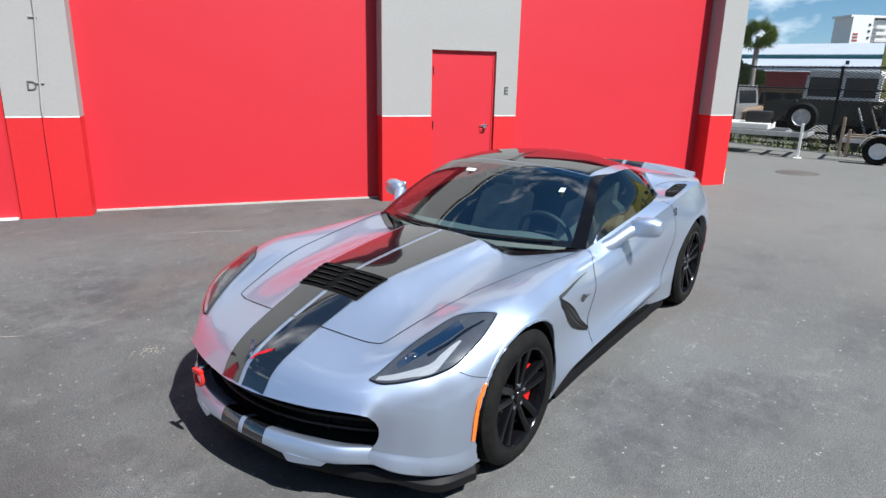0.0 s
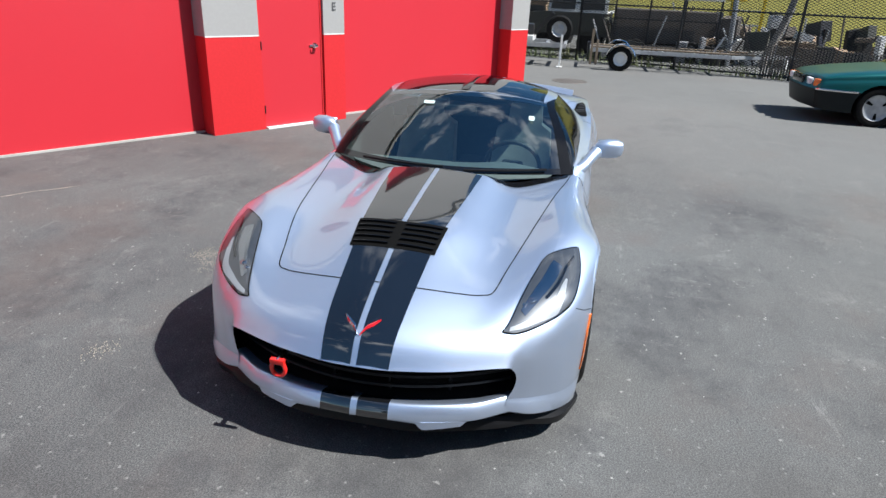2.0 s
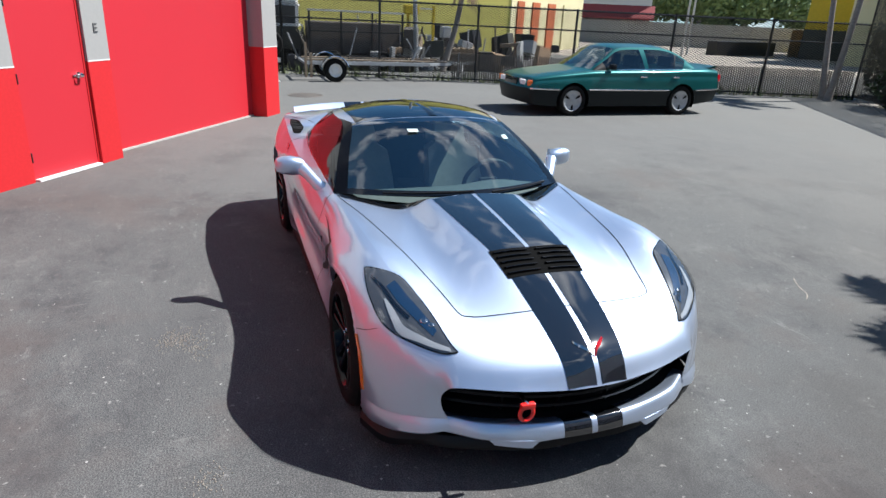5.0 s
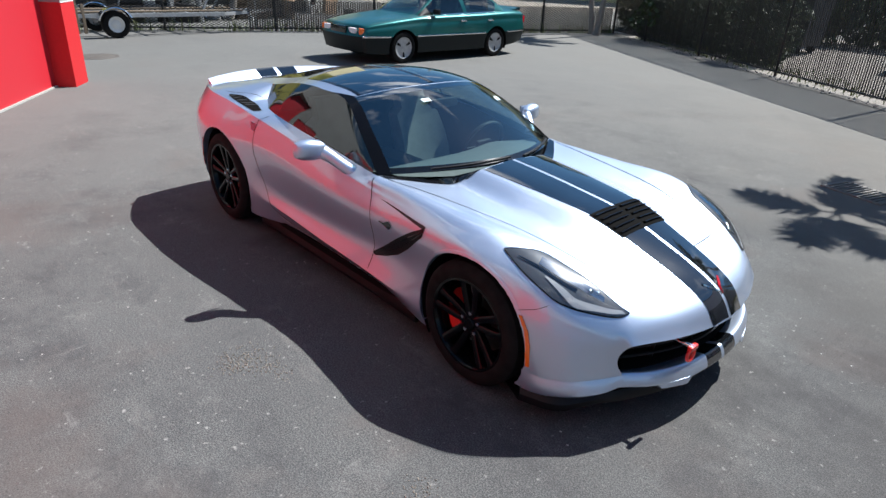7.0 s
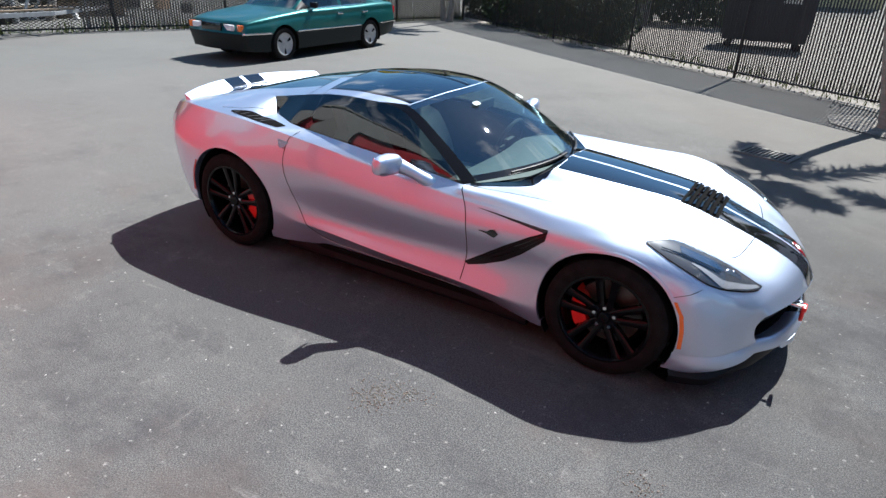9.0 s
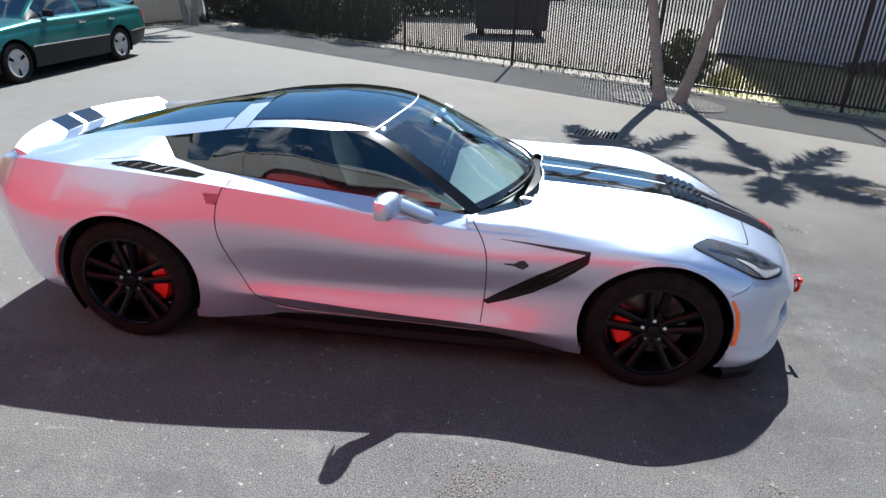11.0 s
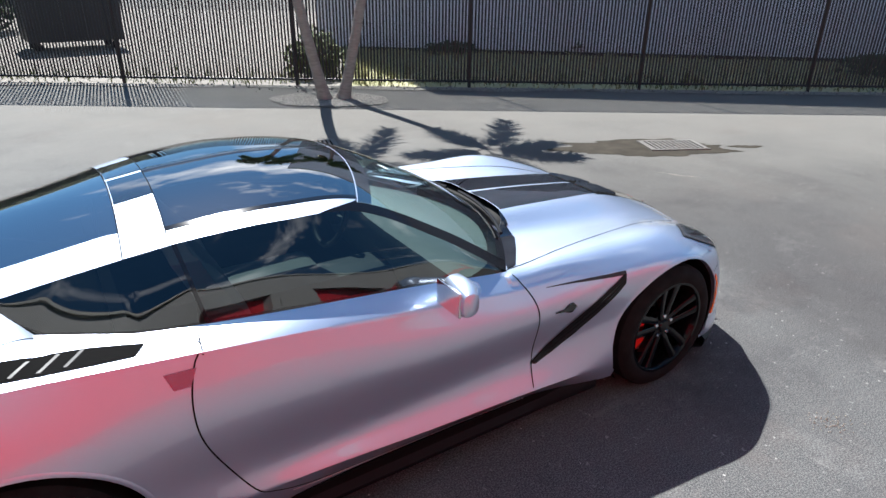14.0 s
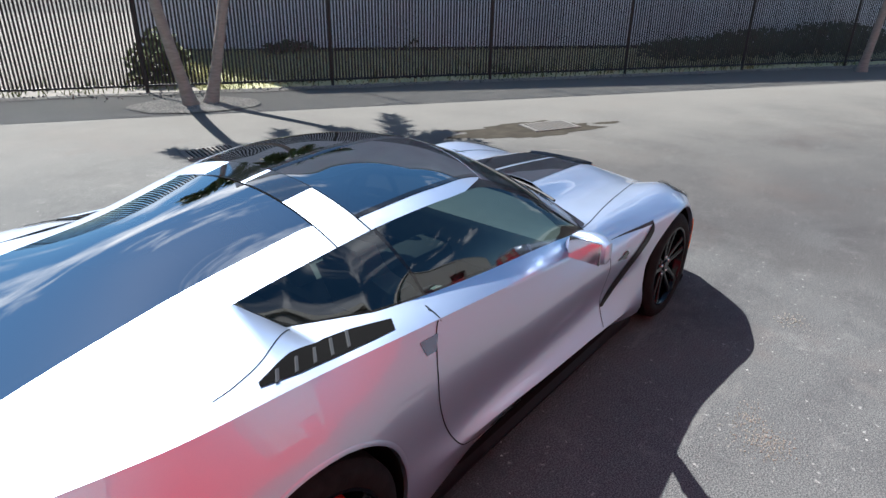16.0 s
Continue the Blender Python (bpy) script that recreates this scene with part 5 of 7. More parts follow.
def link_wire(name, a, b, height, parent, pitch=0.05, thick=0.006):
    """Chain-link: zigzag wires as flat strips on the line a to b."""
    d = (b - a).normalized()
    n = int((b - a).length / pitch)
    verts, faces = [], []
    rise = pitch * 0.52
    rows = int(height / rise)
    for i in range(n):
        x0 = i * pitch
        for j in range(rows + 1):
            x = x0 + (pitch if (j + i) % 2 else 0.0)
            for s in (-0.5, 0.5):
                q = a + d * (x + s * thick * 1.5)
                verts.append((q.x, q.y, 0.09 + j * rise))
        base = len(verts) - 2 * (rows + 1)
        for j in range(rows):
            v = base + 2 * j
            faces.append((v, v + 1, v + 3, v + 2))
    me = bpy.data.meshes.new(name)
    me.from_pydata(verts, [], faces)
    me.materials.append(M_BLACKMETAL)
    ob = new(name, me)
    ob.parent = parent
    return tagged(ob, "black diamond wire mesh", kind="stuff")


link_wire("wire_mesh", fence_at(K0) + FENCE_N * 0.03, fence_at(K1) + FENCE_N * 0.03, FENCE_H - 0.10, fence, pitch=0.057, thick=0.0052)
# slats: single ones along the stretch that the walk passes, the rest joined
SLAT = 0.057
bm = bmesh.new()
box(bm, (0, 0, FENCE_H / 2), (0.0315, 0.005, FENCE_H - 0.14))
slat_mesh = made("slat", bm, M_SLAT, smooth=False)
yaw = math.degrees(math.atan2(FENCE_D.y, FENCE_D.x))
rest = bmesh.new()
count, k = 0, K0 + 0.02
rng = random.Random(4)
while k < K1:
    p = fence_at(k)
    m = pose(p.x, p.y, 0.035 + rng.uniform(-0.025, 0.025), 0, rng.uniform(-0.12, 0.12), yaw + rng.uniform(-7, 7))
    if -1.0 < k < 4.4 and count < 292:
        ob = new("slat", slat_mesh)
        ob.parent = fence
        ob.matrix_basis = m
        count += 1
    else:
        box(rest, (0, 0, 0), (1, 1, 1))
        for v in list(rest.verts)[-8:]:
            v.co = m @ Vector((v.co.x * 0.0315, v.co.y * 0.005, FENCE_H / 2 + v.co.z * (FENCE_H - 0.14)))
    k += SLAT / PITCH
tagged(part("far_slats", rest, M_SLAT, fence, "joined row of dark slats", smooth=False), kind="stuff")

# far wire fence round the end of the yard
FAR = [Vector((-9.45, 16.32, 0)), Vector((-15.1, 0.6, 0)), Vector((-17.6, -7.0, 0))]
far_fence = thing("wire_fence", "black chain-link fence with double top rail", "fence")
for a, b in zip(FAR, FAR[1:]):
    n = max(1, round((b - a).length / 2.75))
    for i in range(n + 1):
        p = a.lerp(b, i / n)
        bm = bmesh.new()
        tube(bm, [p, p + Vector((0, 0, 2.12))], 0.035, 8)
        part("post", bm, M_BLACKMETAL, far_fence)
    for z in (2.08, 1.55, 0.08):
        bm = bmesh.new()
        tube(bm, [a + Vector((0, 0, z)), b + Vector((0, 0, z))], 0.022, 6)
        part("rail", bm, M_BLACKMETAL, far_fence)
    link_wire("wire_mesh", a, b, 2.05, far_fence, pitch=0.06, thick=0.018)
# pale slats low on the far fence
bm = bmesh.new()
for a, b in zip(FAR, FAR[1:]):
    d = (b - a).normalized()
    L = (b - a).length
    i = 0.1
    while i < L:
        p = a + d * i
        if p.y > 5.2:
            box(bm, (p.x - 0.05, p.y, 0.40 + rng.uniform(-0.02, 0.02)), (0.012, 0.042, 0.78), turn=Matrix.Rotation(math.atan2(d.y, d.x) + math.pi / 2, 3, "Z"))
        i += 0.066
tagged(part("low_slats", bm, M_TAUPE, far_fence, "faded beige slats low on the mesh", smooth=False), kind="stuff")

# gravel lot behind the slatted fence and the verge at its foot
bm = bmesh.new()
def strip(bm, k0, k1, n0, n1, z, wob=0.0, nseg=60):
    rows = []
    for k in steps(k0, k1, nseg):
        a, b = fence_at(k) + FENCE_N * (n0 + wob * (noise.noise((k * 2.1, 3, 0)))), fence_at(k) + FENCE_N * n1
        rows.append([(a.x, a.y, z), ((a.x + b.x) / 2, (a.y + b.y) / 2, z * 1.3), (b.x, b.y, z)])
    sheet(bm, rows)
strip(bm, -3.75, 8.5, -0.02, -22, 0.006)
structure("gravel_lot", bm, M_GRAVEL, "pale gravel lot behind the slatted fence")
bm = bmesh.new()
strip(bm, -3.6, 7.0, 0.30, -0.02, 0.012, wob=0.22, nseg=200)
structure("verge", bm, M_GRAVEL, "gravelly verge at the foot of the fence")
# loose stones on the verge
bm = bmesh.new()
for _ in range(520):
    k = rng.uniform(-3.4, 6.5)
    p = fence_at(k) + FENCE_N * (abs(rng.gauss(0.12, 0.12)) + (0.6 * rng.random() if 0.75 < k < 1.3 else 0))
    r = rng.uniform(0.008, 0.028)
    m = pose(p.x, p.y, 0.016 + r * 0.3, rng.uniform(0, 360), rng.uniform(0, 360), 0) @ Matrix.Diagonal((r, r * 0.8, r * 0.6, 1))
    bmesh.ops.create_icosphere(bm, subdivisions=1, radius=1, matrix=m)
tagged(new("loose_stones", made("loose_stones", bm, M_PEBBLE, smooth=False)), "pale loose stones along the fence foot", "stones", kind="stuff")

# soil bed round the twin palms
bm = bmesh.new()
c = Vector((2.95, 6.98, 0))
vs = [bm.verts.new(c + FENCE_D * (0.95 + 0.15 * noise.noise((a, 5, 0))) * math.cos(a) + FENCE_N * (0.62 + 0.1 * noise.noise((a * 2, 7, 0))) * math.sin(a) + Vector((0, 0, 0.016))) for a in steps(0, 2 * math.pi * 47 / 48, 47)]
top = bm.verts.new(c + Vector((0, 0, 0.05)))
for i in range(48):
    bm.faces.new((vs[i], vs[(i + 1) % 48], top))
tagged(new("soil_bed", made("soil_bed", bm, M_GRAVEL)), "small gravelly bed round the twin palm trunks", "planting bed", kind="structure")


# ---- palms ----
def plume(bm, base, way, length, droop, width, n=34):
    """A bushy frond: a bent stalk with narrow leaflets all round it."""
    way = Vector(way)
    flat = Vector((way.x, way.y, 0)).normalized()
    side = flat.cross(Vector((0, 0, 1)))
    pts = [Vector(base) + way.normalized() * length * t + Vector((0, 0, -droop * t * t * length)) for t in steps(0, 1, n)]
    tube(bm, pts, [0.016 - 0.012 * i / n for i in range(n + 1)], 5)
    for i in range(5, n + 1):
        t = i / n
        fwd = (pts[i] - pts[i - 1]).normalized()
        up = side.cross(fwd).normalized()
        for j in range(7):
            a = 2 * math.pi * (j + rng.uniform(-0.3, 0.3)) / 7 + 0.9 * i
            l = width * (0.35 + 0.65 * math.sin(math.pi * min(1.0, 0.12 + 0.80 * t))) * rng.uniform(0.75, 1.2)
            out = (side * math.cos(a) + up * math.sin(a) * 0.8).normalized()
            d = (out + fwd * rng.uniform(0.55, 0.95)).normalized()
            p, tip = pts[i], pts[i] + d * l + Vector((0, 0, -0.12 * l))
            q = d.cross(out.cross(fwd)).normalized() * 0.021 if j % 2 else out.cross(fwd).normalized() * 0.021
            mid = p.lerp(tip, 0.45)
            bm.faces.new([bm.verts.new(v) for v in (p - q * 0.5, mid - q, tip, mid + q, p + q * 0.5)])


def palm(name, base, top, label, ways, r0=0.085, r1=0.055, bend=0.3):
    """ways: how far each frond reaches over the ground, and its droop."""
    ob = thing(name, label, "palm tree", group="palms by the fence")
    base, top = Vector(base), Vector(top)
    bm = bmesh.new()
    pts, rs = [], []
    for t in steps(0, 1, 40):
        p = base.lerp(top, t)
        h = bend * (t - t * t)
        p += Vector(((top.x - base.x) * h, (top.y - base.y) * h, 0))
        pts.append(p)
        rs.append((r0 + (r1 - r0) * t) * (1 + 0.05 * (len(pts) % 2)) + 0.05 * math.exp(-t * 26))
    tube(bm, pts, rs, 12)
    part("trunk", bm, M_TRUNK, ob, "slim ringed grey trunk")
    bm = bmesh.new()
    lathe(bm, [(0.05, -0.45), (0.085, -0.3), (0.07, 0.0), (0.02, 0.25)], 12, top, axis="Z")
    part("crownshaft", bm, M_LEAF, ob, "smooth green crownshaft")
    for dx, dy, droop in ways:
        bm = bmesh.new()
        reach = math.hypot(dx, dy)
        plume(bm, top + Vector((0, 0, 0.15)), (dx, dy, 0.35 * reach), reach * 1.06, droop, 0.36)
        part("frond", bm, M_LEAF, ob, "bushy plume-like frond", smooth=False)
    return ob


def fan_out(n, reach, turn):
    return [(reach * (0.9 + 0.1 * (i % 3)) * math.cos(2.4 * i + turn), reach * (0.9 + 0.1 * (i % 3)) * math.sin(2.4 * i + turn), 0.5 + 0.08 * (i % 3)) for i in range(n)]


palm("palm_tree", (2.87, 6.93, 0), (2.02, 6.72, 4.0), "slim palm leaning from a shared bed beside the fence",
     [(-0.80, -0.45, 0.7), (0.05, -1.35, 0.65), (-0.36, 1.0, 0.6), (0.66, -1.05, 0.62), (1.10, 0.80, 0.65), (0.25, 0.9, 0.4)])
palm("palm_tree", (3.14, 6.84, 0), (3.66, 6.25, 3.75), "slim palm leaning from a shared bed beside the fence",
     [(1.10, 0.72, 0.65), (0.68, -1.15, 0.62), (0.86, -0.45, 0.6), (-0.35, -1.35, 0.65), (-0.95, -0.10, 0.65), (-0.05, 0.75, 0.9)])
palm("palm_tree", (-9.55, 15.25, 0), (-9.95, 15.0, 4.4), "slim palm at the far corner of the fence", fan_out(7, 1.2, 0.3))
palm("palm_tree", (-9.25, 15.1, 0), (-8.75, 14.9, 4.7), "slim palm at the far corner of the fence", fan_out(7, 1.2, 1.1))
palm("palm_tree", (15.25, -0.2, 0), (15.1, -0.5, 4.2), "slim palm standing in front of the fence", fan_out(7, 1.2, 0.7))


def drain(x, y, w, l, turn):
    """An iron grate over a pit."""
    ob = thing("storm_drain", "rusty iron storm drain grate set in the asphalt", "drain", group="storm drains", at=pose(x, y, 0, 0, 0, turn))
    bm = bmesh.new()
    box(bm, (0, 0, 0.004), (w, l, 0.004))
    part("pit", bm, M_VOID, ob, smooth=False)
    bm = bmesh.new()
    for a, b, sa, sb in ((0, l / 2, w + 0.05, 0.03), (0, -l / 2, w + 0.05, 0.03), (w / 2, 0, 0.03, l), (-w / 2, 0, 0.03, l)):
        box(bm, (a, b, 0.008), (sa, sb, 0.014))
    part("frame", bm, M_GRATE, ob, smooth=False)
    n = 12
    for i in range(n):
        bm = bmesh.new()
        box(bm, (-w / 2 + w * (i + 0.5) / n, 0, 0.012), (w / n * 0.45, l, 0.012))
        part("bar", bm, M_GRATE, ob, smooth=False)


drain(5.44, 2.24, 0.70, 0.42, -25)
drain(1.62, 4.42, 0.58, 0.40, -15)


def stain(name, x, y, sx, sy, turn, material, label, z=0.003, seed=0):
    """A thin patch with a ragged outline."""
    bm = bmesh.new()
    m = pose(x, y, z, 0, 0, turn)
    n = 90
    vs = []
    for i in range(n):
        a = 2 * math.pi * i / n
        r = 1 + 0.38 * noise.noise((math.cos(a) * 1.7 + seed, math.sin(a) * 1.7, seed)) + 0.22 * noise.noise((math.cos(a) * 6, math.sin(a) * 6, seed + 4))
        vs.append(bm.verts.new(m @ Vector((sx * r * math.cos(a), sy * r * math.sin(a), 0))))
    bm.faces.new(vs)
    tagged(new(name, made(name, bm, material, smooth=False)), label, kind="structure")


stain("silt_stain", 5.05, 2.35, 1.05, 0.36, -28, M_MUD, "damp silt round the storm drain", seed=1)
stain("silt_stain", 6.2, 1.75, 0.22, 0.06, -30, M_MUD, "small damp silt patch", seed=3)

# manhole cover
mh = thing("manhole_cover", "round rusty iron manhole cover flush with the asphalt", "manhole", at=pose(-10.3, 0.55, 0))
bm = bmesh.new()
lathe(bm, [(0.0, 0.007), (0.30, 0.007), (0.31, 0.004), (0.33, 0.004), (0.34, 0.008), (0.38, 0.007), (0.385, 0.0)], 40, axis="Z")
part("cover", bm, M_IRON, mh)

# ---- green saloon: the same kind of lines, x ahead ----
SED_TOP = [(2.30, 0, 0.70), (2.20, 0, 0.755), (1.75, 0, 0.835), (1.25, 0, 0.895), (0.86, 0, 0.935), (0.0, 0, 0.95), (-0.8, 0, 0.965), (-1.55, 0, 1.0), (-2.05, 0, 1.005), (-2.36, 0, 1.01)]
SED_EDGE = [(2.22, 0.60, 0.69), (2.13, 0.66, 0.745), (1.72, 0.71, 0.815), (1.22, 0.735, 0.87), (0.80, 0.755, 0.905), (0.0, 0.775, 0.925), (-0.8, 0.775, 0.94), (-1.55, 0.745, 0.965), (-2.02, 0.71, 0.965), (-2.33, 0.66, 0.94)]
SED_SIDE = [(2.24, 0.70, 0.62), (2.14, 0.76, 0.66), (1.72, 0.825, 0.70), (1.22, 0.85, 0.74), (0.80, 0.86, 0.76), (0.0, 0.87, 0.77), (-0.8, 0.87, 0.78), (-1.55, 0.85, 0.79), (-2.02, 0.81, 0.79), (-2.35, 0.74, 0.78)]
SED_STRIP = [(2.27, 0.72, 0.535), (2.16, 0.785, 0.535), (1.72, 0.855, 0.53), (1.22, 0.875, 0.53), (0.80, 0.882, 0.53), (0.0, 0.885, 0.53), (-0.8, 0.885, 0.53), (-1.55, 0.875, 0.535), (-2.02, 0.835, 0.54), (-2.38, 0.76, 0.545)]
SED_HEM = [(2.22, 0.68, 0.24), (2.12, 0.76, 0.22), (1.72, 0.84, 0.20), (1.22, 0.855, 0.20), (0.80, 0.86, 0.20), (0.0, 0.86, 0.20), (-0.8, 0.86, 0.20), (-1.55, 0.85, 0.22), (-2.02, 0.81, 0.26), (-2.33, 0.72, 0.30)]
SED_MID = [(1.00, 0, 0.918), (0.67, 0, 1.15), (0.35, 0, 1.368), (-0.25, 0, 1.412), (-0.92, 0, 1.398), (-1.42, 0, 1.245), (-1.86, 0, 1.01)]
SED_RAIL = [(0.90, 0.70, 0.900), (0.56, 0.63, 1.13), (0.26, 0.575, 1.33), (-0.30, 0.58, 1.368), (-0.92, 0.575, 1.352), (-1.36, 0.605, 1.205), (-1.72, 0.66, 0.995)]
SED_BELT = [(0.86, 0.752, 0.895), (0.46, 0.765, 0.918), (0.02, 0.772, 0.927), (-0.42, 0.773, 0.935), (-0.90, 0.770, 0.945), (-1.25, 0.755, 0.955), (-1.62, 0.735, 0.965)]
saloon = thing("saloon_car", "metallic green four-door saloon parked by the far fence", "car", at=pose(-8.0, 6.81, 0, 0, 0, -90))


def flip_y(p, hand):
    return Vector((p.x, p.y * hand, p.z))


def sed(lines, u, v):
    i = min(int(v), len(lines) - 2)
    p1, p2 = along(lines[i], u), along(lines[i + 1], u)
    p0 = along(lines[i - 1], u) if i else 2 * p1 - p2
    p3 = along(lines[i + 2], u) if i + 2 < len(lines) else 2 * p2 - p1
    if i == 0:
        p0 = flip_y(along(lines[1], u), -1)
    return cr(p0, p1, p2, p3, v - i)


SAXF, SAXR, SRAD = 1.3375, -1.3375, 0.308
upper, lower = [SED_TOP, SED_EDGE, SED_SIDE, SED_STRIP], [SED_SIDE, SED_STRIP, SED_HEM]


def open_arches(bm, r):
    for cx in (SAXF, SAXR):
        cut_arch(bm, cx, 0.30, r)


bm = bmesh.new()
sheet(bm, [[sed(upper, u, v) for v in steps(0, 3, 36)] for u in steps(0, 9, 140)])
open_arches(bm, 0.365)
both(bm)
bmesh.ops.remove_doubles(bm, verts=bm.verts, dist=0.0004)
part("body", bm, M_GREEN, saloon, "metallic green upper body")
for hand in (1, -1):
    bm = bmesh.new()
    sheet(bm, [[sed([SED_SIDE, SED_STRIP, SED_HEM], u, v) for v in steps(1, 2, 24)] for u in steps(0, 9, 140)])
    open_arches(bm, 0.365)
    for v in bm.verts:
        v.co.y *= hand
    part("cladding", bm, M_CLADDING, saloon, "dark lower cladding and bumper sides")
for hand in (1, -1):
    bm = bmesh.new()
    rows = []
    for u in steps(0, 9, 120):
        p = flip_y(along(SED_STRIP, u), hand)
        if min(abs(p.x - SAXF), abs(p.x - SAXR)) < 0.33:
            if len(rows) > 1:
                sheet(bm, rows)
            rows = []
            continue
        o = Vector((0, 0.008 * hand, 0))
        rows.append([p + o + Vector((0, 0, 0.014)), p + o * 1.6, p + o + Vector((0, 0, -0.014))])
    if len(rows) > 1:
        sheet(bm, rows)
    part("chrome_strip", bm, M_CHROME, saloon, "thin chrome side strip")
# lip along the boot's edge and a rubbing strip on each bumper
bm = bmesh.new()
rows = []
for t in steps(-1, 1, 24):
    x = -2.37 + 0.07 * t * t
    rows.append([(x + 0.16, 0.64 * t, 0.995), (x + 0.03, 0.65 * t, 1.035), (x - 0.03, 0.65 * t, 1.03), (x - 0.01, 0.64 * t, 0.975)])
sheet(bm, rows)
part("boot_lip", bm, M_GREEN, saloon, "green boot lip spoiler")
# ends
for u, s in ((0, 1), (9, -1)):
    bm = bmesh.new()
    rows = []
    for v in steps(1, 2, 16):
        e = sed([SED_SIDE, SED_STRIP, SED_HEM], u, v)
        rows.append([Vector((e.x + s * 0.10 * (1 - t * t), e.y * t, e.z)) for t in steps(-1, 1, 20)])
    sheet(bm, rows)
    part("bumper", bm, M_CLADDING, saloon, "dark bumper")
    bm = bmesh.new()
    rows = []
    for v in steps(1, 3, 16):
        e = sed(upper, u, v)
        rows.append([Vector((e.x + s * 0.09 * (1 - t * t), e.y * t, e.z)) for t in steps(-1, 1, 20)])
    sheet(bm, rows)
    part("front_panel" if s > 0 else "tail_panel", bm, M_GREEN, saloon)
bm = bmesh.new()
box(bm, (2.335, 0, 0.635), (0.05, 0.52, 0.135), 0.012)
part("grille", bm, M_GLOSSBLACK, saloon, "small black grille")
for hand in (1, -1):
    bm = bmesh.new()
    box(bm, (2.285, 0.41 * hand, 0.635), (0.07, 0.26, 0.10), 0.014, Matrix.Rotation(-0.16 * hand, 3, "Z"))
    lamp = part("headlight", bm, M_LAMPGLINT, saloon, "clear rectangular headlight")
    bm = bmesh.new()
    box(bm, (2.21, 0.60 * hand, 0.632), (0.10, 0.22, 0.11), 0.016, Matrix.Rotation(-0.5 * hand, 3, "Z"))
    part("indicator", bm, M_AMBER, lamp, "amber corner indicator")
    bm = bmesh.new()
    box(bm, (-2.355, 0.60 * hand, 0.78), (0.10, 0.28, 0.16), 0.016, Matrix.Rotation(0.3 * hand, 3, "Z"))
    part("tail_lamp", bm, M_REDLENS, saloon, "red tail lamp")


def sed_roof(s, k):
    c, r = along(SED_MID, s), along(SED_RAIL, s)
    return Vector((c.x + (r.x - c.x) * k ** 2, r.y * k, c.z + (r.z - c.z) * k ** 2.4))


def sed_patch(name, s0, s1, k1, material, label=""):
    bm = bmesh.new()
    sheet(bm, [[flip_y(sed_roof(s, abs(k)), 1 if k >= 0 else -1) for k in steps(-k1, k1, 24)] for s in steps(s0, s1, 16)])
    part(name, bm, material, saloon, label, out_from=(-0.4, 0, 0.5))


sed_patch("windshield", 0, 1.9, 0.93, G_WIND, "windshield")
sed_patch("roof", 1.9, 4.15, 1.0, M_GREEN, "green roof")
sed_patch("rear_window", 4.15, 5.8, 0.90, G_SIDE, "dark rear window")


def sed_side(s, m, hand):
    r, b = along(SED_RAIL, s), along(SED_BELT, s)
    p = r.lerp(b, m)
    p.y += 0.02 * math.sin(math.pi * m)
    return flip_y(p, hand)


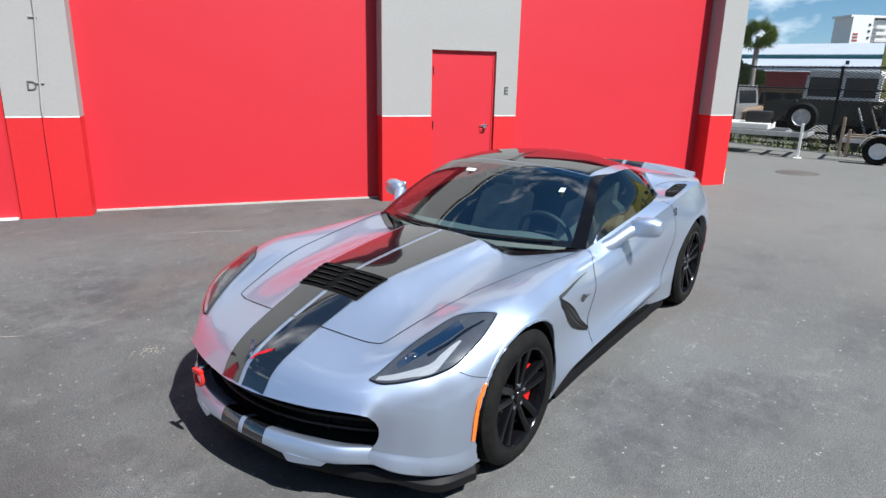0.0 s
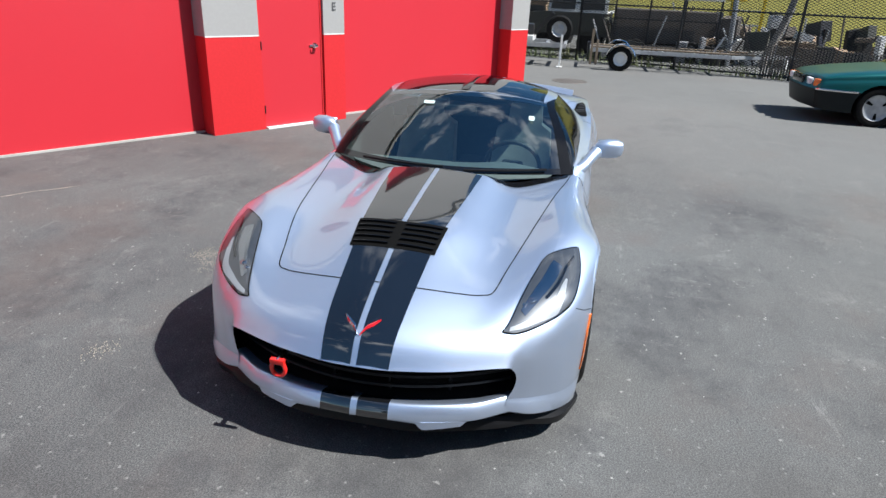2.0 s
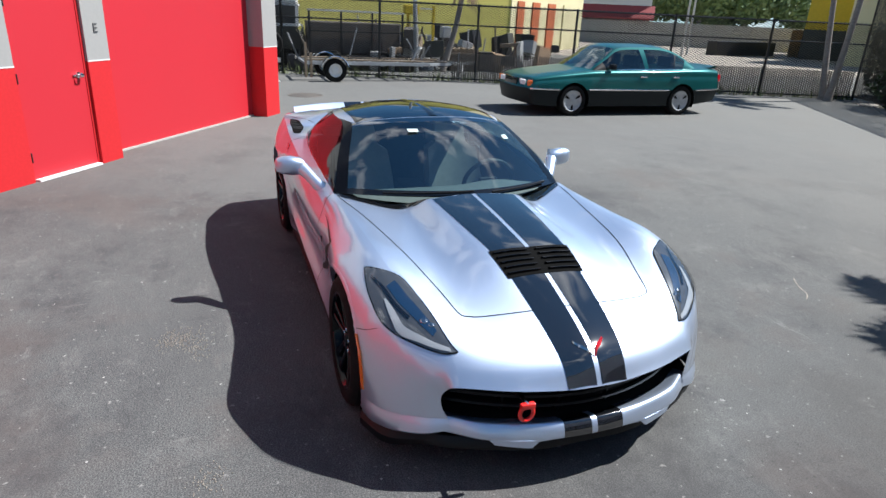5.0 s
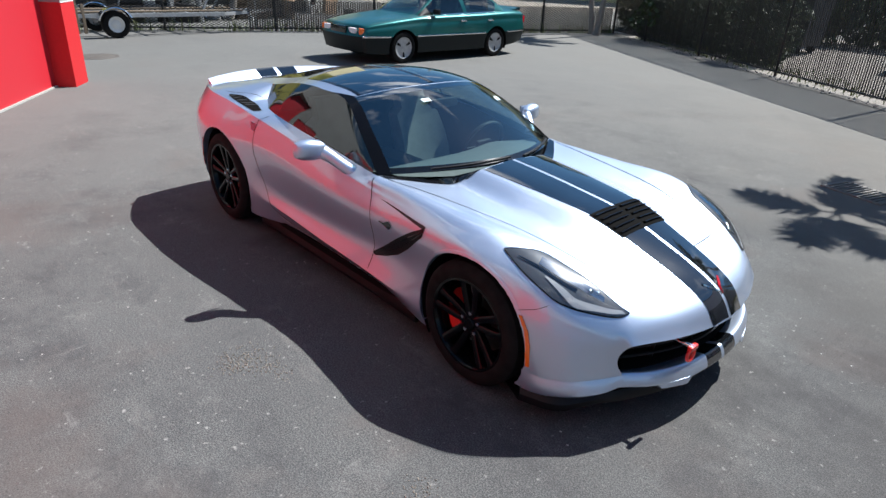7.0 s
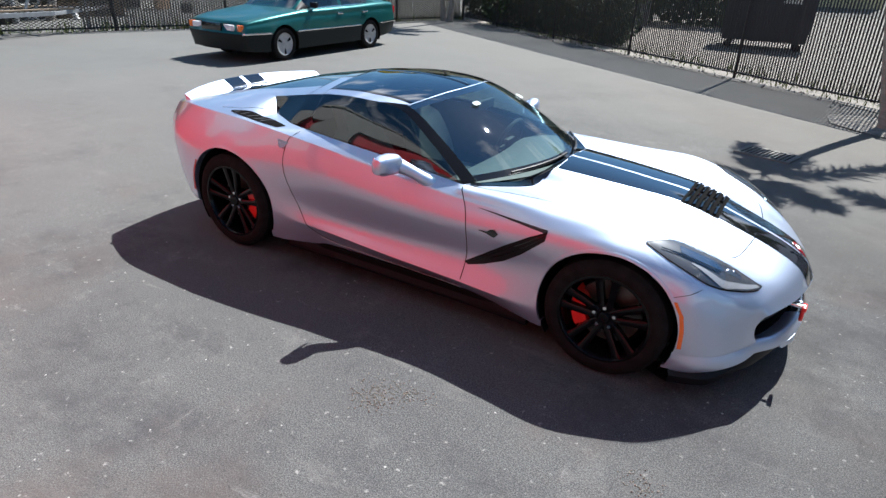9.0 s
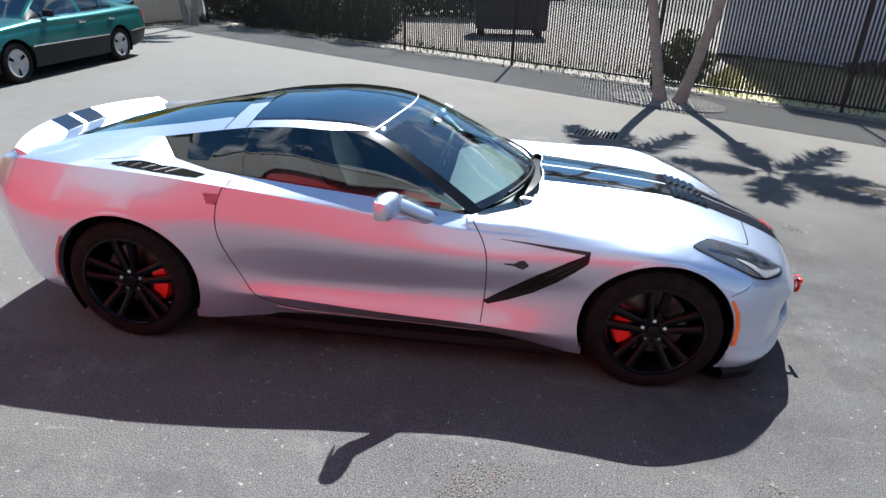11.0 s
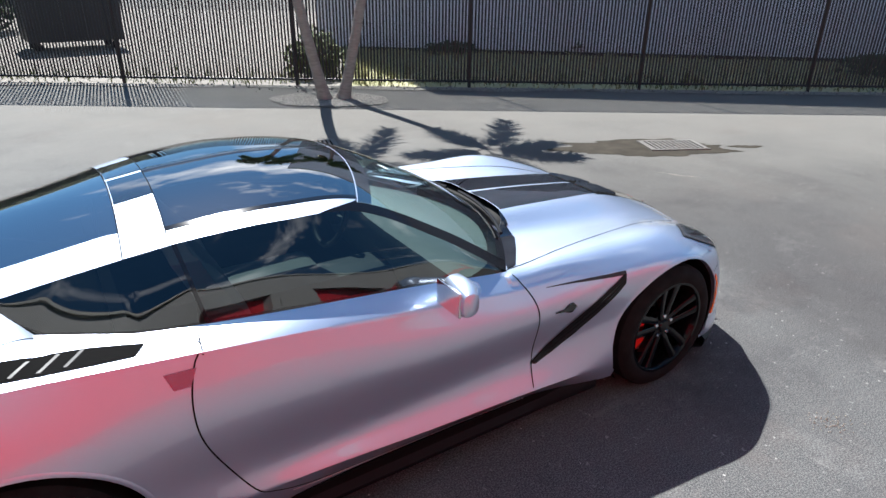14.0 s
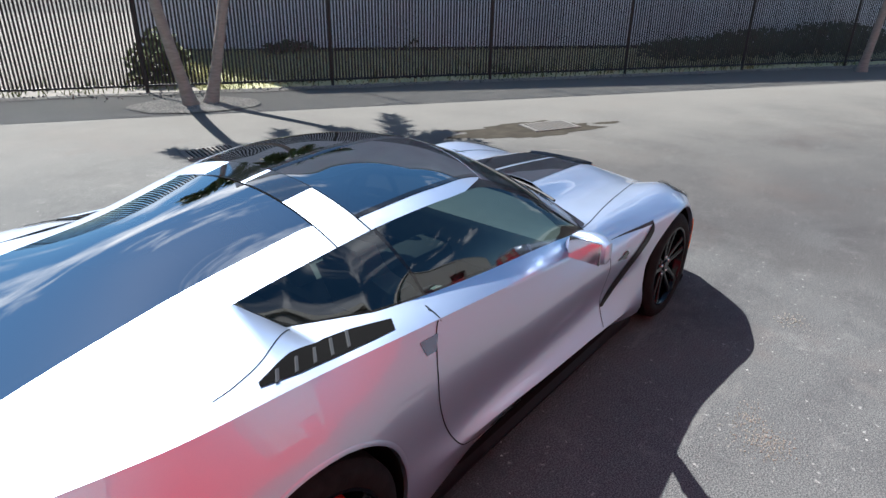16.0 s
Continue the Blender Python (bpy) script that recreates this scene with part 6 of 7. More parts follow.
for hand in (1, -1):
    for a, b in ((0.0, 1.9), (4.15, 6.0)):
        bm = bmesh.new()
        sheet(bm, [[flip_y(sed_roof(s, k), hand) for k in steps(0.90 if a else 0.93, 1, 4)] for s in steps(a, b, 16)])
        part("pillar", bm, M_GREEN, saloon)
    for name, a, b, m0, m1, material in (("front_window", 0.75, 2.90, 0.10, 0.97, G_SIDE), ("rear_door_window", 3.10, 4.55, 0.10, 0.97, G_SIDE), ("quarter_window", 4.62, 5.25, 0.10, 0.97, G_SIDE), ("door_post", 2.90, 3.10, 0.0, 1.0, M_GREEN), ("slim_post", 4.55, 4.62, 0.1, 0.97, M_SATINBLACK), ("roof_side", 0.0, 6.0, 0.0, 0.10, M_GREEN), ("rear_pillar", 5.25, 6.0, 0.10, 1.0, M_GREEN), ("mirror_panel", 0.0, 0.75, 0.10, 1.0, M_SATINBLACK), ("window_trim", 0.75, 5.25, 0.97, 1.0, M_CHROME)):
        bm = bmesh.new()
        sheet(bm, [[sed_side(s, m, hand) for m in steps(m0, m1, 6)] for s in steps(a, b, 20)])
        part(name, bm, material, saloon, out_from=(-0.4, 0, 0.8))
    bm = bmesh.new()
    box(bm, (0.50, 0.875 * hand, 0.985), (0.09, 0.17, 0.11), 0.03)
    part("door_mirror", bm, M_SATINBLACK, saloon, "black door mirror")
    for x in (-0.28, -1.12):
        bm = bmesh.new()
        box(bm, (x, 0.882 * hand, 0.80), (0.17, 0.03, 0.035), 0.01)
        part("door_handle", bm, M_CHROME, saloon, "chrome door handle")
    for cx in (SAXF, SAXR):
        def put(bm):
            for v in bm.verts:
                v.co.y *= hand
                v.co += Vector((cx, 0, SRAD))
            return bm

        bm = bmesh.new()
        lathe(bm, [(0.0, 0.835), (0.05, 0.838), (0.13, 0.832), (0.195, 0.842), (0.205, 0.85), (0.21, 0.842), (0.20, 0.70)], 40)
        w = part("wheel", put(bm), M_STEEL, saloon, "silver three-spoke alloy wheel")
        for i in range(3):
            a0 = 2 * math.pi * i / 3 + 0.5
            bm = bmesh.new()
            rows = [[(r * math.cos(a0 + q), 0.843, r * math.sin(a0 + q)) for q in steps(-0.16, 0.16, 6)] for r in (0.085, 0.15, 0.188)]
            sheet(bm, rows)
            part("wheel_gap", put(bm), M_VOID, w)
        bm = bmesh.new()
        lathe(bm, [(0.20, 0.66), (0.27, 0.655), (0.30, 0.67), (SRAD, 0.70), (SRAD, 0.82), (0.295, 0.852), (0.25, 0.862), (0.212, 0.85)], 48)
        part("tyre", put(bm), M_RUBBER, w, "black tyre")
        bm = bmesh.new()
        sheet(bm, [[(cx + 0.36 * math.cos(a), q * hand, max(0.16, 0.30 + 0.36 * math.sin(a))) for a in steps(-0.4, math.pi + 0.4, 20)] for q in (0.45, 0.86)])
        bm.faces.new([bm.verts.new((cx + 0.36 * math.cos(a), 0.45 * hand, max(0.16, 0.30 + 0.36 * math.sin(a)))) for a in steps(-0.4, math.pi + 0.4, 20)])
        part("wheel_well", bm, M_VOID, saloon)
bm = bmesh.new()
box(bm, (0, 0, 0.24), (4.3, 1.0, 0.08))
box(bm, (0, 0, 0.26), (1.9, 1.66, 0.08))
part("underbody", bm, M_VOID, saloon, smooth=False)
bm = bmesh.new()
box(bm, (-0.35, 0, 0.88), (2.3, 1.4, 0.05))
for x in (-0.05, -0.95):
    for y in (-0.36, 0.36):
        box(bm, (x - 0.25, y, 1.02), (0.14, 0.46, 0.36), 0.05)
part("cabin", bm, M_TRIM, saloon, "dark cabin with seats")

# ---- trailers in front of the far fence ----
def small_wheel(parent, at, r, w, axis_hand=1, rim=M_WHITE, label="small pale steel wheel"):
    bm = bmesh.new()
    lathe(bm, [(0.0, w * 0.30), (r * 0.2, w * 0.32), (r * 0.35, w * 0.2), (r * 0.52, w * 0.34), (r * 0.58, w * 0.5), (r * 0.58, 0.0)], 28, axis="X")
    for v in bm.verts:
        v.co = Vector((v.co.x * axis_hand, v.co.y, v.co.z)) + Vector(at)
    wh = part("wheel", bm, rim, parent, label)
    bm = bmesh.new()
    lathe(bm, [(r * 0.58, -w / 2), (r * 0.9, -w / 2), (r, -w * 0.35), (r, w * 0.35), (r * 0.9, w / 2), (r * 0.58, w / 2)], 36, axis="X")
    for v in bm.verts:
        v.co += Vector(at)
    part("tyre", bm, M_RUBBER, wh, "black trailer tyre")


def beam(parent, a, b, w, h, material, name="beam"):
    a, b = Vector(a), Vector(b)
    d = b - a
    bm = bmesh.new()
    box(bm, (0, 0, 0), (d.length, w, h), 0.004)
    q = d.to_track_quat("X", "Z").to_matrix().to_4x4()
    bm.transform(Matrix.Translation((a + b) / 2) @ q)
    return part(name, bm, material, parent, smooth=False)


trailer = thing("flat_trailer", "low galvanised flat trailer with one axle beside the fence", "trailer")
X0, X1 = -13.15, -14.45
for x in (X0, X1):
    beam(trailer, (x, 0.95, 0.47), (x, 4.4, 0.47), 0.05, 0.09, M_STEEL, "side_rail")
    beam(trailer, (x, 4.4, 0.47), (-13.8, 5.9, 0.48), 0.05, 0.08, M_STEEL, "draw_bar")
for y in (0.97, 1.9, 2.8, 3.6, 4.38):
    beam(trailer, (X0, y, 0.46), (X1, y, 0.46), 0.05, 0.06, M_STEEL, "cross_member")
for x in (X0 - 0.25, X1 + 0.25):
    beam(trailer, (x, 1.0, 0.535), (x, 5.0, 0.535), 0.13, 0.035, M_WOOD, "bunk_board")
for y in (2.3, 3.2, 4.0):
    beam(trailer, (-13.95, y, 0.52), (-13.65, y, 0.52), 0.07, 0.07, M_BLACKMETAL, "keel_roller")
for x, h in ((X0 + 0.16, 1), (X1 - 0.16, -1)):
    small_wheel(trailer, (x, 1.72, 0.30), 0.30, 0.19, h)
    bm = bmesh.new()
    sheet(bm, [[(x + q, 1.72 + r * math.cos(a), 0.30 + r * math.sin(a)) for a in steps(0.25, math.pi - 0.25, 20)] for q, r in ((-0.13, 0.355), (-0.12, 0.375), (0.12, 0.375), (0.13, 0.355))])
    part("fender", bm, M_CHROME, trailer, "bright round fender")
for y, z in ((0.98, 0.98), (1.12, 0.72)):
    beam(trailer, (X0, y, 0.1), (X0, y, z), 0.06, 0.06, M_WOOD, "stake")
beam(trailer, (-13.8, 5.55, 0.03), (-13.8, 5.55, 0.78), 0.06, 0.06, M_STEEL, "jack")
beam(trailer, (-13.8, 4.35, 0.52), (-13.75, 4.62, 0.98), 0.05, 0.05, M_STEEL, "winch_post")
beam(trailer, (-13.65, 4.05, 0.52), (-13.65, 4.25, 0.92), 0.05, 0.05, M_STEEL, "winch_post")
bm = bmesh.new()
box(bm, (-13.8, 5.95, 0.5), (0.10, 0.26, 0.07), 0.02)
part("coupler", bm, M_STEEL, trailer)

boat = thing("beam_trailer", "galvanised beam trailer propped on a stand", "trailer")
for x in (-13.0, -14.3):
    beam(boat, (x, -4.2, 0.53), (x, 0.32, 0.53), 0.07, 0.11, M_STEEL, "side_rail")
for y in (-3.8, -2.6, -1.4, -0.2, 0.28):
    beam(boat, (-13.0, y, 0.52), (-14.3, y, 0.52), 0.06, 0.08, M_STEEL, "cross_member")
beam(boat, (-12.93, 0.2, 0.0), (-12.93, 0.2, 0.80), 0.055, 0.055, M_WHITE, "stand")
beam(boat, (-12.93, 0.12, 0.012), (-12.93, 0.28, 0.012), 0.2, 0.02, M_WHITE, "stand_foot")
bm = bmesh.new()
box(bm, (-13.65, -1.75, 0.66), (1.0, 2.4, 0.15), 0.02)
part("plank_load", bm, M_OFFWHITE, boat, "pale boards on the beams", smooth=False)
for h, x in ((1, -12.85), (-1, -14.45)):
    small_wheel(boat, (x, -3.0, 0.30), 0.30, 0.19, h)
beam(boat, (-13.6, -0.7, 0.6), (-13.6, -0.1, 1.30), 0.10, 0.10, M_BLACKMETAL, "strut")
bm = bmesh.new()
box(bm, (-13.6, -0.85, 0.80), (0.5, 0.55, 0.42), 0.05)
part("engine_cover", bm, M_BLACKMETAL, boat)
spare = thing("spare_wheel", "large tyre on a silver rim standing on the beam trailer", "wheel")
small_wheel(spare, (-13.35, 0.10, 0.92), 0.335, 0.24, 1, M_STEEL, "silver five-spoke rim")

# ---- behind the far fence ----
def plain_vehicle(name, label, at, length, width, height, body_mat, top_mat, cab=(0.15, 0.75)):
    """A parked vehicle half hidden by the fence: body, cabin, windows, wheels."""
    ob = thing(name, label, "vehicle", at=at)
    prof = [(-0.5, 0.28), (-0.5, 0.52), (-0.46, 0.56), (cab[0] - 0.5, 0.60), (cab[1] - 0.5, 0.60), (0.44, 0.55), (0.5, 0.48), (0.5, 0.26)]
    bm = bmesh.new()
    sheet(bm, [[(x * length, w * width / 2 * (1 - 0.06 * max(0, abs(x) - 0.4) * 10), z * height) for x, z in prof] for w in (-1, -0.97, 0.97, 1)])
    for w in (-1, 1):
        bm.faces.new([bm.verts.new((x * length, w * width / 2 * (1 - 0.06 * max(0, abs(x) - 0.4) * 10), z * height)) for x, z in prof])
    part("body", bm, body_mat, ob)
    a, b = (cab[0] - 0.5) * length, (cab[1] - 0.5) * length
    bm = bmesh.new()
    box(bm, ((a + b) / 2, 0, 0.965 * height), (b - a - 0.12, width * 0.88, 0.07 * height), 0.03)
    part("roof", bm, top_mat, ob)
    bm = bmesh.new()
    sheet(bm, [[(x, w * width * s, z) for x, w in ((a, -1), (b, -1), (b, 1), (a, 1))] for z, s in ((0.60 * height, 0.47), (0.93 * height, 0.42))], ring=True)
    part("cabin", bm, top_mat, ob, smooth=False)
    for hand in (1, -1):
        for f0, f1 in ((0.05, 0.46), (0.54, 0.95)):
            bm = bmesh.new()
            sheet(bm, [[(a + (b - a) * f, hand * (width * s + 0.006), z * height) for f in (f0, f1)] for z, s in ((0.64, 0.464), (0.90, 0.425))])
            part("window", bm, M_WINDOW, ob, smooth=False)
    for x, q in ((a, -0.006), (b, 0.006)):
        bm = bmesh.new()
        sheet(bm, [[(x + q, w * width * s, z * height) for w in (-0.92, 0.92)] for z, s in ((0.64, 0.464), (0.90, 0.425))])
        part("windscreen", bm, M_WINDOW, ob, smooth=False)
    for x in (-0.32, 0.30):
        for w in (-1, 1):
            bm = bmesh.new()
            lathe(bm, [(0.0, 0.06), (0.15, 0.05), (0.2, 0.09), (0.32, 0.09), (0.33, 0.0), (0.32, -0.09)], 24, (x * length, w * (width / 2 - 0.08), 0.33))
            part("wheel", bm, M_RUBBER, ob)
    return ob


plain_vehicle("utility_truck", "boxy off-white utility truck with a white roof", pose(-18.4, 0.1, 0, 0, 0, 80), 3.0, 1.7, 2.05, M_OLIVE, M_WHITE, cab=(0.35, 0.98))
plain_vehicle("parked_hatchback", "small grey car parked behind the fence", pose(-18.6, -3.2, 0, 0, 0, -20), 3.9, 1.7, 1.55, M_STEEL, M_STEEL)
plain_vehicle("parked_hatchback", "small brown car parked behind the fence", pose(-20.5, -1.0, 0, 0, 0, -20), 4.0, 1.7, 1.5, M_TAN, M_TAN)
cage = thing("equipment_cage", "dark mesh-sided equipment trailer", "trailer")
for y in (1.6, 2.6, 3.6, 4.6):
    beam(cage, (-16.6, y, 0.45), (-16.6, y, 1.75), 0.06, 0.06, M_BLACKMETAL, "upright")
beam(cage, (-16.6, 1.55, 1.76), (-16.6, 4.65, 1.76), 0.06, 0.06, M_OFFWHITE, "top_rail")
beam(cage, (-16.6, 1.55, 1.15), (-16.6, 4.65, 1.15), 0.04, 0.04, M_BLACKMETAL, "mid_rail")
bm = bmesh.new()
box(bm, (-17.3, 3.1, 0.95), (1.2, 2.9, 0.95), 0.03)
part("load", bm, M_IRON, cage, "dark sheeted load", smooth=False)
bm = bmesh.new()
box(bm, (-16.9, 3.1, 0.36), (1.6, 3.2, 0.14), 0.02)
part("bed", bm, M_BLACKMETAL, cage, smooth=False)
for y in (2.3, 3.9):
    small_wheel(cage, (-16.4, y, 0.30), 0.30, 0.18)
lift = thing("scissor_lift", "yellow and white platform lift", "machine")
for y in (5.0, 5.9):
    beam(lift, (-17.3, y, 0.5), (-17.3, y, 2.05), 0.08, 0.08, M_SIGNYELLOW, "mast")
for z in (0.7, 1.1, 1.5, 1.95):
    beam(lift, (-17.3, 5.0, z), (-17.3, 5.9, z), 0.05, 0.05, M_OFFWHITE, "rung")
bm = bmesh.new()
box(bm, (-17.4, 5.3, 0.45), (0.8, 1.6, 0.5), 0.05)
part("base", bm, M_OFFWHITE, lift, smooth=False)
bm = bmesh.new()
box(bm, (-17.3, 5.1, 1.9), (0.3, 0.5, 0.3), 0.03)
part("control_box", bm, M_SIGNYELLOW, lift, smooth=False)
heap = thing("pallet_stack", "untidy stack of pale pallets and crates", "pallets")
for i in range(5):
    bm = bmesh.new()
    box(bm, (-16.5, 6.8, 0.05 + 0.15 * i), (0.1, 1.0, 0.08))
    pallet = part("pallet", bm, M_WOOD, heap, smooth=False)
    bm = bmesh.new()
    box(bm, (-17.3, 6.8, 0.05 + 0.15 * i), (0.1, 1.0, 0.08))
    part("bearer", bm, M_WOOD, pallet, smooth=False)
    for j in range(6):
        bm = bmesh.new()
        box(bm, (-16.9 + 0.05 * (i % 2), 6.4 + 0.17 * j, 0.12 + 0.15 * i), (1.0, 0.10, 0.03))
        part("board", bm, M_WOOD, pallet, smooth=False)
for p, size, m in (((-16.6, 6.1, 1.25), (0.35, 0.3, 0.35), M_OFFWHITE), ((-16.7, 7.6, 0.35), (0.5, 0.5, 0.6), M_BLACKMETAL), ((-16.9, 8.1, 0.25), (0.6, 0.4, 0.5), M_OFFWHITE)):
    bm = bmesh.new()
    box(bm, p, size, 0.03)
    part("crate", bm, m, heap, smooth=False)
scrap = thing("scrap_heap", "cluttered heap of scrap panels, crates and pipes behind the fence", "scrap")
for i in range(120):
    x, y = rng.uniform(-20.5, -16.0), rng.uniform(0.8, 10.5)
    w, d, h = rng.uniform(0.08, 0.5), rng.uniform(0.08, 0.8), rng.uniform(0.12, 0.9)
    bm = bmesh.new()
    box(bm, (x, y, h / 2 + (rng.uniform(0.1, 0.8) if i % 3 == 0 else 0)), (w, d, h), 0.015, Matrix.Rotation(rng.uniform(0, 3), 3, "Z") @ Matrix.Rotation(rng.uniform(-0.3, 0.3), 3, "X"))
    part(rng.choice(("crate", "panel", "box")), bm, (M_OFFWHITE, M_BLACKMETAL, M_IRON, M_TAN, M_OLIVE, M_BLACKMETAL, M_STEEL, M_BLACKMETAL, M_WOOD, M_DUMPSTER)[i % 10], scrap, smooth=False)
for i in range(26):
    x, y = rng.uniform(-17.8, -16.3), rng.uniform(1.2, 8.5)
    bm = bmesh.new()
    tube(bm, [(x, y, 0.05), (x + rng.uniform(-0.4, 0.2), y + rng.uniform(-0.6, 0.6), rng.uniform(0.9, 1.7))], 0.03, 6)
    part("pipe", bm, (M_STEEL, M_IRON)[i % 2], scrap)
pole = thing("leaning_pole", "grey utility pole leaning slightly behind the fence", "pole")
bm = bmesh.new()
tube(bm, [(-15.9, 4.9, 0), (-15.9, 4.55, 7.0)], 0.07, 12)
part("shaft", bm, M_STEEL, pole)
dead = thing("dead_palm", "bare palm trunk with hanging dead fronds", "palm tree")
bm = bmesh.new()
tube(bm, [(-16.2, 5.9, 0), (-16.2, 6.3, 1.4), (-16.1, 6.6, 3.2)], [0.12, 0.09, 0.08], 10)
part("trunk", bm, M_TRUNK, dead)
bm = bmesh.new()
for i in range(26):
    a = rng.uniform(0, 6.28)
    p = Vector((-16.1, 6.55, 2.9))
    q = p + Vector((0.45 * math.cos(a), 0.45 * math.sin(a), -rng.uniform(0.5, 1.1)))
    tube(bm, [p, p.lerp(q, 0.5) + Vector((0, 0, 0.2)), q], [0.02, 0.03, 0.008], 4)
part("dead_fronds", bm, M_TAN, dead, "hanging brown fronds")
bins = thing("wheeled_bin", "dark wheeled bin beside the yellow building", "bin")
bm = bmesh.new()
sheet(bm, [[(-21.6 + x * s, 11.6 + y * s, z) for x, y in ((-0.3, -0.3), (0.3, -0.3), (0.3, 0.3), (-0.3, 0.3))] for z, s in ((0.0, 0.8), (1.0, 1.0), (1.08, 1.05))], ring=True)
box(bm, (-21.6, 11.6, 1.11), (0.66, 0.66, 0.05), 0.02)
part("tub", bm, M_CLADDING, bins)


# ---- buildings round the yard ----
def house(name, label, corner, size, turn, wall_mat, roof_mat, windows=(), doors=(), win_mat=M_WINDOW):
    """A block with its front face at local y = 0, from x = 0 to its length."""
    L, D, H = size
    ob = thing(name, label, "building", at=pose(*corner, 0, 0, turn))
    bm = bmesh.new()
    box(bm, (L / 2, D / 2, H / 2), (L, D, H))
    part("wall", bm, wall_mat, ob, smooth=False)
    bm = bmesh.new()
    box(bm, (L / 2, D / 2, H + 0.15), (L + 0.4, D + 0.4, 0.3))
    part("roof", bm, roof_mat, ob, smooth=False)
    for x, z, w, h in windows:
        bm = bmesh.new()
        box(bm, (x, -0.02, z), (w, 0.08, h))
        wi = part("window", bm, win_mat, ob, smooth=False)
        bm = bmesh.new()
        box(bm, (x, -0.05, z - h / 2 - 0.05), (w + 0.2, 0.14, 0.08))
        part("sill", bm, M_OFFWHITE, wi, smooth=False)
    for x, w, h, m in doors:
        bm = bmesh.new()
        box(bm, (x, -0.03, h / 2), (w, 0.1, h))
        part("door", bm, m, ob, smooth=False)
    return ob


# yellow stucco block: long wall towards the yard, door wall on its end
house("yellow_building", "yellow stucco warehouse behind the wire fence", (-25.95, 1.2, 0), (12.6, 3, 8), 97.5, M_YELLOW, M_OFFWHITE, windows=((3.0, 4.2, 1.4, 0.9), (7.0, 4.2, 1.4, 0.9)))
house("yellow_annex", "pale yellow end wall with rust-orange doors", (-27.55, 13.7, 0), (10.4, 4, 7.8), 128, M_CREAM, M_OFFWHITE, doors=((1.05, 0.8, 2.6, M_ORANGE), (3.0, 0.95, 2.6, M_ORANGE), (5.2, 1.05, 2.6, M_ORANGE), (7.6, 1.15, 2.6, M_CREAM)))
red_roof = house("red_roof_building", "white hall with a dull red awning over small windows", (-50.0, 25.0, 0), (11.5, 8, 6.5), 57, M_OFFWHITE, M_OFFWHITE, windows=[(0.8 + 1.1 * i, 0.72, 0.66, 0.85) for i in range(10)])
bm = bmesh.new()
sheet(bm, [[(x, y, z) for y, z in ((-0.02, 3.15), (-0.9, 2.15), (-0.9, 2.0), (-0.02, 2.0))] for x in (-0.3, 11.8)], ring=True)
part("awning", bm, M_BRICKRED, red_roof, "sloping dull red awning", smooth=False)
ochre = house("ochre_building", "ochre yellow block over a dark ground floor beyond the lot", (-29.6, 36.6, 0), (3.4, 8, 7), 40, M_SIGNYELLOW, M_OFFWHITE)
bm = bmesh.new()
box(bm, (1.7, -0.06, 0.95), (3.5, 0.2, 1.9))
part("ground_floor", bm, M_OLIVE, ochre, "dark shuttered ground floor", smooth=False)
house("pale_yellow_building", "pale yellow block beyond the slatted fence", (-23.9, 33.4, 0), (30, 8, 8), 24, M_CREAM, M_OFFWHITE, windows=[(3 + 4 * i, 4.5, 1.5, 1.2) for i in range(6)])
low = house("low_hall", "long pale hall with a metal roof and teal band", (-61.5, -30.0, 0), (48, 18, 2.5), 84, M_BRICKRED, M_ROOFMETAL)
bm = bmesh.new()
sheet(bm, [[(x, y, z) for y, z in ((-0.6, 2.4), (5.0, 3.6), (5.0, 3.62))] for x in (-0.6, 48.6)])
part("lower_roof", bm, M_ROOFMETAL, low, "pale sloping metal roof", smooth=False)
bm = bmesh.new()
box(bm, (24, 5.5, 3.75), (48, 0.5, 0.5))
part("teal_band", bm, M_TEAL, low, smooth=False)
bm = bmesh.new()
sheet(bm, [[(x, y, z) for y, z in ((5.2, 3.95), (11.0, 5.2), (17.0, 4.0))] for x in (-0.6, 48.6)])
part("upper_roof", bm, M_ROOFMETAL, low, "pale sloping metal roof", smooth=False)
for x in (8, 14, 27, 31):
    bm = bmesh.new()
    box(bm, (x, 2.6, 3.25), (0.25, 0.25, 0.3))
    part("roof_vent", bm, M_BLACKMETAL, low, smooth=False)

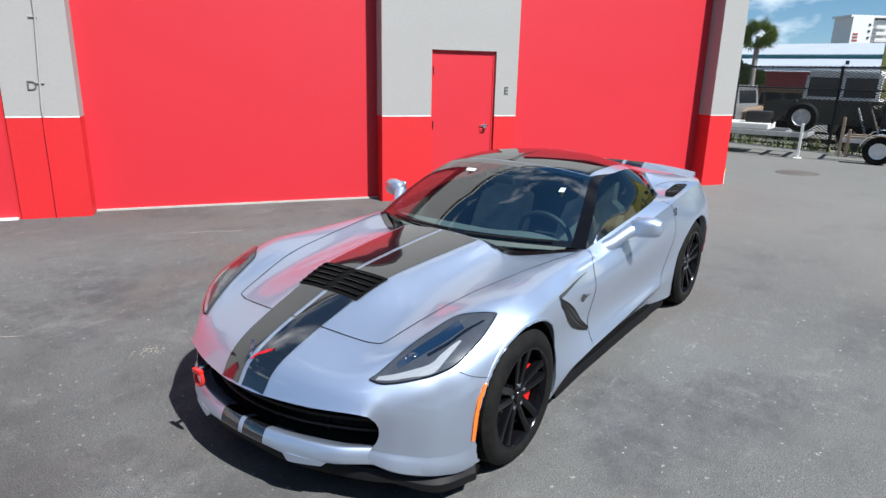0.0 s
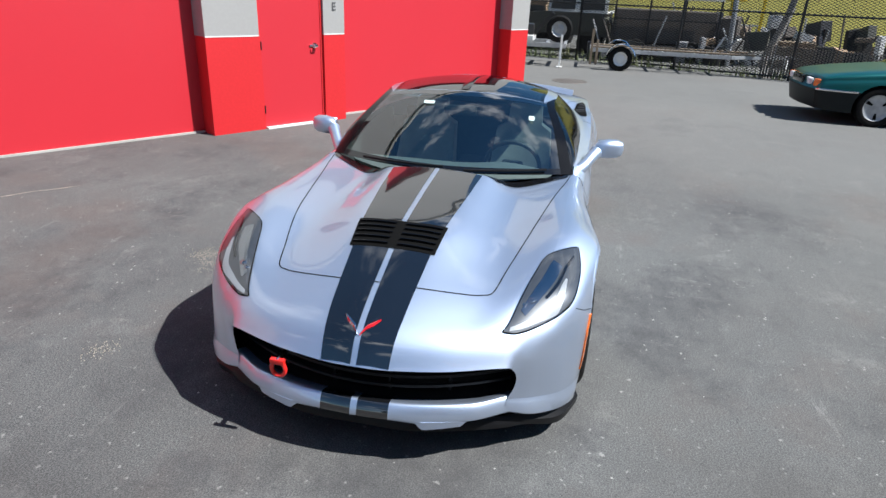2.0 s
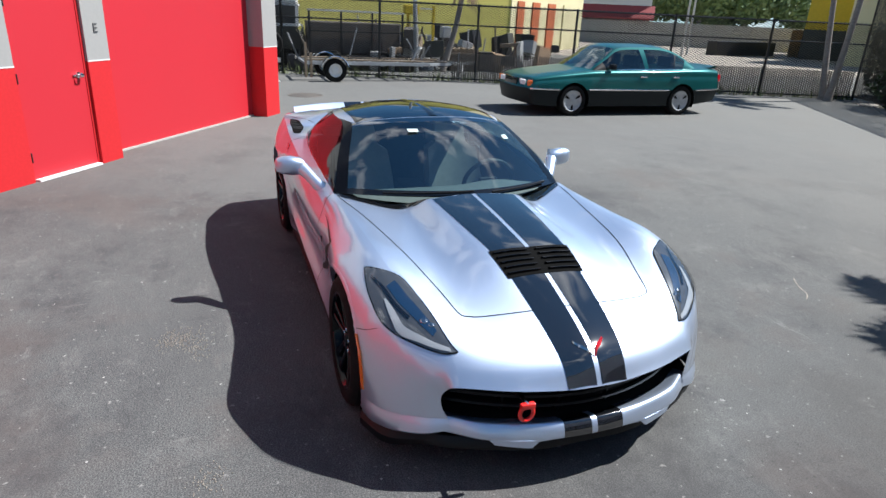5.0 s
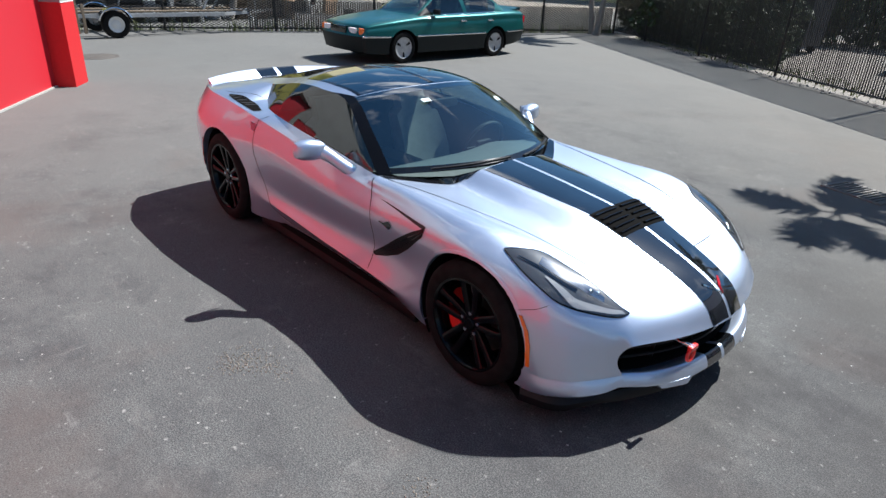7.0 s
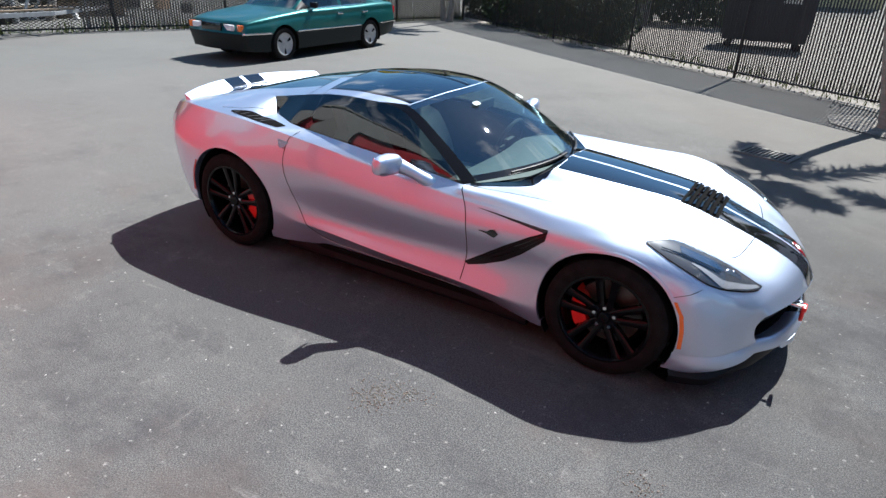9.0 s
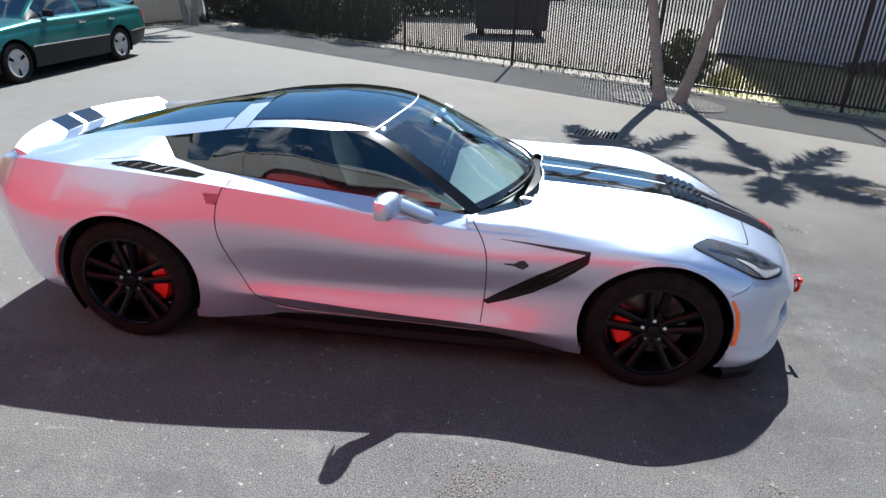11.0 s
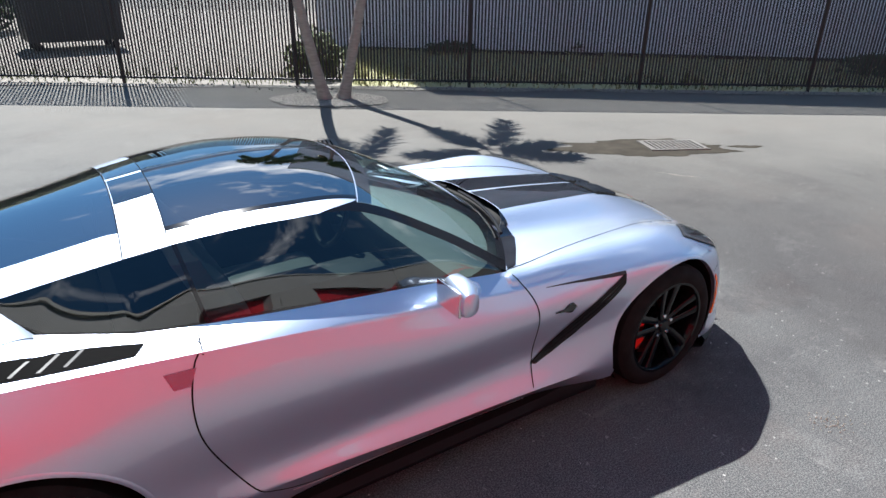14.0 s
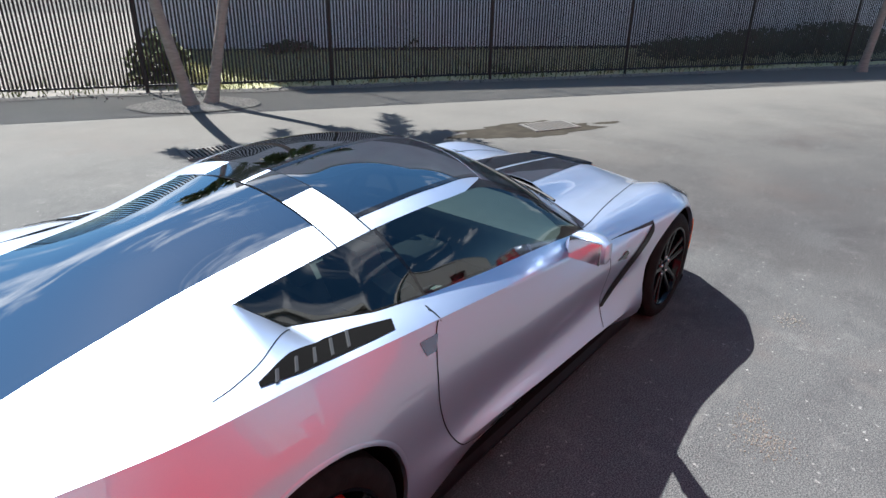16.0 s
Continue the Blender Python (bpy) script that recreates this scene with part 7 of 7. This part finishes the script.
# tower of flats
tower = thing("apartment_tower", "tall pale apartment tower with balconies on each storey", "building", at=pose(-177.0, -12.3, 0, 0, 0, 131))
bm = bmesh.new()
box(bm, (2.6, 3.2, 8.0), (5.2, 6.4, 16.4))
part("end_wall", bm, M_OFFWHITE, tower, smooth=False)
bm = bmesh.new()
box(bm, (18.5, 3.8, 7.9), (26, 5.0, 15.6))
part("wall", bm, M_OFFWHITE, tower, smooth=False)
bm = bmesh.new()
box(bm, (16, 3.4, 16.3), (33, 6.6, 0.5))
part("roof", bm, M_OFFWHITE, tower, smooth=False)
for i in range(10):
    z = 1.2 + 1.45 * i
    for j in range(6):
        x = 8.0 + 3.6 * j
        bm = bmesh.new()
        box(bm, (x, 1.2, z - 0.45), (3.0, 1.8, 0.28))
        box(bm, (x, 0.35, z - 0.1), (3.0, 0.1, 0.55))
        bal = part("balcony", bm, M_OFFWHITE, tower, smooth=False)
        bm = bmesh.new()
        box(bm, (x, 1.96, z + 0.25), (2.4, 0.12, 0.9))
        part("balcony_door", bm, M_WINDOW, bal, smooth=False)
    bm = bmesh.new()
    box(bm, (4.4, -0.05, z + 0.2), (0.5, 0.15, 0.5))
    part("window", bm, M_WINDOW, tower, smooth=False)
for z in (11.6, 12.3, 10.9):
    bm = bmesh.new()
    box(bm, (1.2, -0.05, z), (1.2, 0.12, 0.35))
    part("sign_bar", bm, M_BRICKRED, tower, smooth=False)


# ---- dumpsters, hedges and weeds behind the slatted fence ----
def dumpster(at, label):
    ob = thing("dumpster", label, "dumpster", group="dumpsters", at=at)
    bm = bmesh.new()
    sheet(bm, [[(x * s, y * s * 0.62, z) for x, y in ((-1.1, -1), (1.1, -1), (1.1, 1), (-1.1, 1))] for z, s in ((0.22, 0.93), (0.24, 0.94), (1.45, 1.0), (1.52, 1.03))], ring=True)
    bm.faces.new([bm.verts.new((x * 0.93, y * 0.58, 0.22)) for x, y in ((-1.1, -1), (1.1, -1), (1.1, 1), (-1.1, 1))])
    tub = part("tub", bm, M_DUMPSTER, ob, "dark navy steel tub", smooth=False)
    for x in (-0.75, -0.25, 0.25, 0.75):
        bm = bmesh.new()
        box(bm, (x, -0.63, 0.85), (0.06, 0.06, 1.15))
        part("rib", bm, M_DUMPSTER, tub, smooth=False)
    for x in (-0.56, 0.56):
        bm = bmesh.new()
        box(bm, (x, 0, 1.56), (1.08, 1.34, 0.05), 0.015, Matrix.Rotation(0.05, 3, "X"))
        part("lid", bm, M_BLACKMETAL, ob)
    for x in (-0.85, 0.85):
        for y in (-0.42, 0.42):
            bm = bmesh.new()
            lathe(bm, [(0.0, 0.03), (0.09, 0.03), (0.10, 0.02), (0.10, -0.02), (0.09, -0.03), (0, -0.03)], 16, (x, y, 0.10))
            part("caster", bm, M_RUBBER, ob)
            bm = bmesh.new()
            box(bm, (x, y, 0.18), (0.08, 0.1, 0.1))
            part("caster_fork", bm, M_BLACKMETAL, ob, smooth=False)
    bm = bmesh.new()
    box(bm, (0.5, -0.66, 1.28), (0.42, 0.012, 0.16))
    part("label_plate", bm, M_OFFWHITE, tub, "pale worn label", smooth=False)
    return ob


dumpster(pose(0.12, 16.35, 0, 0, 0, 6), "dark navy steel dumpster on casters behind the fence")
dumpster(pose(-4.6, 17.5, 0, 0, 0, -5), "dark navy steel dumpster on casters behind the fence")


def leafy(name, label, centre, size, n, leaf, material, category="shrub"):
    """A loose mass of leaf blades."""
    bm = bmesh.new()
    for _ in range(n):
        while True:
            q = Vector((rng.uniform(-1, 1), rng.uniform(-1, 1), rng.uniform(-1, 1)))
            if 0.35 < q.length < 1:
                break
        q *= 1 + 0.35 * noise.noise(q * 2.3)
        p = Vector(centre) + Vector((q.x * size[0], q.y * size[1], q.z * size[2]))
        if p.z < 0.02:
            continue
        a = Vector((rng.uniform(-1, 1), rng.uniform(-1, 1), rng.uniform(-0.6, 1))).normalized() * leaf * rng.uniform(0.6, 1.3)
        b = a.orthogonal().normalized() * leaf * 0.3
        bm.faces.new([bm.verts.new(v) for v in (p - a * 0.5, p + b, p + a * 0.6, p - b)])
    return tagged(new(name, made(name, bm, material, smooth=False)), label, category, kind="stuff")


for x, y, sx, h in ((-8.6, 20.0, 2.2, 2.0), (-5.6, 21.2, 2.4, 2.3), (-2.6, 22.4, 2.2, 1.9), (-6.6, 17.2, 1.6, 1.5), (-9.2, 18.0, 1.1, 1.7)):
    leafy("hedge", "tall dark hedge behind the dumpsters", (x, y, h * 0.75), (sx, 1.2, h), int(1500 * sx * h), 0.2, M_HEDGE, "hedge")
for k, n0, s, h in ((-2.9, -1.0, 1.6, 1.3), (-2.2, -1.2, 1.3, 1.0), (-1.65, -0.9, 0.9, 1.2), (5.2, -2.6, 1.9, 0.24), (6.0, -2.8, 2.1, 0.36), (6.9, -2.8, 2.4, 0.46)):
    p = fence_at(k) + FENCE_N * n0
    leafy("shrub", "dark leafy shrub behind the slatted fence", (p.x, p.y, h * 0.7), (s, s * 0.6, h), int(2600 * s * h), 0.14, M_HEDGE)
tufts = bmesh.new()
for _ in range(2600):
    k = rng.uniform(-3.3, 6.2)
    dense = 0.5 + 0.5 * noise.noise((k * 1.7, 9, 0))
    if rng.random() > dense:
        continue
    p = fence_at(k) - FENCE_N * abs(rng.gauss(0.25, 0.45))
    h = rng.uniform(0.08, 0.38)
    a = rng.uniform(0, 6.28)
    tip = p + Vector((0.12 * math.cos(a), 0.12 * math.sin(a), h))
    s = Vector((-math.sin(a), math.cos(a), 0)) * 0.012
    tufts.faces.new([tufts.verts.new(v) for v in (p - s, p + s, tip)])
for a, b in zip(FAR, FAR[1:]):
    for _ in range(900):
        p = a.lerp(b, rng.random()) + Vector((rng.gauss(-0.05, 0.12), 0, 0))
        h = rng.uniform(0.08, 0.4)
        g = rng.uniform(0, 6.28)
        tip = p + Vector((0.12 * math.cos(g), 0.12 * math.sin(g), h))
        s = Vector((-math.sin(g), math.cos(g), 0)) * 0.014
        tufts.faces.new([tufts.verts.new(v) for v in (p - s, p + s, tip)])
tagged(new("weeds", made("weeds", tufts, M_GRASS, smooth=False)), "straggly green weeds along the fences", "weeds", kind="stuff")
# grey hall behind the slatted fence and the grass before it, sunlit only past the hall's corner
HALL_A, HALL_D, HALL_B = Vector((5.49, 13.55, 0)), Vector((0.79, -0.613, 0)), Vector((0.613, 0.79, 0))
hall = thing("grey_hall", "plain blue-grey rendered hall behind the slatted fence", "building")
bm = bmesh.new()
vs = [HALL_A, HALL_A + HALL_D * 22, HALL_A + HALL_D * 22 + HALL_B * 8, HALL_A + HALL_B * 8]
sheet(bm, [[v + Vector((0, 0, z)) for v in vs] for z in (0.09, 9.0)], ring=True)
part("wall", bm, M_HALL, hall, smooth=False)
bm = bmesh.new()
sheet(bm, [[v + (v - (vs[0] + vs[2]) / 2).normalized() * 0.04 + Vector((0, 0, z)) for v in vs] for z in (0.0, 0.10)], ring=True)
part("plinth", bm, M_BLACKMETAL, hall, smooth=False)
bm = bmesh.new()
bm.faces.new([bm.verts.new(v + Vector((0, 0, 9.0))) for v in vs])
ret = bmesh.ops.extrude_face_region(bm, geom=bm.faces[:])
for g in ret["geom"]:
    if isinstance(g, bmesh.types.BMVert):
        g.co.z += 0.25
part("roof", bm, M_CONCRETE, hall, smooth=False)
bm = bmesh.new()
fa, fb = Vector((3.62, 7.95, 0.012)), fence_at(7.2) - FENCE_N * 0.04 + Vector((0, 0, 0.012))
ga, gb = Vector((6.1, 13.2, 0.012)), HALL_A + HALL_D * 21 + Vector((0, 0, 0.012))
sheet(bm, [[fa.lerp(ga, q).lerp(fb.lerp(gb, q), k) for k in steps(0, 1, 40)] for q in steps(0, 1, 12)])
structure("grass_strip", bm, M_STRAW, "dry yellow-green grass between fence and grey hall")
blades = bmesh.new()
for _ in range(9000):
    q, k = rng.random() ** 0.7, rng.random() ** 2.2 * 0.7
    p = fa.lerp(ga, q).lerp(fb.lerp(gb, q), k)
    a, h = rng.uniform(0, 6.28), rng.uniform(0.05, 0.16)
    s = Vector((-math.sin(a), math.cos(a), 0)) * 0.012
    blades.faces.new([blades.verts.new(v) for v in (p - s, p + s, p + Vector((0.06 * math.cos(a), 0.06 * math.sin(a), h)))])
tagged(new("grass_blades", made("grass_blades", blades, M_STRAW, smooth=False)), "short dry yellow-green grass blades", "grass", kind="stuff")
for k, n0, s, h in ((1.06, -0.9, 0.55, 0.55), (1.95, -5.2, 0.8, 0.18), (3.0, -5.3, 0.45, 0.30)):
    p = fence_at(k) + FENCE_N * n0
    leafy("shrub", "low green shrub behind the slatted fence", (p.x, p.y, h * 0.6), (s, s * 0.6, h), int(2600 * s * h) + 300, 0.14, M_GRASS if k < 1.5 else M_HEDGE)


# ---- trees of the distance ----
def tree(name, base, height, spread, label, n=2600, leaf=0.5, material=M_TREE):
    ob = thing(name, label, "tree", group="distant trees")
    base = Vector(base)
    bm = bmesh.new()
    tube(bm, [base, base + Vector((0.1, 0.05, height * 0.4)), base + Vector((0, 0.2, height * 0.75))], [0.22, 0.16, 0.06], 8)
    for i in range(5):
        a = 1.3 * i
        tube(bm, [base + Vector((0.08, 0.04, height * (0.35 + 0.05 * i))), base + Vector((spread * 0.55 * math.cos(a), spread * 0.55 * math.sin(a), height * 0.72))], [0.09, 0.03], 6)
    part("trunk", bm, M_TRUNK, ob)
    bm = bmesh.new()
    lobes = [(Vector((spread * 0.5 * math.cos(1.1 * i), spread * 0.5 * math.sin(1.1 * i), height * rng.uniform(0.55, 0.85))), spread * rng.uniform(0.35, 0.6)) for i in range(7)]
    for _ in range(n):
        c, r = rng.choice(lobes)
        q = Vector((rng.gauss(0, 1), rng.gauss(0, 1), rng.gauss(0, 0.8))).normalized() * r * rng.uniform(0.55, 1.05)
        p = base + c + q
        a = Vector((rng.uniform(-1, 1), rng.uniform(-1, 1), rng.uniform(-1, 1))).normalized() * leaf * rng.uniform(0.5, 1.1)
        b = a.orthogonal().normalized() * leaf * 0.45
        bm.faces.new([bm.verts.new(v) for v in (p - a * 0.5, p + b, p + a * 0.5, p - b)])
    part("crown", bm, material, ob, smooth=False)
    return ob


for x, y, h, s in ((-62, 48, 6.6, 3.6), (-58, 52, 5.4, 3.6), (-55, 56, 6.2, 3.4), (-52, 60, 5.6, 3.2), (-60, 55, 5.8, 3.8)):
    tree("tree", (x, y, 0), h, s, "broad dark green tree beyond the far lot", n=5200)
tree("tree", (-36.5, -7.2, 0), 3.6, 1.3, "broad dark green tree beyond the far lot")
tree("tree", (-37.5, -6.0, 0), 2.6, 1.1, "broad dark green tree beyond the far lot")
# fan palm by the low hall
fan = thing("fan_palm", "tall fan palm with a round green crown", "palm tree")
bm = bmesh.new()
tube(bm, [(-35.6, -5.3, 0), (-35.6, -5.3, 4.0)], [0.17, 0.13], 10)
part("trunk", bm, M_TRUNK, fan)
bm = bmesh.new()
for i in range(80):
    a, e = 2.4 * i, rng.uniform(-0.9, 1.3)
    d = Vector((math.cos(a) * math.cos(e), math.sin(a) * math.cos(e), math.sin(e)))
    p = Vector((-35.6, -5.3, 4.05)) + d * rng.uniform(0.35, 0.55)
    side = d.orthogonal().normalized()
    up = d.cross(side)
    for j in range(9):
        g = (j - 4) * 0.28
        tip = p + (d * math.cos(g) + side * math.sin(g)) * 0.62 + Vector((0, 0, -0.12 * abs(g)))
        w = (side * math.cos(g) - d * math.sin(g)) * 0.035
        bm.faces.new([bm.verts.new(v) for v in (p - w * 0.3, p + (tip - p) * 0.5 - w, tip, p + (tip - p) * 0.5 + w)])
part("crown", bm, M_FANLEAF, fan, smooth=False)
# light poles of the far lot
for x, y in ((-30, 27.5), (-27.5, 25.0)):
    lp = thing("light_pole", "slim grey light pole", "pole", group="light poles")
    bm = bmesh.new()
    tube(bm, [(x, y, 0), (x, y, 7)], [0.07, 0.05], 8)
    part("shaft", bm, M_STEEL, lp)
# board shed and dark wall in the far lot
shed = thing("board_shed", "tan board hoarding in the far lot", "hoarding")
for i in range(12):
    bm = bmesh.new()
    box(bm, (-30.8 + 0.012 * i, 37.0 + 0.26 * i, 0.9 + 0.02 * (i % 3)), (0.25, 0.05, 1.8), turn=Matrix.Rotation(1.5, 3, "Z"))
    part("board", bm, M_TAN, shed, smooth=False)
bm = bmesh.new()
box(bm, (-31.5, 33.4, 0.45), (6.6, 0.8, 0.9), 0.03, Matrix.Rotation(1.78, 3, "Z"))
tagged(new("low_wall", made("low_wall", bm, M_BLACKMETAL, smooth=False)), "low dark wall in the far lot", "wall")
# long grey wall across the back of the far lot
bm = bmesh.new()
box(bm, (-42.0, 37.0, 0.95), (22.0, 0.3, 1.9), turn=Matrix.Rotation(1.05, 3, "Z"))
back = tagged(new("yard_wall", made("yard_wall", bm, M_CONCRETE, smooth=False)), "weathered grey wall across the far lot", "wall")
for i in range(14):
    bm = bmesh.new()
    p = Vector((-42.0, 37.0, 0)) + Vector((math.cos(1.05), math.sin(1.05), 0)) * (-10.2 + 1.57 * i) + Vector((math.sin(1.05), -math.cos(1.05), 0)) * 0.17
    box(bm, (p.x, p.y, 0.95), (0.22, 0.12, 1.86), turn=Matrix.Rotation(1.05, 3, "Z"))
    part("pilaster", bm, M_CONCRETE, back, smooth=False)
# sandy far lot
bm = bmesh.new()
sheet(bm, [[(x, y, 0.005) for x in steps(-16.5, -60, 10)] for y in steps(16.5, 60, 10)])
structure("sand_lot", bm, M_SAND, "pale sandy lot beyond the wire fence")

# loose grit and a pale crack on the asphalt
for x, y, sx, sy, n in ((0.52, -1.73, 0.07, 0.05, 240), (1.80, -1.56, 0.05, 0.04, 90), (2.96, 1.55, 0.045, 0.05, 140), (0.62, -1.60, 0.10, 0.04, 120)):
    bm = bmesh.new()
    for _ in range(n):
        r = rng.uniform(0.0022, 0.0055)
        m = pose(x + rng.gauss(0, sx), y + rng.gauss(0, sy), r * 0.4, rng.uniform(0, 360), rng.uniform(0, 360), 0) @ Matrix.Diagonal((r, r * 0.8, r * 0.6, 1))
        bmesh.ops.create_icosphere(bm, subdivisions=1, radius=1, matrix=m)
    tagged(new("loose_grit", made("loose_grit", bm, M_TAUPE, smooth=False)), "small spill of pale loose grit on the asphalt", "grit", kind="stuff")

for x0, y0, x1, y1, w in ((0.06, -4.14, -0.53, -3.66, 0.012), (4.6, 1.2, 4.35, 1.62, 0.006), (1.1, 2.6, 0.7, 2.9, 0.006), (2.2, -2.4, 2.5, -2.75, 0.007)):
    bm = bmesh.new()
    a, b = Vector((x0, y0, 0.0025)), Vector((x1, y1, 0.0025))
    side = Vector((y0 - y1, x1 - x0, 0)).normalized()
    rows = []
    for t in steps(0, 1, 30):
        p = a.lerp(b, t) + side * 0.03 * noise.noise((t * 3, x0, y0))
        h = w * (0.3 + abs(noise.noise((t * 9, y0, x0)))) * min(1, 6 * t, 6 * (1 - t) + 0.02)
        rows.append([p - side * h, p + side * h])
    sheet(bm, rows)
    structure("pale_scratch", bm, M_SAND, "pale dusty scratch in the asphalt")
